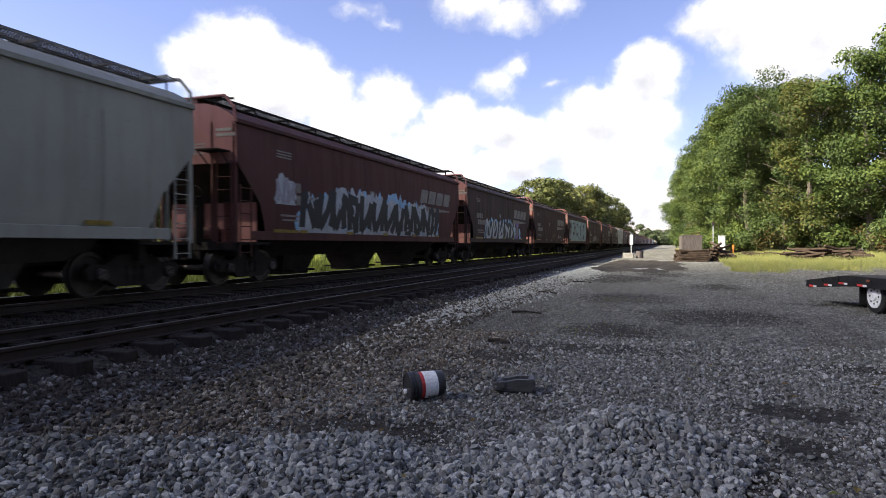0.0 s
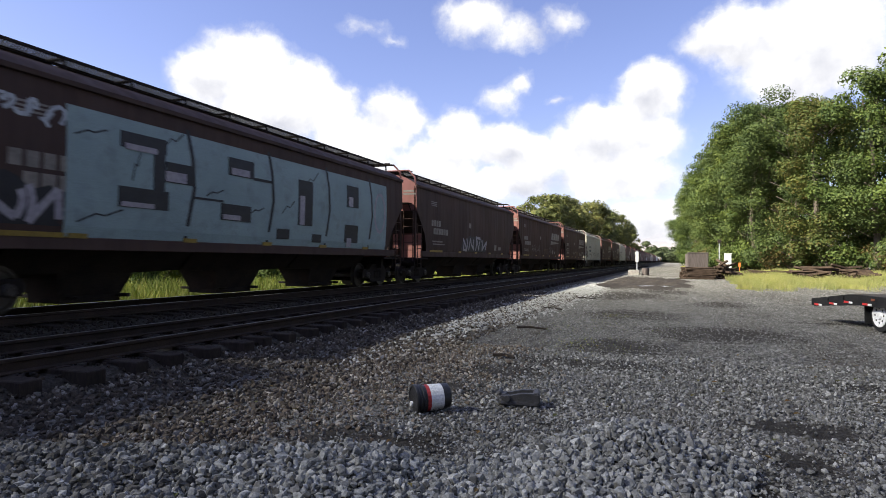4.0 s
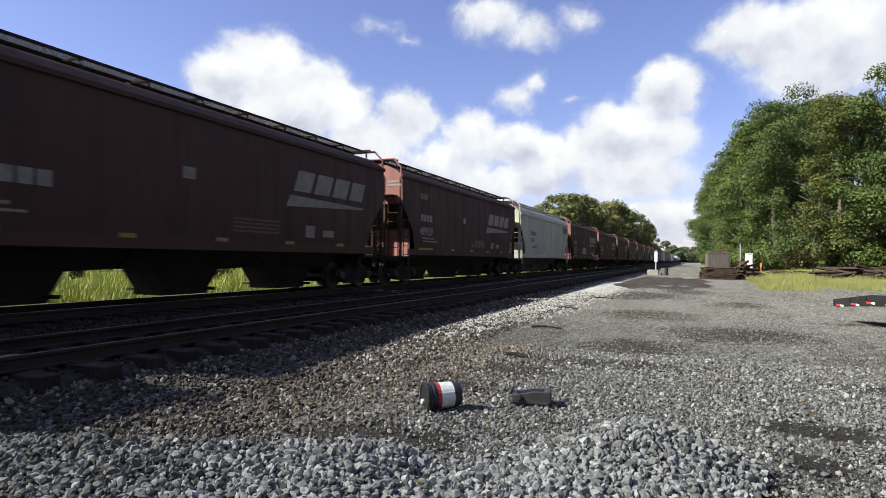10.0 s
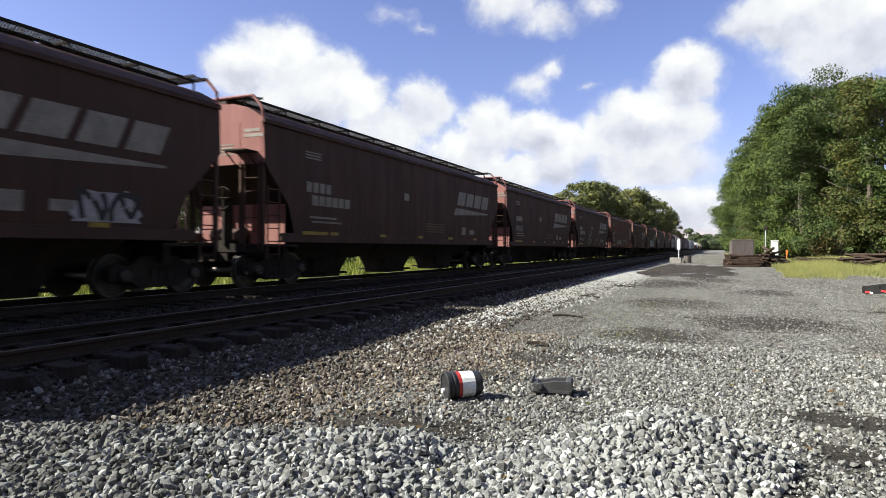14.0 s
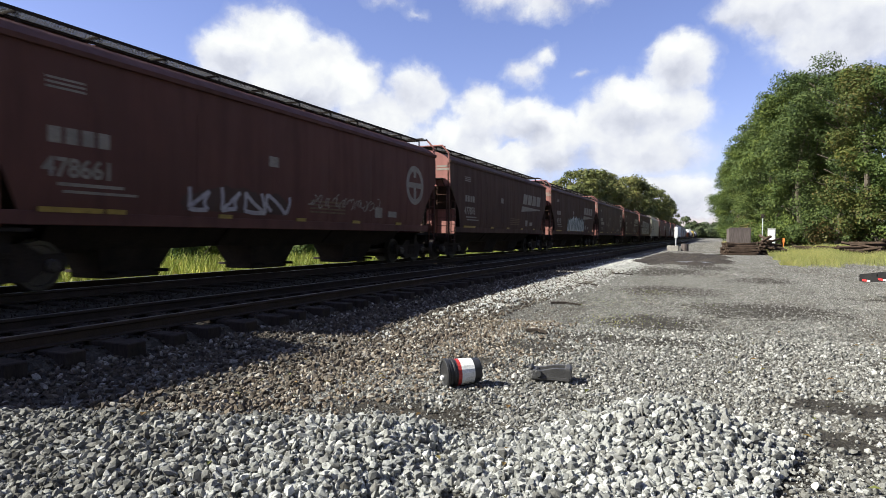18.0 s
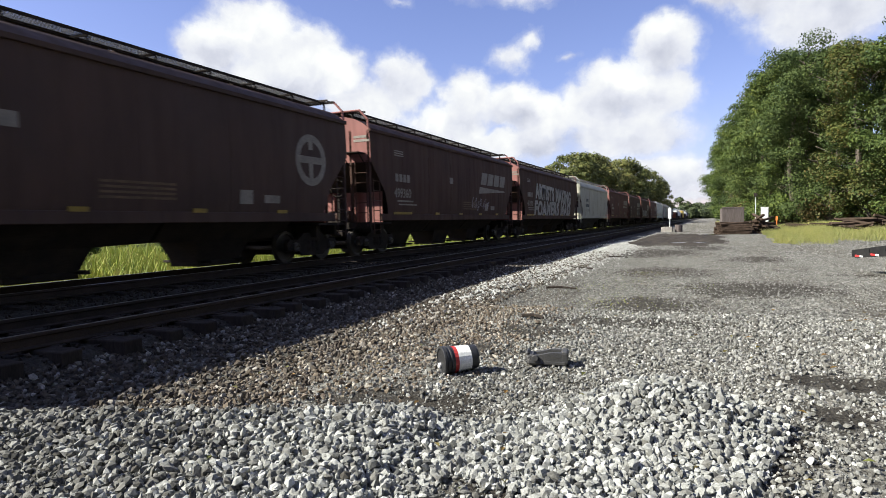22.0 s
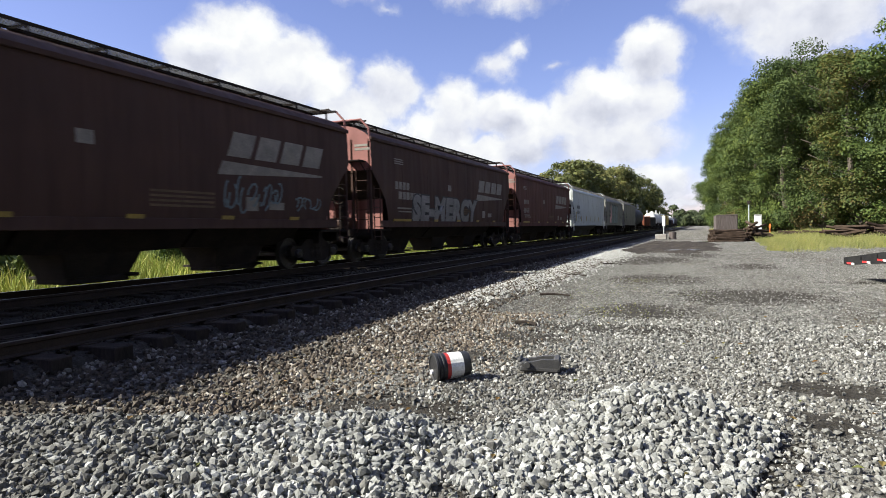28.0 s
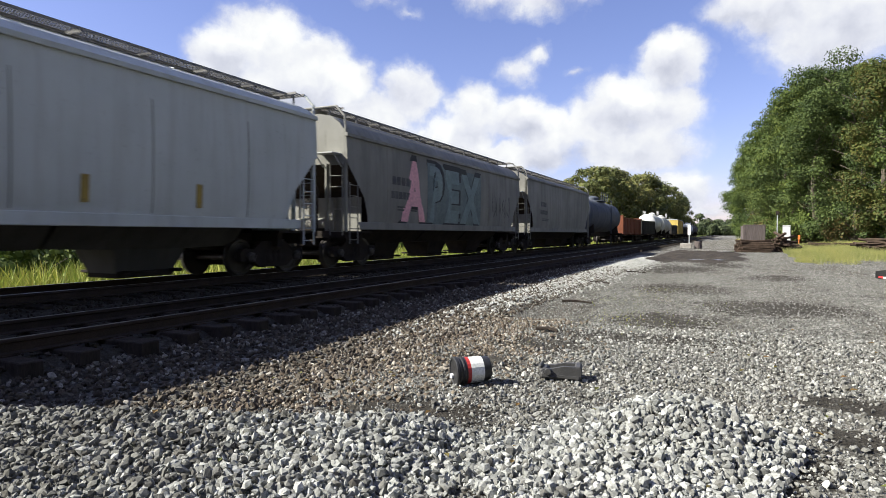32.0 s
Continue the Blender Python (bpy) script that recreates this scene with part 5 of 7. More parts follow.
    c, L = brown(20, BROWN_DARK, "dark brown covered hopper car with round white emblem", emblem=False)
    round_emblem(c, L - 1.9, 2.9, 0.62)
    tag_scrawl(c, 43, 5.5, 7.2, 2.0, 2.5, WHITE_PAINT)
    c, L = brown(21, BROWN, "mineral-brown covered hopper car with white emblem")
    tag_scrawl(c, 45, 9.5, 12.0, 1.65, 2.2, SPRAY_DULL, "thin grey tag")
    c, L = brown(22, BROWN, "mineral-brown covered hopper car with silver painted words", emblem=False)
    for name, paint_of, bold, lift, dy, label in (("slogan_shadow", SPRAY_BLACK, 0.11, 0.022, -0.04, "black outline of the words"), ("slogan", SPRAY_WORDS, 0.065, 0.032, 0.0, "dull silver painted words")):
        lettering(c, name, "ARTISTS MAKING", 3.62 + dy, 2.58 + dy, 1.3, paint_of, label, 0, bold, 0.99, lift, 1.13, 0.02)
        lettering(c, name, "FOAMERS MAD", 3.38 + dy, 1.40 + dy, 1.35, paint_of, label, 0, bold, 1.12, lift, 1.13, 0.0)
    pale(23, CREAM, "pale cream covered hopper car with black marks")
    brown(24, BROWN_RED, "red-brown covered hopper car with white emblem")
    c, L = brown(25, BROWN, "mineral-brown covered hopper car with thin blue tags")
    tag_scrawl(c, 51, L - 5.6, L - 3.4, 1.65, 2.35, SPRAY_DUSTY, "thin dusty blue tag", 0.06)
    tag_scrawl(c, 52, L - 3.0, L - 1.6, 1.65, 2.1, SPRAY_DUSTY, "", 0.05)
    c, L = brown(26, BROWN, "mineral-brown covered hopper car with fat white graffiti")
    for name, paint_of, bold, lift in (("slogan_shadow", SPRAY_BLACK, 0.14, 0.022), ("slogan", SPRAY_FADED, 0.085, 0.032)):
        lettering(c, name, "SE-MERCY", 3.2, 1.47, 1.3, paint_of, "fat grey-white sprayed words" if lift > 0.03 else "black outline of the words", 0, bold, 1.14, lift, 1.1)
    c, L = brown(27, BROWN_RED, "bright red-brown covered hopper car with white emblem")
    c, L = pale(28, LIGHT, "light grey covered hopper car with yellow stripes")
    paint(c, "yellow_bar", [(1.45 + 2.6 * j, 1.6 + 2.6 * j, 1.6, 2.1 if j else 2.4) for j in range(6)], YELLOW, "upright yellow bars", lift=0.02)
    c, L = pale(29, DINGY, "dingy grey covered hopper car with block graffiti")
    paint(c, "dark_field", [(5.4, 8.5, 1.36, 3.75), (8.5, 10.9, 1.36, 3.7)], SPRAY_TEAL, "dark grey sprayed field", lift=0.012)
    big_letter(c, "A", 3.3, 5.3, 1.43, 3.7, SPRAY_PINK, "pink block letter")
    big_letter(c, "P", 5.5, 6.75, 1.43, 3.68, SPRAY_SLATE, "slate block letter")
    big_letter(c, "E", 6.95, 8.4, 1.43, 3.66, SPRAY_SLATE, "slate block letter")
    big_letter(c, "X", 8.5, 10.8, 1.43, 3.62, SPRAY_SLATE, "slate block letter")
    tag_scrawl(c, 55, 12.4, 15.0, 1.9, 3.0, SPRAY_BLACK, "thin black tag", 0.045)
    pale(30, DINGY, "grey covered hopper car with rust stains")
    y = FRONTS[-1] + 18.3
    for make, L, body, label in ((tank_car, 16.6, TANK_GREY, "slate grey tank car with top railings"), (gondola, 15.0, ORANGE_CAR, "orange gondola car with ribbed sides"), (gondola, 16.0, BLACK_CAR, "black gondola car with ribbed sides"),
                                 (tank_car, 14.2, TANK_WHITE, "white tank car with top platform"), (tank_car, 14.2, TANK_WHITE, "white tank car with top platform"),
                                 (gondola, 16.0, BLACK_CAR, "black gondola car with ribbed sides"), (box_car, 17.0, YELLOW_CAR, "yellow box car with grey roof"), (gondola, 16.0, BLACK_CAR, "black gondola car with ribbed sides"),
                                 (gondola, 16.0, BROWN_DARK, "brown gondola car with ribbed sides"), (tank_car, 16.0, TANK_WHITE, "white tank car far down the train"), (tank_car, 16.6, BLACK_CAR, "black tank car far down the train"),
                                 (tank_car, 16.6, BLACK_CAR, "black tank car far down the train")):
        put(make(L, body, label), y)
        y += L + 1.15


def round_emblem(car, y, z, r):
    ring = [(y + r * math.cos(a), z + r * math.sin(a)) for a in np.linspace(0, 2 * math.pi, 33)]
    strokes(car, "round_emblem", [ring, [(y - r, z), (y + r, z)], [(y, z - r), (y, z + r)]], 0.2, WHITE_PAINT, "faded round white emblem")


couple_up()


# ---- plants ----
def leaf_cloud(rng, centres, radii, n, size, flat=0.75):
    """n small leaf sprays on lumpy clumps: bent quads at uneven tilts."""
    pick = rng.choice(len(centres), n, p=radii ** 2 / (radii ** 2).sum())
    d = rng.normal(size=(n, 3))
    d /= np.linalg.norm(d, axis=1, keepdims=True)
    d[:, 2] = np.abs(d[:, 2]) * np.where(rng.uniform(0, 1, n) < 0.72, 1, -1)
    p = centres[pick] + d * (radii[pick] * rng.uniform(0.1, 1.12, n) ** 0.5)[:, None] * (1, 1, flat)
    # leaves lie roughly along the outside of their clump
    face = d + np.array([0, 0, 0.35]) + rng.normal(size=(n, 3)) * 0.42
    a = np.cross(face, rng.normal(size=(n, 3)))
    a /= np.linalg.norm(a, axis=1, keepdims=True)
    b = np.cross(a, face)
    b /= np.linalg.norm(b, axis=1, keepdims=True)
    s = (size * rng.uniform(0.6, 1.3, n))[:, None]
    v = np.stack([p - a * s, p - b * s * 0.6, p + a * s, p + b * s * 0.6 + np.array([0, 0, -0.3]) * s], 1)
    i = 4 * np.arange(n)[:, None]
    return v.reshape(-1, 3), np.concatenate([i + (0, 1, 2), i + (0, 2, 3)])


def tree(seed, h, spread, leaf, label, n_leaf=33000, size=0.125, low=0.03, name="tree"):
    rng = np.random.default_rng(seed)
    top = thing(name, label, "tree", "trees along the yard")
    sh = Shape()
    x = y = 0.0
    pts = [(0.0, 0.0, -0.3, 0.022 * h)]
    for i in range(1, 7):
        x, y = x + rng.normal() * 0.02 * h, y + rng.normal() * 0.02 * h
        pts.append((x, y, h * 0.14 * i, 0.018 * h * (1 - i / 7.5)))
    for (ax, ay, az, ar), (bx, by, bz, br) in zip(pts, pts[1:]):
        k = len(sh.v)
        for px, py, pz, pr in ((ax, ay, az, ar), (bx, by, bz, br)):
            sh.v += [(px + pr * math.cos(j * 1.047), py + pr * math.sin(j * 1.047), pz) for j in range(6)]
        sh.f += [(k + j, k + (j + 1) % 6, k + 6 + (j + 1) % 6, k + 6 + j) for j in range(6)]
    cs, rs = [], []
    for i in range(62):
        z = h * rng.uniform(low + 0.05, 0.94)
        u = (z / h - low) / (1 - low)
        reach = spread * (0.45 + 0.75 * math.sin(math.pi * min(u * 0.85 + 0.12, 1)) ) * 0.62
        a = rng.uniform(0, 6.283)
        r = reach * rng.uniform(0.35, 1.0) ** 0.5
        c = (r * math.cos(a), r * math.sin(a), z)
        cs.append(c)
        rs.append(spread * rng.uniform(0.13, 0.27))
        sh.bar((0.1 * c[0], 0.1 * c[1], z - 0.25 * r - 0.02 * h), (0.45 * c[0], 0.45 * c[1], z - 0.14 * r), 0.0024 * h, 4)
    cs.append((0, 0, h * 0.9))
    rs.append(spread * 0.12)
    part("trunk", sh, BARK, top)
    v, f = leaf_cloud(rng, np.array(cs), np.array(rs), n_leaf, size)
    part("crown", raw_mesh("crown", v, f, leaf), leaf, top)
    return top


def plant_trees():
    rng = random.Random(11)
    oak = [tree(s, 22, 8.0, LEAF_OAK, "tall dark green oak at the wood's edge") for s in (1, 2, 3)]
    ash = [tree(s, 20, 7.0, LEAF_LIGHT, "light green broadleaf tree at the wood's edge") for s in (4, 5)]
    turning = tree(6, 21, 6.5, LEAF_TURN, "tree with leaves turning orange")
    # the wood's edge on the yard's far side: place, kind, height factor
    rows = [(27, 72, 1, 1.1), (25, 80, 0, 1.22), (22, 84, 3, 1.2), (21, 93, 1, 1.04), (18, 89, 5, 1.12), (15.2, 96, 0, 1.08), (13, 102, 2, 1.2), (12.5, 110, 1, 1.26)]
    rows += [(10.8, 107, 4, 1.3), (10.2, 118, 0, 1.08), (8.4, 122, 3, 1.17), (8.6, 134, 1, 1.1), (6.6, 142, 4, 1.11), (6.8, 158, 2, 1.1), (6.4, 176, 0, 1.03), (6.4, 200, 3, 1.28)]
    rows += [(7.6, 232, 1, 1.28), (31, 80, 2, 1.2), (29, 90, 0, 1.36), (25, 101, 5, 1.2), (20, 106, 0, 1.24), (17, 116, 2, 1.26), (14, 126, 1, 1.41), (11, 146, 0, 1.34)]
    rows += [(36, 70, 0, 0.99), (40, 62, 1, 0.87), (33, 64, 3, 0.98), (45, 55, 2, 0.89), (50, 46, 0, 0.85), (9.0, 280, 2, 1.41)]
    kinds = oak + ash + [turning]
    deep = [tree(31 + i, 21, 7.5, m, "broadleaf tree inside the wood", 9000, 0.2) for i, m in enumerate((LEAF_OAK, LEAF_LIGHT, LEAF_OAK, LEAF_TURN))]
    used = set()
    for j, (x, y, k, s) in enumerate(rows):
        m = pose(x, y, float(ground_z(x, y)) - 0.1, 0, 0, rng.uniform(0, 360)) @ Matrix.Diagonal((s * rng.uniform(0.92, 1.1), s * rng.uniform(0.92, 1.1), s, 1))
        if j > 16:
            ob = deep[j - 17] if j < 21 else copy_thing(deep[j % 4], m)
        elif k in used:
            ob = copy_thing(kinds[k], m)
        else:
            ob = kinds[k]
            used.add(k)
        ob.matrix_basis = m
    # unseen trees beside and behind the camera, added to block sky fill
    for i in range(15):
        x, y = ((24 + 3 * math.sin(i * 2.1), 30 - 7.5 * i) if i < 11 else (20 - 8 * (i - 10), -46 - 2 * i))
        s = 1.0 + 0.2 * math.sin(i * 1.7)
        ob = copy_thing(deep[i % 3], pose(x, y, -0.1, 0, 0, 47 * i) @ Matrix.Diagonal((s, s, s, 1)))
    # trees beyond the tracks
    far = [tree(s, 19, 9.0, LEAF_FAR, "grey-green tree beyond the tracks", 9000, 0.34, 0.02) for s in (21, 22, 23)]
    spots = [(-40, 152, 0.79), (-37, 160, 0.85), (-34, 166, 1.05), (-31, 175, 1.08), (-28.5, 182, 1.03), (-26.5, 192, 1.06), (-25, 204, 1.11), (-23, 214, 1.04), (-21, 226, 1.03)]
    spots += [(-19.5, 240, 1.0), (-18.3, 256, 0.89), (-29, 200, 1.12), (-34, 190, 1.14), (-48, 150, 0.6), (-56, 138, 0.55), (-60, 122, 0.5), (-62, 106, 0.5), (-63, 90, 0.5), (-64, 75, 0.45)]
    spots += [(-62, 60, 0.62), (-60, 46, 0.66), (-61, 32, 0.62), (-60, 18, 0.66), (-60, 4, 0.62)]
    spots += [(-67, 82, 0.55), (-68, 67, 0.55), (-66, 53, 0.55), (-67, 39, 0.55), (-66, 25, 0.55), (-67, 11, 0.55), (-70, 98, 0.55)]
    for i, (x, y, s) in enumerate(spots):
        m = pose(x, y, -0.2, 0, 0, rng.uniform(0, 360)) @ Matrix.Diagonal((s, s, s, 1))
        ob = far[i] if i < 3 else copy_thing(far[i % 3], m)
        ob.matrix_basis = m


def blades(name, label, rng, n, spot, height, material, width=0.02, category="grass"):
    """Grass blades as slim bent triangles."""
    xy = spot(rng, n)
    n = len(xy)
    z = ground_z(xy[:, 0], xy[:, 1])
    a = rng.uniform(0, 6.283, n)
    tuft = 0.5 + 0.25 * np.sin(xy[:, 0] * 2.1 + 1.3 * np.sin(xy[:, 1] * 0.9)) + 0.25 * np.sin(xy[:, 1] * 1.7 + 1.1 * np.sin(xy[:, 0] * 1.3))
    h = height * rng.uniform(0.5, 1.15, n) * (0.45 + 0.8 * tuft)
    lean = rng.normal(size=(n, 2)) * 0.36 * h[:, None]
    w = width * rng.uniform(0.7, 1.4, n)
    base = np.column_stack([xy, z - 0.02])
    d = np.column_stack([np.cos(a) * w, np.sin(a) * w, 0 * a])
    tip = base + np.column_stack([lean, h])
    v = np.stack([base - d, base + d, tip], 1).reshape(-1, 3)
    ob = new(name, raw_mesh(name, v, np.arange(3 * n).reshape(-1, 3), material))
    return tagged(ob, label, category, kind="stuff")


def plant_grass():
    rng = np.random.default_rng(8)

    def patch(rng, n):
        y = rng.uniform(38, 92, n)
        left = 4.0 + 0.04 * (y - 38) + 0.5 * np.sin(y * 0.7)
        xy = np.stack([left + rng.uniform(0, 1, n) ** 1.2 * (22 - left), y], 1)
        edge = xy[:, 1] - 40 - 0.9 * np.maximum(xy[:, 0] - 6, 0) - 1.5 * np.sin(xy[:, 0]) - 1.2 * np.sin(2.7 * xy[:, 0])
        keep = np.clip(0.12 + edge / 9, 0.0, 1) * (0.55 + 0.45 * np.sin(1.9 * xy[:, 0] + np.sin(0.8 * y)) * np.sin(1.1 * y))
        return xy[rng.uniform(0, 1, n) < np.where(edge > 0, np.maximum(keep, 0.1), 0)]
    blades("meadow_grass", "yellow-green tall grass at the yard's edge", rng, 270000, patch, 0.58, GRASS, 0.008)

    def field(rng, n):
        xy = np.stack([-16.2 - rng.uniform(0, 1, n) ** 1.7 * 26, rng.uniform(0, 110, n)], 1)
        return xy[rng.uniform(0, 1, n) < np.clip(0.3 + xy[:, 1] / 14, 0, 1)]
    blades("trackside_weeds", "bright green weeds beyond the tracks", rng, 70000, field, 0.8, WEEDS, 0.035, "weeds")

    def verge(rng, n):
        return np.stack([rng.uniform(2.2, 4.5, n), rng.uniform(90, 200, n)], 1)
    blades("verge_grass", "thin grass verge along the far yard", rng, 6000, verge, 0.5, GRASS, 0.05)


def shrub(seed, x, y, w, h, leaf, label, n=1500, size=0.14):
    rng = np.random.default_rng(seed)
    top = thing("shrub", label, "shrub", "shrubs", at=pose(x, y, float(ground_z(x, y))))
    k = 9
    cs = np.column_stack([rng.uniform(-w / 2, w / 2, k), rng.uniform(-w / 2, w / 2, k), rng.uniform(0.25 * h, 0.8 * h, k)])
    sh = Shape()
    for c in cs:
        sh.bar((c[0] * 0.2, c[1] * 0.2, -0.05), c, 0.015, 4)
    part("stems", sh, BARK, top)
    v, f = leaf_cloud(rng, cs, rng.uniform(0.25, 0.4, k) * h, n, size, 1.0)
    part("foliage", raw_mesh("foliage", v, f, leaf), leaf, top)
    return top


def plant_shrubs():
    rng = random.Random(3)
    for i in range(16):
        shrub(100 + i, -21 - rng.uniform(0, 9), 4 + i * 5.2 + rng.uniform(-1.5, 1.5), rng.uniform(2.0, 3.6), rng.uniform(1.2, 2.2), LEAF_LIGHT, "bright green shrub beyond the tracks")
    for i in range(26):
        x = 5.5 + i * 0.95 + rng.uniform(-0.6, 0.6)
        y = 118 - 2.2 * i + rng.uniform(-2, 2) if i < 12 else 92 - 1.1 * (i - 12) + rng.uniform(-2, 2)
        shrub(140 + i, x, y, 4.0, rng.uniform(1.8, 4.2), (BRUSH, LEAF_LIGHT, LEAF_OAK)[i % 3], "brown and green brush below the wood", 1400, 0.17)


def far_woods():
    rng = np.random.default_rng(17)
    cs, rs = [], []
    for i in range(130):
        x = rng.uniform(-260, 160)
        y = rng.uniform(720, 900)
        cs.append((x, y, rng.uniform(3, 12 + 9 * math.exp(-((x + 40) / 60) ** 2))))
        rs.append(rng.uniform(5, 9))
    # the wooded rise that closes the view along the track
    for _ in range(110):
        x = rng.uniform(-120, 50)
        cs.append((x, rng.uniform(800, 860), rng.uniform(1, 5 + 7 * math.exp(-((x + 45) / 45) ** 2))))
        rs.append(rng.uniform(5, 9))
    v, f = leaf_cloud(rng, np.array(cs), np.array(rs), 52000, 1.7)
    ob = new("far_woods", raw_mesh("far_woods", v, f, LEAF_HILL))
    tagged(ob, "hazy green woods on the horizon", "woods", kind="stuff")


plant_trees()
plant_grass()
plant_shrubs()
far_woods()


# ---- things in the yard ----
def oil_pail():
    top = thing("oil_pail", "black plastic oil pail on its side with red and white label", "pail", at=PAIL_AT)
    part("barrel", Shape().lathe([(0.0, 0.125), (0.008, 0.13), (0.03, 0.132), (0.30, 0.145), (0.305, 0.155), (0.32, 0.155), (0.325, 0.146), (0.345, 0.148), (0.35, 0.158), (0.365, 0.158), (0.37, 0.15)], 0, (0, 0, 0), 32), BLACK_PLASTIC, top, smooth=True)
    part("lid", Shape().lathe([(0.37, 0.15), (0.372, 0.162), (0.395, 0.162), (0.4, 0.155), (0.402, 0.135), (0.392, 0.13), (0.39, 0.05), (0.39, 0.001)], 0, (0, 0, 0), 32), BLACK_PLASTIC, top, "black ribbed lid", smooth=True)
    part("spout", Shape().lathe([(0.39, 0.03), (0.41, 0.03), (0.415, 0.025), (0.415, 0.001)], 0, (0, -0.06, -0.06), 14), WHITE_REFL, top, "white spout cap", smooth=True)
    def band(a, b, t0, t1, name, m, label):
        n = 16
        v, f = [], []
        for w in (a, b):
            r = 0.132 + 0.013 * (w - 0.03) / 0.27 + 0.0025
            v += [(w, r * math.cos(t0 + (t1 - t0) * i / n), r * math.sin(t0 + (t1 - t0) * i / n)) for i in range(n + 1)]
        f += [(i, i + 1, n + 2 + i, n + 1 + i) for i in range(n)]
        part(name, Shape().add(v, f), m, top, label)
    band(0.235, 0.275, -3.0, 1.9, "red_band", RED_LABEL, "red label band")
    band(0.085, 0.235, -3.0, 1.9, "paper_label", PAPER, "white paper label")
    part("label_print", Shape().add(*label_lines()), DARK_PAINT, top, "unreadable print as plain bars")
    return top


def label_lines():
    v, f = [], []
    for i in range(6):
        a = -2.3 + i * 0.28
        for x0, x1 in ((0.10, 0.15), (0.165, 0.215)):
            k = len(v)
            for w in (x0, x1):
                r = 0.132 + 0.013 * (w - 0.03) / 0.27 + 0.004
                v += [(w, r * math.cos(t), r * math.sin(t)) for t in (a, a + 0.07)]
            f.append((k, k + 1, k + 3, k + 2))
    return v, f


def oil_jug():
    top = thing("oil_jug", "black plastic oil drain container lying flat on the gravel", "jug", at=JUG_AT)
    part("shell", Shape().box(-0.225, 0.225, -0.135, 0.135, 0.0, 0.075, 0.022), JUG_PLASTIC, top)
    wall = [(-0.19, 0.05), (-0.20, 0.105), (-0.09, 0.118), (0.03, 0.15), (0.20, 0.158), (0.222, 0.14), (0.226, 0.05)]
    for s in (-1, 1):
        part("side_rim", Shape().prism(wall, 1, s * 0.105 - 0.028, s * 0.105 + 0.028), JUG_PLASTIC, top)
    part("end_block", Shape().box(0.15, 0.232, -0.134, 0.134, 0.04, 0.165, 0.02), JUG_PLASTIC, top)
    part("drain_tray", Shape().prism([(-0.14, -0.05), (0.15, -0.077), (0.15, 0.077), (-0.14, 0.05)], 2, 0.07, 0.082), RUBBER, top, "sunken tray")
    part("grip", Shape().box(-0.245, -0.13, -0.115, 0.115, 0.03, 0.118, 0.03).box(-0.25, -0.20, -0.10, 0.10, 0.09, 0.15, 0.02), JUG_PLASTIC, top)
    part("cap", Shape().lathe([(-0.03, 0.034), (-0.026, 0.038), (0.0, 0.038), (0.004, 0.03)], 1, (-0.135, -0.134, 0.085), 16), JUG_PLASTIC, top, "round screw cap")
    return top


PAIL_AT = pose(-2.36, 6.38, float(ground_z(-2.4, 6.4)) + 0.165, 0, 3, 221)
JUG_AT = pose(-1.69, 6.95, float(ground_z(-1.7, 6.95)) + 0.02, 0, 2, 10)
oil_pail()
oil_jug()


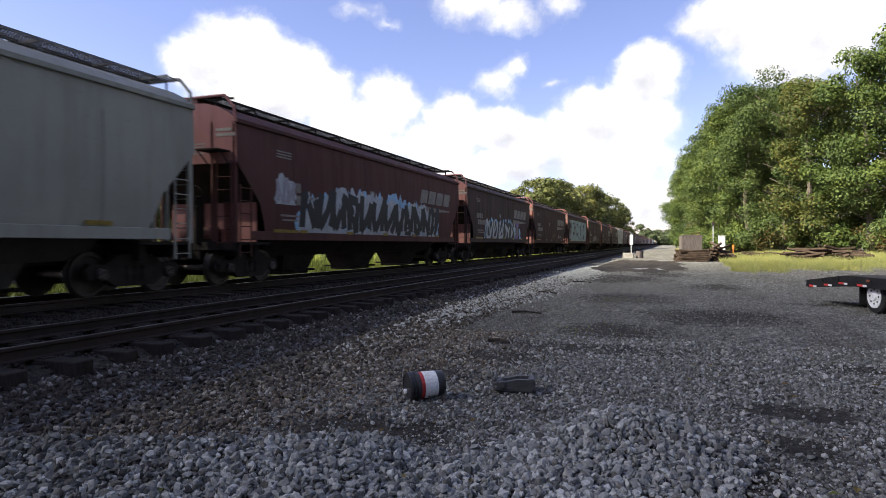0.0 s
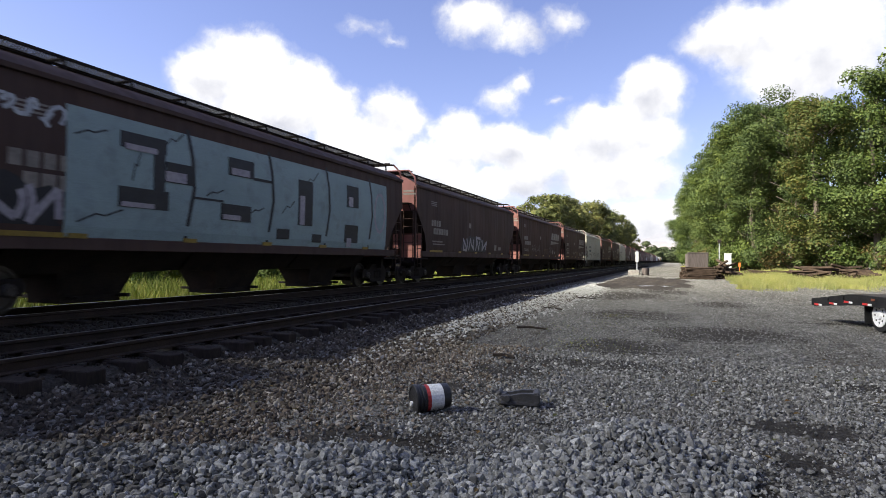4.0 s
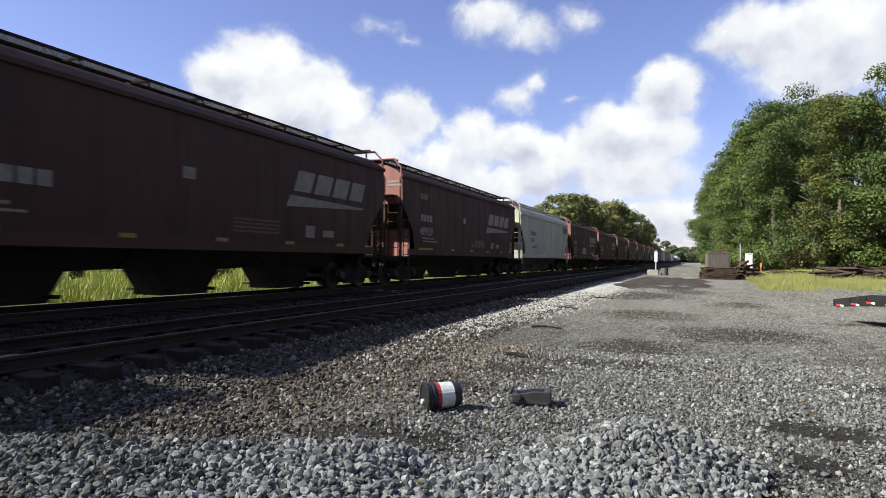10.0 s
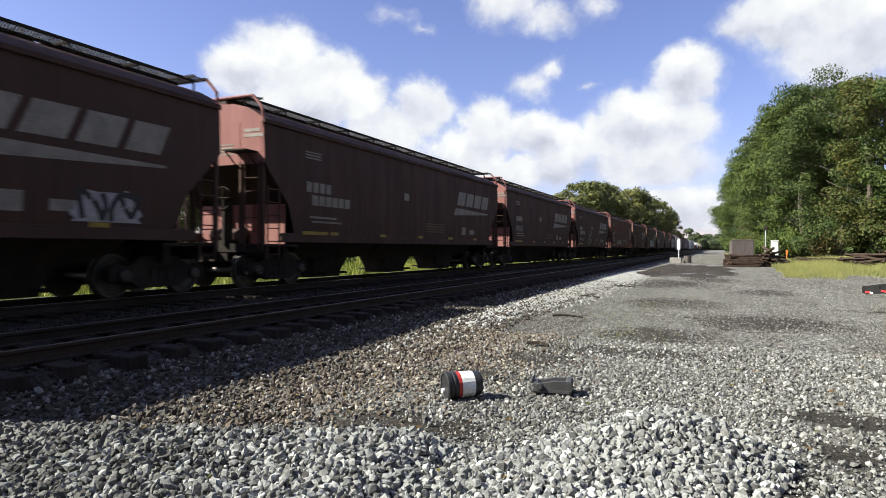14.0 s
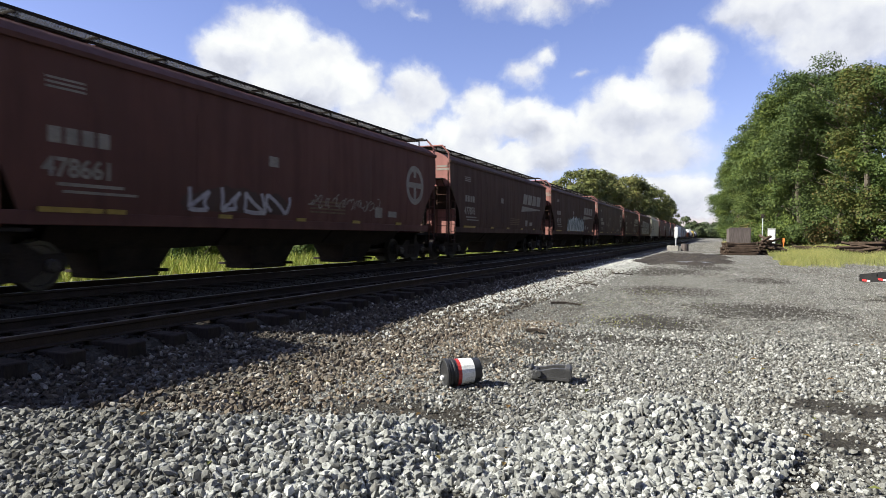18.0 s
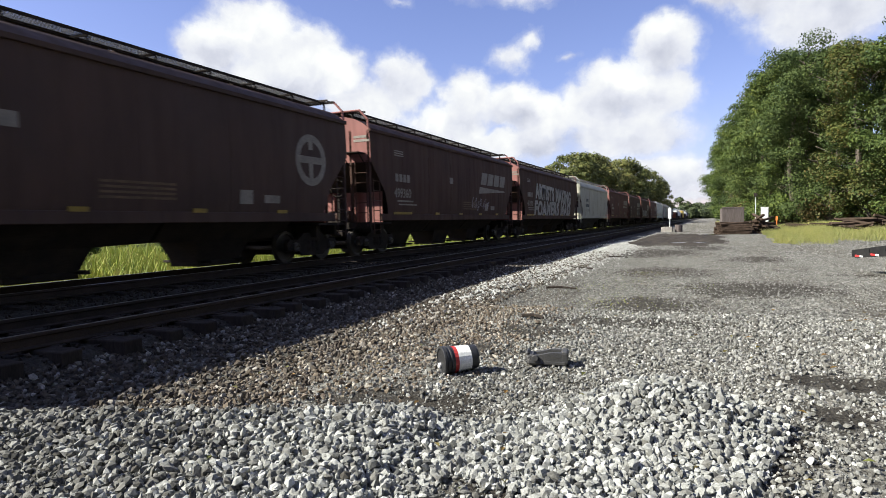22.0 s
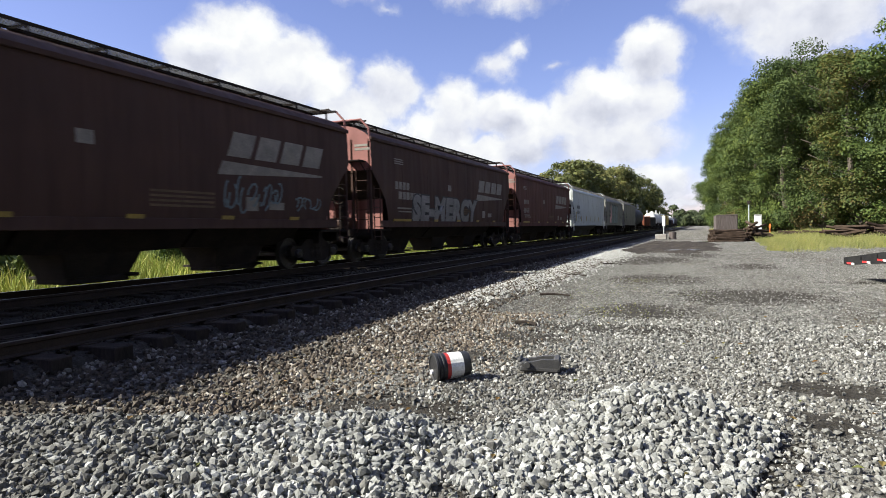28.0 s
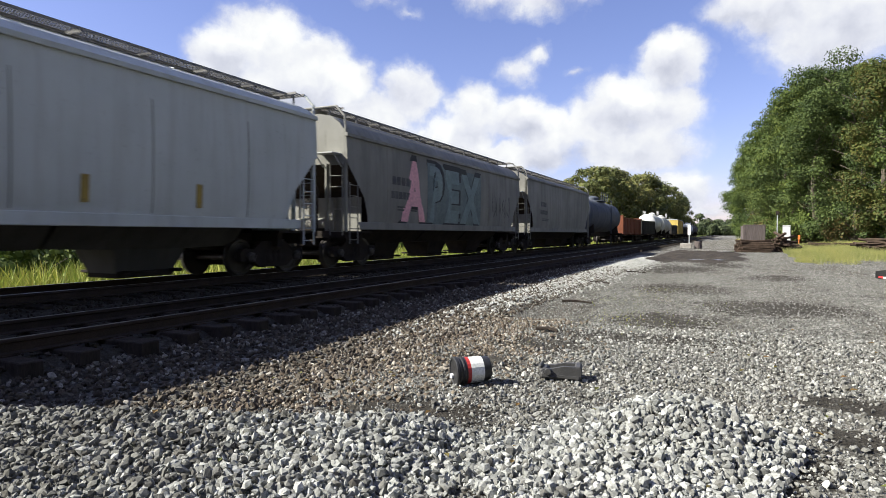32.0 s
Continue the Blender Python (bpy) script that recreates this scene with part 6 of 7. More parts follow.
def trailer():
    """A flat equipment trailer, its tail towards the tracks; x along it, from the tail."""
    top = thing("flatbed_trailer", "black flatbed equipment trailer parked on the gravel", "trailer", at=TRAILER_AT)
    side = [(0.0, 0.46), (0.0, 0.64), (2.0, 0.87), (8.5, 0.87), (8.5, 0.62), (2.3, 0.62), (1.9, 0.58), (0.2, 0.44)]
    part("deck_frame", Shape().prism(side, 1, 0.0, 0.12).prism(side, 1, 2.38, 2.5).box(0.0, 0.08, 0.12, 2.38, 0.46, 0.62), TRAILER_BLACK, top)
    for i in range(32):
        part("deck_plank", kept_mesh(("deck_plank",), lambda: Shape().box(0.0, 0.19, 0.12, 2.38, 0.84, 0.885, 0.005)), DECK_WOOD, top, at=pose(2.05 + i * 0.2, 0, 0))
    part("tail_ramp", Shape().prism([(0.02, 0.60), (0.02, 0.63), (2.03, 0.88), (2.03, 0.84)], 1, 0.12, 2.38), DECK_WOOD, top)
    for i, x in enumerate((0.18, 1.0, 1.75, 2.6, 4.1, 5.2, 6.3, 7.4)):
        z = 0.47 if x < 0.6 else 0.55 if x < 1.5 else 0.64
        part("red_reflector", kept_mesh(("red_reflector",), lambda: Shape().box(0, 0.24, -0.006, 0, 0, 0.05)), RED_REFL, top, "red reflector", at=pose(x, 0, z))
        part("white_reflector", kept_mesh(("white_reflector",), lambda: Shape().box(0, 0.16, -0.006, 0, 0, 0.05)), WHITE_REFL, top, "white reflector", at=pose(x + 0.245, 0, z - 0.003))
    for x in (3.0, 3.9):
        part("marker_lamp", kept_mesh(("marker_lamp",), lambda: Shape().box(0, 0.14, -0.02, 0, 0, 0.06, 0.008)), ORANGE_CAR, top, "amber marker lamp", at=pose(x, 0, 0.76))
    for x in (3.02, 4.05):
        for y in (0.3, 2.2):
            w = part("wheel", kept_mesh(("trailer_tyre",), lambda: Shape().lathe([(-0.13, 0.28), (-0.12, 0.39), (-0.08, 0.42), (0.08, 0.42), (0.12, 0.39), (0.13, 0.28)], 1, (0, 0, 0), 28), True), RUBBER, top, "black tyre", at=pose(x, y, 0.42))
            part("rim", kept_mesh(("trailer_rim",), lambda: Shape().lathe([(-0.10, 0.28), (-0.145, 0.285), (-0.152, 0.265), (-0.139, 0.24), (-0.137, 0.11), (-0.165, 0.09), (-0.17, 0.06), (-0.17, 0.001)], 1, (0, 0, 0), 24), True), WHITE_REFL, w, "white steel rim")
            # dark discs paint the shaded holes of the solid rim
            for h in range(8):
                part("rim_hole", kept_mesh(("rim_hole",), lambda: Shape().lathe([(-0.142, 0.026), (-0.136, 0.026)], 1, (0, 0, 0), 10)), RUBBER, w, at=pose(0.175 * math.cos(0.785 * h), 0, 0.175 * math.sin(0.785 * h)))
    part("axle", Shape().bar((3.02, 0.3, 0.42), (3.02, 2.2, 0.42), 0.05).bar((4.05, 0.3, 0.42), (4.05, 2.2, 0.42), 0.05), TRAILER_BLACK, top)
    for y in (0.14, 2.06):
        part("mud_flap", Shape().box(2.42, 2.45, y, y + 0.30, 0.16, 0.62, 0.004), RUBBER, top, "black mud flap")
    part("stake_pocket", Shape().box(0.9, 0.97, -0.03, 0, 0.64, 0.72).box(1.7, 1.77, -0.03, 0, 0.72, 0.81), TRAILER_BLACK, top)
    part("document_bracket", Shape().box(4.9, 5.0, -0.02, -0.002, 0.62, 0.8).box(4.9, 5.2, -0.02, -0.002, 0.76, 0.8), WHITE_REFL, top, "white bracket")
    part("jack_leg", Shape().box(8.2, 8.32, 1.1, 1.22, 0.0, 0.8).box(8.1, 8.42, 1.0, 1.32, 0.0, 0.03), TRAILER_BLACK, top)
    return top


TRAILER_AT = pose(3.72, 20.4, 0, 0, 0, -76)
trailer()


def log_pile(name, label, x, y, turn, length, cols, rows, seed, spread=0.27, mess=14):
    rng = random.Random(seed)
    top = thing(name, label, "tie pile", at=pose(x, y, float(ground_z(x, y)), 0, 0, turn))
    me = [Shape().box(-1.3, 1.3, -0.115, 0.115, -0.09, 0.09, 0.02).mesh("old_tie") for _ in range(1)]
    for r in range(rows):
        for c in range(cols - r):
            for k in range(max(1, int(length / 2.6))):
                part("old_tie", me[0], OLD_TIE, top, at=pose(-length / 2 + 1.3 + 2.65 * k + rng.uniform(-0.025, 0.025) * mess, (c + r * 0.5 - cols / 2) * spread, 0.1 + 0.185 * r + rng.uniform(-0.015, 0.015),
                                                             rng.uniform(-mess, mess), rng.uniform(-0.4, 0.4) * mess, rng.uniform(-mess, mess)))
    return top


log_pile("tie_pile", "pile of old brown railway ties beside the yard", 2.2, 64, 12, 2.7, 10, 6, 3, 0.27, 9)
log_pile("tie_pile", "tangled end of the old tie pile", 4.5, 66.5, 70, 2.7, 9, 9, 9, 0.25, 40)
log_pile("tie_pile", "heap of old broken ties in the tall grass", 13.4, 64, -6, 5.4, 7, 6, 5, 0.30, 38)
log_pile("tie_pile", "low row of old ties in the tall grass", 10.2, 78, 0, 5.2, 3, 3, 7)


def bin_crate():
    top = thing("wooden_crate", "weathered brown board bin behind the tie pile", "crate", at=pose(3.0, 86, float(ground_z(3, 86)), 0, 0, 6))
    for i in range(10):
        part("board", kept_mesh(("board",), lambda: Shape().box(-0.115, 0.115, -0.03, 0.03, 0, 2.75, 0.01)), BROWN_BOX, top, at=pose(-1.1 + i * 0.245, 0, 0))
    for s in (-1.22, 1.22):
        part("side_panel", Shape().box(s - 0.04, s + 0.04, 0, 2.2, 0, 2.7), BROWN_BOX, top)
    part("back_panel", Shape().box(-1.18, 1.18, 2.15, 2.2, 0, 2.7), BROWN_BOX, top)
    part("top_rail", Shape().box(-1.26, 1.26, -0.06, 0.06, 2.7, 2.85, 0.01), BROWN_BOX, top)


bin_crate()


def marker_post(x, y):
    top = thing("marker_post", "white trackside marker post in a concrete foot", "marker post", at=pose(x, y, 0))
    part("post", Shape().bar((0, 0, 0.2), (0, 0, 2.9), 0.06, 8), GALV, top)
    part("blade", Shape().box(-0.17, 0.17, -0.1, -0.07, 1.55, 2.75, 0.01), WHITE_BOX, top, "white marker blade")
    part("foot", Shape().box(-0.95, 0.3, -0.5, 0.5, 0, 0.62, 0.04), CONCRETE, top, "concrete foot")
    part("drum", Shape().lathe([(0, 0.4), (0.03, 0.42), (0.3, 0.41), (0.32, 0.42), (0.6, 0.41), (0.62, 0.42), (0.85, 0.4)], 2, (0.95, 0.2, 0), 18), BROWN_BOX, top, "rusty drum")


marker_post(-4.0, 76.5)


def signal_case():
    top = thing("signal_case", "white metal signal case on a short stand", "signal case", at=pose(7.2, 95, float(ground_z(7.2, 95))))
    part("case", Shape().box(-0.45, 0.45, -0.3, 0.3, 0.5, 2.75, 0.03), WHITE_BOX, top)
    part("roof", Shape().prism([(-0.5, 2.75), (0.5, 2.75), (0.45, 2.84), (-0.45, 2.84)], 1, -0.36, 0.36), WHITE_BOX, top)
    part("door", Shape().box(-0.36, 0.36, -0.33, -0.3, 0.6, 2.6), WHITE_BOX, top)
    for s in (-0.36, 0.36):
        part("leg", Shape().box(s - 0.05, s + 0.05, -0.3, 0.3, 0, 0.52), GALV, top)
    mast = thing("utility_mast", "slim grey mast beside the signal case", "mast", at=pose(5.9, 92, float(ground_z(5.9, 92))))
    part("pole", Shape().bar((0, 0, -0.1), (0, 0, 4.6), 0.07, 8), GALV, mast)
    part("lamp_head", Shape().box(-0.2, 0.2, -0.15, 0.15, 4.2, 4.7, 0.03), UNDER, mast)


signal_case()


def survey_stake():
    top = thing("survey_stake", "short orange survey stake in the tall grass", "stake", at=pose(8.2, 90, float(ground_z(8.2, 90))))
    part("stake", Shape().box(-0.05, 0.05, -0.05, 0.05, -0.1, 1.5, 0.01), ORANGE_STAKE, top)
    part("flag", Shape().box(-0.13, 0.13, -0.06, -0.05, 0.95, 1.5), ORANGE_STAKE, top)


survey_stake()


def puddles():
    m, _, bs = nodes_of("puddle_water")
    bs.inputs["Base Color"].default_value = (0.05, 0.045, 0.04, 1)
    bs.inputs["Roughness"].default_value = 0.12
    for x, y, rx, ry, s in ((-1.15, 42.6, 1.15, 0.95, 1), (0.2, 62, 0.7, 1.5, 2)):
        rng = random.Random(s)
        n = 40
        ring = [(x + rx * math.cos(6.283 * i / n) * (1 + 0.2 * math.sin(3 * i) * rng.random()), y + ry * math.sin(6.283 * i / n) * (1 + 0.25 * math.sin(2 * i + 1)), 0.05) for i in range(n)]
        ob = new("puddle", Shape().add(ring, [tuple(range(n))]).mesh("puddle"))
        ob.data.materials.append(m)
        tagged(ob, "shallow rain puddle on the gravel", "puddle", kind="structure")


puddles()


def sticks():
    rng = random.Random(5)
    for x, y, l, a in ((-3.85, 20.4, 0.9, -12), (-3.2, 14.6, 0.7, 10), (-2.7, 10.1, 0.4, -8), (-3.5, 27, 0.9, 30)):
        top = thing("stick", "dark broken branch on the gravel", "stick", at=pose(x, y, float(ground_z(x, y)) + 0.04, 0, rng.uniform(-4, 4), a))
        sh = Shape().bar((-l / 2, 0, 0), (0, 0.05, 0.02), 0.03).bar((0, 0.05, 0.02), (l / 2, -0.03, 0), 0.022)
        part("branch", sh, TIE, top)


sticks()


def dirt_bank():
    """A low bank of dark wet dirt beside the track, round the puddle."""
    n, m = 60, 70
    gx, gy = np.meshgrid(np.linspace(-5.2, 1.8, n), np.linspace(36, 67, m), indexing="ij")
    wob = 0.5 + 0.5 * np.sin(gx * 2.3 + 1) * np.sin(gy * 0.9) + 0.3 * np.sin(gx * 5.1) * np.sin(gy * 2.2) + 0.25 * np.sin(gx * 9.7 + 2) * np.sin(gy * 3.7)
    edge = smooth01(-5.2, -4.0, gx) * (1 - smooth01(-0.4 + 0.8 * np.sin(gy * 0.6), 1.8, gx)) * smooth01(37 + np.sin(2 * gx), 41, gy) * (1 - smooth01(60, 66, gy))
    for px, py, rx, ry in ((-1.15, 42.6, 1.7, 1.6), (0.2, 62, 1.2, 2.2)):
        edge = edge * (1 - np.exp(-((gx - px) / rx) ** 2 - ((gy - py) / ry) ** 2))
    v = np.stack([gx, gy, ground_z(gx, gy) - 0.03 + (0.07 + 0.16 * np.clip(wob, 0, 1.3)) * edge], -1).reshape(-1, 3)
    i = (np.arange(n - 1)[:, None] * m + np.arange(m - 1)[None]).ravel()
    ob = new("dirt_bank", raw_mesh("dirt_bank", v, np.stack([i, i + m, i + m + 1, i + 1], 1), DIRT, True))
    tagged(ob, "low bank of dark wet dirt beside the tracks", "dirt bank", kind="structure")


DIRT = surface("dark_wet_dirt", (0.034, 0.029, 0.025), (0.06, 0.05, 0.041), 1.2, 18, 0.8, 0, 0.8, 0.04, (0.03, 0.026, 0.02))
dirt_bank()


def litter():
    """Fallen leaves and a few weeds among the gravel."""
    rng = np.random.default_rng(12)
    xy = np.column_stack([rng.uniform(-5.0, 3.0, 130), rng.uniform(3.0, 12, 130)])
    z = ground_z(xy[:, 0], xy[:, 1]) + rng.uniform(0.03, 0.06, 130)
    a, s = rng.uniform(0, 6.283, 130), rng.uniform(0.02, 0.045, 130)
    dx, dy = np.cos(a) * s, np.sin(a) * s
    c = np.column_stack([xy, z])
    v = np.stack([c + np.column_stack([-dx, -dy, 0 * s]), c + np.column_stack([dy * 0.6, -dx * 0.6, s * 0.4]), c + np.column_stack([dx, dy, s * 0.3]), c + np.column_stack([-dy * 0.6, dx * 0.6, s * 0.5])], 1)
    i = 4 * np.arange(130)[:, None]
    ob = new("fallen_leaves", raw_mesh("fallen_leaves", v.reshape(-1, 3), np.concatenate([i + (0, 1, 2), i + (0, 2, 3)]), BRUSH))
    tagged(ob, "dry brown fallen leaves among the gravel", "leaves", kind="stuff")
    blades("gravel_weeds", "sparse short weeds growing in the gravel", rng, 2600, lambda r, n: np.column_stack([r.normal(-1.6, 1.0, n), r.uniform(11, 20, n)]), 0.05, WEEDS, 0.006, "weeds")


litter()


# ---- sky ----
# azimuth, height and half widths in tens of degrees: firm heaps of cumulus, then thinner ones with their strength
HEAPS = ((3.87, 1.63, 0.42, 0.31), (4.21, 1.51, 0.29, 0.21), (3.42, 1.49, 0.33, 0.28), (3.11, 1.35, 0.25, 0.21), (3.72, 1.26, 0.55, 0.24), (2.54, 1.27, 0.29, 0.24), (2.9, 1.07, 0.36, 0.23),
         (1.97, 1.13, 0.25, 0.22), (2.12, 0.9, 0.40, 0.20), (1.55, 1.05, 0.29, 0.19), (1.29, 0.91, 0.34, 0.21), (0.25, 1.46, 0.28, 0.24), (0.67, 1.17, 0.32, 0.23), (0.84, 0.98, 0.32, 0.25),
         (0.33, 1.07, 0.36, 0.26), (0.56, 0.75, 0.55, 0.23), (0.25, 0.38, 0.36, 0.17), (1.7, 0.7, 0.71, 0.17), (-0.52, 1.83, 0.45, 0.25), (-1.0, 1.67, 0.59, 0.43))
WISPS = ((1.58, 1.45, 0.36, 0.25, 0.64), (1.42, 1.57, 0.24, 0.22, 0.62), (1.02, 1.46, 0.38, 0.16, 0.46), (1.82, 2.15, 0.5, 0.28, 0.85), (1.43, 2.02, 0.6, 0.28, 0.66), (1.03, 2.1, 0.45, 0.27, 0.58),
         (2.84, 2.06, 0.8, 0.26, 0.36), (2.57, 1.95, 0.45, 0.18, 0.35), (-0.19, 1.79, 0.36, 0.17, 0.7), (-0.7, 1.51, 0.36, 0.24, 0.9), (0.04, 0.2, 0.5, 0.12, 0.8), (3.26, 0.76, 1.2, 0.33, 1.1))


def cloud_backdrop():
    """A far curved sheet that carries the day's cumulus, drawn by azimuth and height in tens of degrees."""
    m, nt, bs = nodes_of("cumulus_backdrop")
    nt.nodes.remove(bs)
    uv = nt.nodes.new("ShaderNodeUVMap")
    warp = N(nt, "ShaderNodeTexNoise", Scale=2.6, Detail=7.0, Roughness=0.62)
    nt.links.new(uv.outputs[0], warp.inputs["Vector"])

    def bent(src, scale, detail, size):
        """Pushes the coordinates about by a noise, for billowing edges."""
        n = N(nt, "ShaderNodeTexNoise", Scale=scale, Detail=detail, Roughness=0.55)
        nt.links.new(src, n.inputs["Vector"])
        m1 = nt.nodes.new("ShaderNodeVectorMath")
        m1.operation = "MULTIPLY_ADD"
        m1.inputs[1].default_value, m1.inputs[2].default_value = (size, size, 0), (-size / 2, -size / 2, 0)
        nt.links.new(n.outputs["Color"], m1.inputs[0])
        m2 = nt.nodes.new("ShaderNodeVectorMath")
        nt.links.new(src, m2.inputs[0])
        nt.links.new(m1.outputs[0], m2.inputs[1])
        return m2.outputs[0]
    billow = bent(bent(uv.outputs[0], 2.4, 2.0, 0.22), 6.0, 6.0, 0.15)

    def op(kind, a, b=None, c=None):
        n = nt.nodes.new("ShaderNodeMath")
        n.operation = kind
        for s, q in zip(n.inputs, (a, b, c)):
            if q is None:
                continue
            if isinstance(q, (int, float)):
                s.default_value = q
            else:
                nt.links.new(q, s)
        return n.outputs[0]
    sep = nt.nodes.new("ShaderNodeSeparateXYZ")
    nt.links.new(billow, sep.inputs[0])
    dens = lit = None
    for az, el, rx, ry, amp in [(*heap, 1.3) for heap in HEAPS] + list(WISPS):
        dx = op("DIVIDE", op("SUBTRACT", sep.outputs[0], az), rx)
        dy = op("DIVIDE", op("SUBTRACT", sep.outputs[1], el), ry)
        d = op("SUBTRACT", amp, op("SQRT", op("ADD", op("MULTIPLY", dx, dx), op("MULTIPLY", dy, dy))))
        shade = op("MULTIPLY", op("MAXIMUM", d, 0.0), dy)
        dens = d if dens is None else op("SMOOTH_MAX", dens, d, 0.25)
        lit = shade if lit is None else op("ADD", lit, shade)
    # unseen clouds over the rest of the sky, added to whiten the fill light
    wide = N(nt, "ShaderNodeTexNoise", Scale=0.45, Detail=3.0, Roughness=0.5)
    nt.links.new(uv.outputs[0], wide.inputs["Vector"])
    away = N(nt, "ShaderNodeMapRange")
    off = op("MAXIMUM", op("ABSOLUTE", op("SUBTRACT", sep.outputs[0], 2.1)), op("MULTIPLY", sep.outputs[1], 1.5))
    nt.links.new(off, away.inputs["Value"])
    away.inputs["From Min"].default_value, away.inputs["From Max"].default_value = 4.6, 6.0
    dens = op("MAXIMUM", dens, op("MULTIPLY_ADD", op("MULTIPLY", wide.outputs["Fac"], away.outputs[0]), 3.4, -1.68))
    fine = N(nt, "ShaderNodeTexNoise", Scale=7.0, Detail=8.0, Roughness=0.65)
    nt.links.new(uv.outputs[0], fine.inputs["Vector"])
    body = op("ADD", dens, op("MULTIPLY_ADD", warp.outputs["Fac"], 0.6, -0.3))
    body = op("ADD", body, op("MULTIPLY_ADD", fine.outputs["Fac"], 0.4, -0.2))
    alpha = ramp(nt, body, [(0.0, (0, 0, 0)), (0.16, (0.13, 0.13, 0.13)), (0.31, (0.48, 0.48, 0.48)), (0.48, (0.9, 0.9, 0.9)), (0.68, (1, 1, 1))])
    # billows are lit from above: the noise against itself a little higher up
    up = nt.nodes.new("ShaderNodeVectorMath")
    up.inputs[1].default_value = (-0.06, 0.16, 0)
    nt.links.new(billow, up.inputs[0])
    here, above = (N(nt, "ShaderNodeTexNoise", Scale=1.8, Detail=3.0, Roughness=0.45) for _ in range(2))
    nt.links.new(billow, here.inputs["Vector"])
    nt.links.new(up.outputs[0], above.inputs["Vector"])
    relief = op("MULTIPLY", op("SUBTRACT", here.outputs["Fac"], above.outputs["Fac"]), 1.6)
    tone = op("ADD", op("ADD", op("MULTIPLY_ADD", lit, 0.6, 0.60), relief), op("MULTIPLY_ADD", warp.outputs["Fac"], 0.9, -0.45))
    col = ramp(nt, tone, [(0.1, (0.58, 0.59, 0.71)), (0.45, (0.79, 0.79, 0.89)), (0.9, (1.0, 0.985, 1.0))])
    em = nt.nodes.new("ShaderNodeEmission")
    em.inputs["Strength"].default_value = 0.428
    nt.links.new(col, em.inputs["Color"])
    tr = nt.nodes.new("ShaderNodeBsdfTransparent")
    mx = nt.nodes.new("ShaderNodeMixShader")
    nt.links.new(alpha, mx.inputs[0])
    nt.links.new(tr.outputs[0], mx.inputs[1])
    nt.links.new(em.outputs[0], mx.inputs[2])
    nt.links.new(mx.outputs[0], nt.nodes["Material Output"].inputs["Surface"])
    az = np.linspace(-180, 180, 97)
    el = np.linspace(-0.5, 80, 30)
    A, B = np.meshgrid(az, el, indexing="ij")
    a, b = np.radians(A), np.radians(B)
    v = np.stack([-np.sin(a) * np.cos(b), np.cos(a) * np.cos(b), np.sin(b)], -1).reshape(-1, 3) * 4200
    n = len(el)
    i = (np.arange(len(az) - 1)[:, None] * n + np.arange(n - 1)[None]).ravel()
    f = np.stack([i, i + n, i + n + 1, i + 1], 1)
    me = raw_mesh("cloud_backdrop", v, f, m)
    lay = me.uv_layers.new(name="sky")
    flat = np.stack([A, B], -1).reshape(-1, 2) / 10
    lay.data.foreach_set("uv", flat[f.ravel()].astype(np.float32).ravel())
    ob = new("backdrop", me)
    ob.visible_shadow = False
    return tagged(ob, "white cumulus clouds in a blue sky", "clouds", kind="structure")


clouds = cloud_backdrop()


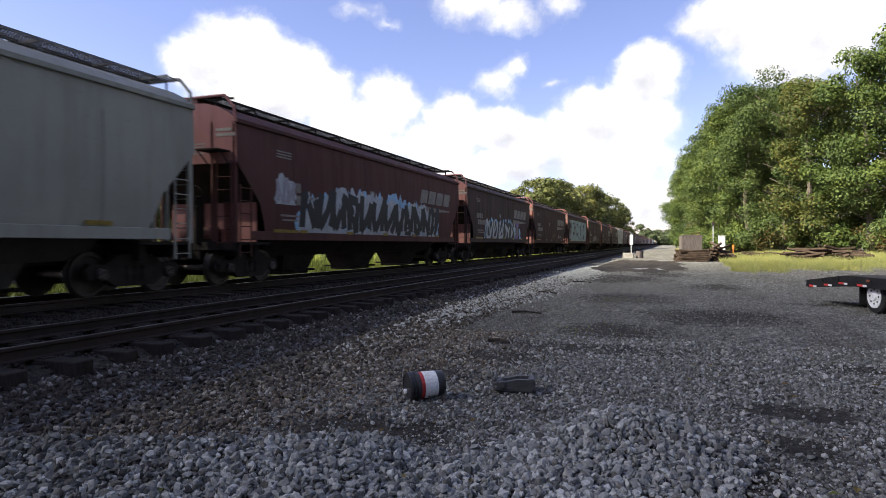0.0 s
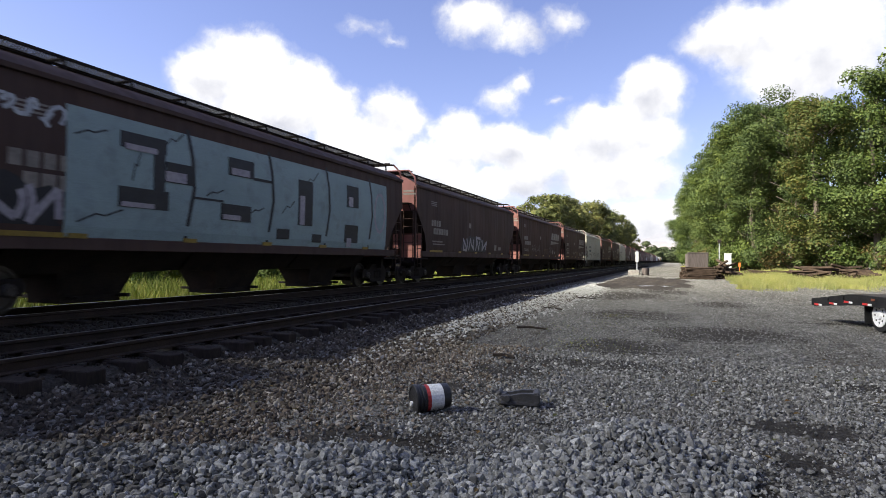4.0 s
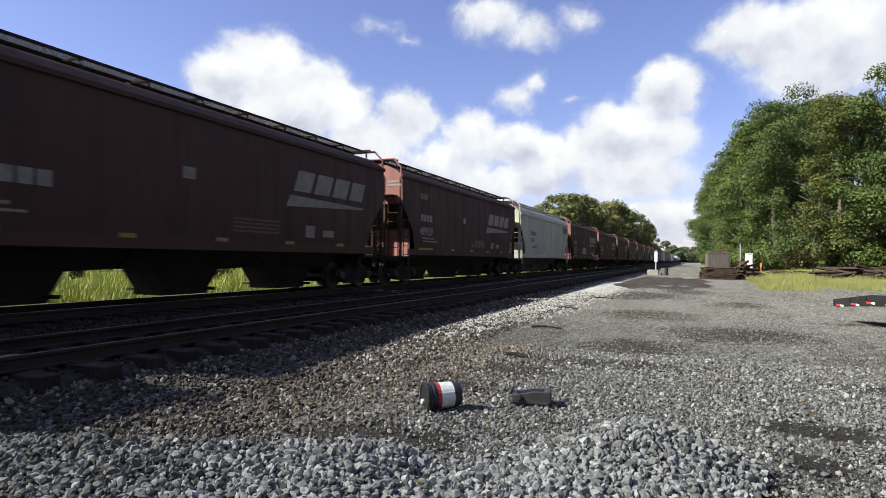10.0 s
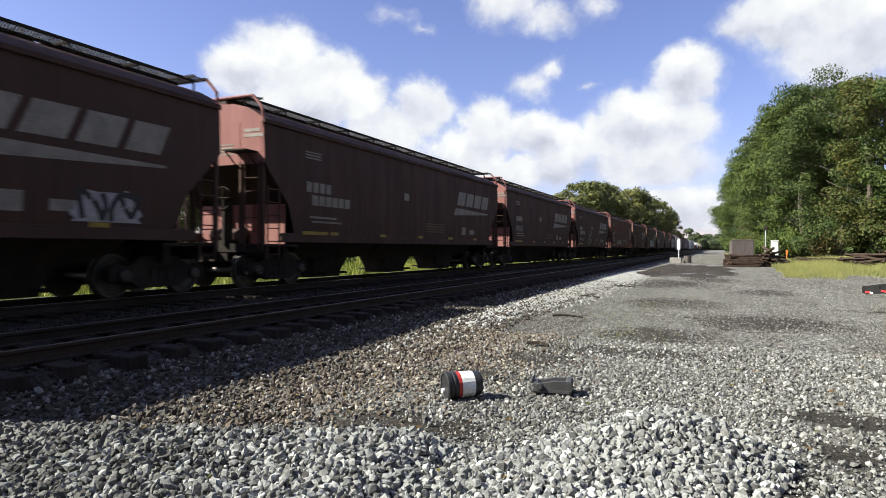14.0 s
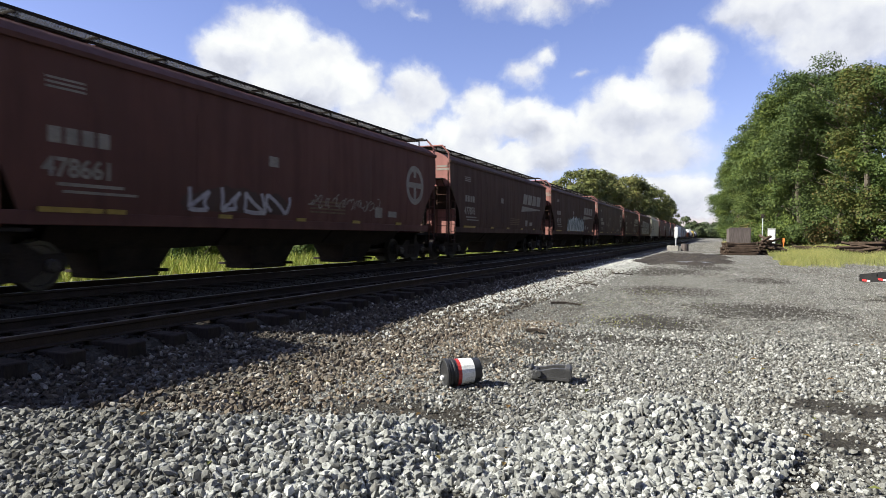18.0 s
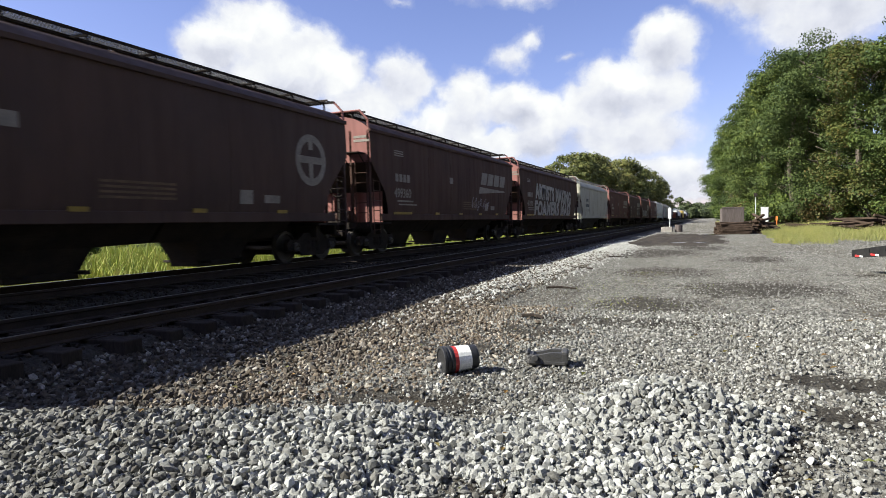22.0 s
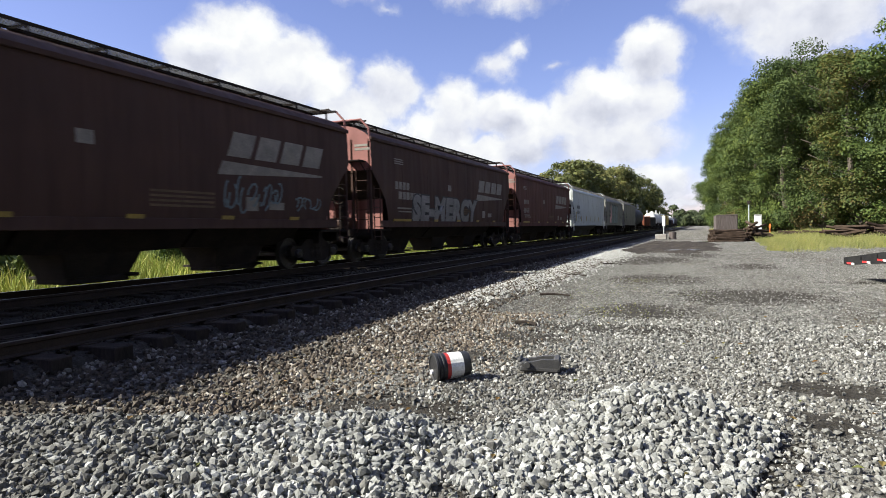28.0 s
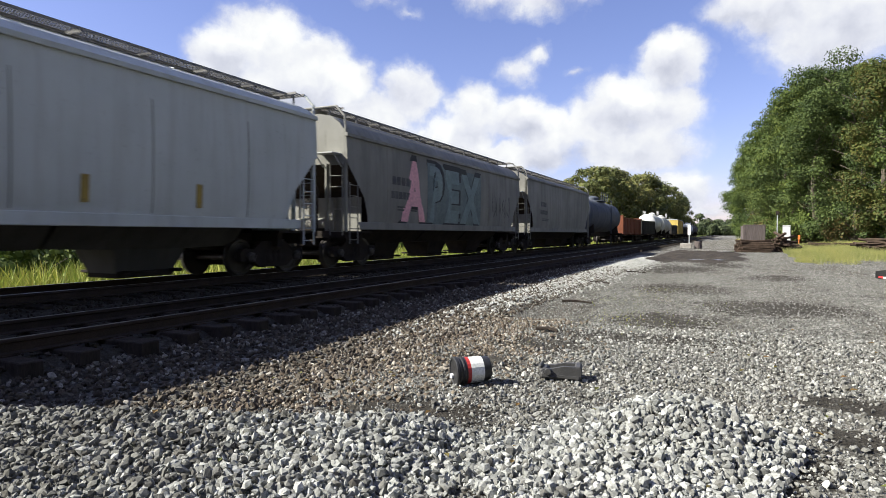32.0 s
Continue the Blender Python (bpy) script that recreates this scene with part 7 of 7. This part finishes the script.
def shading_cloud():
    """A low cumulus that drifts off the sun: thick in its middle, thin at its rim."""
    m, nt, bs = nodes_of("thin_cloud")
    nt.nodes.remove(bs)
    tc = nt.nodes.new("ShaderNodeTexCoord")
    mp = nt.nodes.new("ShaderNodeMapping")
    mp.inputs["Scale"].default_value = (1 / 150, 1 / 80, 0)
    nt.links.new(tc.outputs["Object"], mp.inputs["Vector"])
    ln = nt.nodes.new("ShaderNodeVectorMath")
    ln.operation = "LENGTH"
    nt.links.new(mp.outputs[0], ln.inputs[0])
    thin = ramp(nt, ln.outputs["Value"], [(0.25, (0.20, 0.205, 0.215)), (0.6, (0.44, 0.45, 0.46)), (1.0, (1, 1, 1))])
    tr = nt.nodes.new("ShaderNodeBsdfTransparent")
    nt.links.new(thin, tr.inputs["Color"])
    nt.links.new(tr.outputs[0], nt.nodes["Material Output"].inputs["Surface"])
    u, w = np.meshgrid(np.linspace(0, 2 * np.pi, 48, endpoint=False), np.linspace(0.02, np.pi - 0.02, 20), indexing="ij")
    lump = 1 + 0.06 * np.sin(5 * u + 1) * np.sin(3 * w) + 0.04 * np.sin(9 * u) * np.sin(w)
    v = np.stack([150 * np.cos(u) * np.sin(w) * lump, 80 * np.sin(u) * np.sin(w) * lump, 14 * np.cos(w) * lump], -1).reshape(-1, 3)
    i, k = np.meshgrid(np.arange(48), np.arange(19), indexing="ij")
    a, b = (i * 20 + k).ravel(), ((i + 1) % 48 * 20 + k).ravel()
    ob = new("cloud", raw_mesh("cloud", v, np.stack([a, b, b + 1, a + 1], 1), m, True))
    return tagged(ob, "thin grey cumulus drifting off the sun", "cloud")


drifting_cloud = shading_cloud()

# ---- pieces of the setting ----
lay_gravel()
rng_ties = random.Random(2)
lay_ties(near_track, NEAR_TRACK, NEAR_RAIL_Z - 0.18, 70, 0.6, 0.70, rng_ties)
joined_ties(near_track, NEAR_TRACK, NEAR_RAIL_Z - 0.18, 49.8, 200, 0.70)
lay_ties(train_track, TRAIN_TRACK, TRAIN_RAIL_Z - 0.18, 60, 0.4, 0.70, rng_ties)
joined_ties(train_track, TRAIN_TRACK, TRAIN_RAIL_Z - 0.18, 42.6, 200, 0.70)


def travel(t):
    """Metres that the train has gone since 16 s."""
    u = (t - 16) / 16
    return 16 * (15.5085 * u - 0.1149 * u ** 2 / 2 - 0.3014 * u ** 3 / 3 - 0.6662 * u ** 4 / 4)


def motions():
    times = [float(t) for t in range(33)]
    for car, y16 in TRAIN:
        walk(car, [(t, pose(TRAIN_TRACK, y16 - travel(t), TRAIN_RAIL_Z)) for t in times])
    ticks = [i / FPS for i in range(32 * FPS + 1)]
    first = {}
    for ob in WHEELS:
        key = round(ob.location.y, 2)
        if key not in first:
            walk(ob, [(t, pose(0, key, 0.46, math.degrees(travel(t) / 0.46), 0, 0)) for t in ticks])
            first[key] = ob
        else:
            ob.rotation_mode = "QUATERNION"
            ob.animation_data_create()
            ob.animation_data.action = first[key].animation_data.action
            ob.animation_data.action_slot = first[key].animation_data.action_slot
    high = SUN_TO * 450
    walk(drifting_cloud, [(t, pose(high.x, high.y - 20 - 4.0 * t, high.z)) for t in (0.0, 8.0, 16.0, 24.0, 32.0)])
    walk(clouds, [(t, pose(0, 0, 0, 0, 0, turn)) for t, turn in ((0.0, -0.8), (13.0, 0.0), (23.0, 1.0), (32.0, 2.1))])


motions()
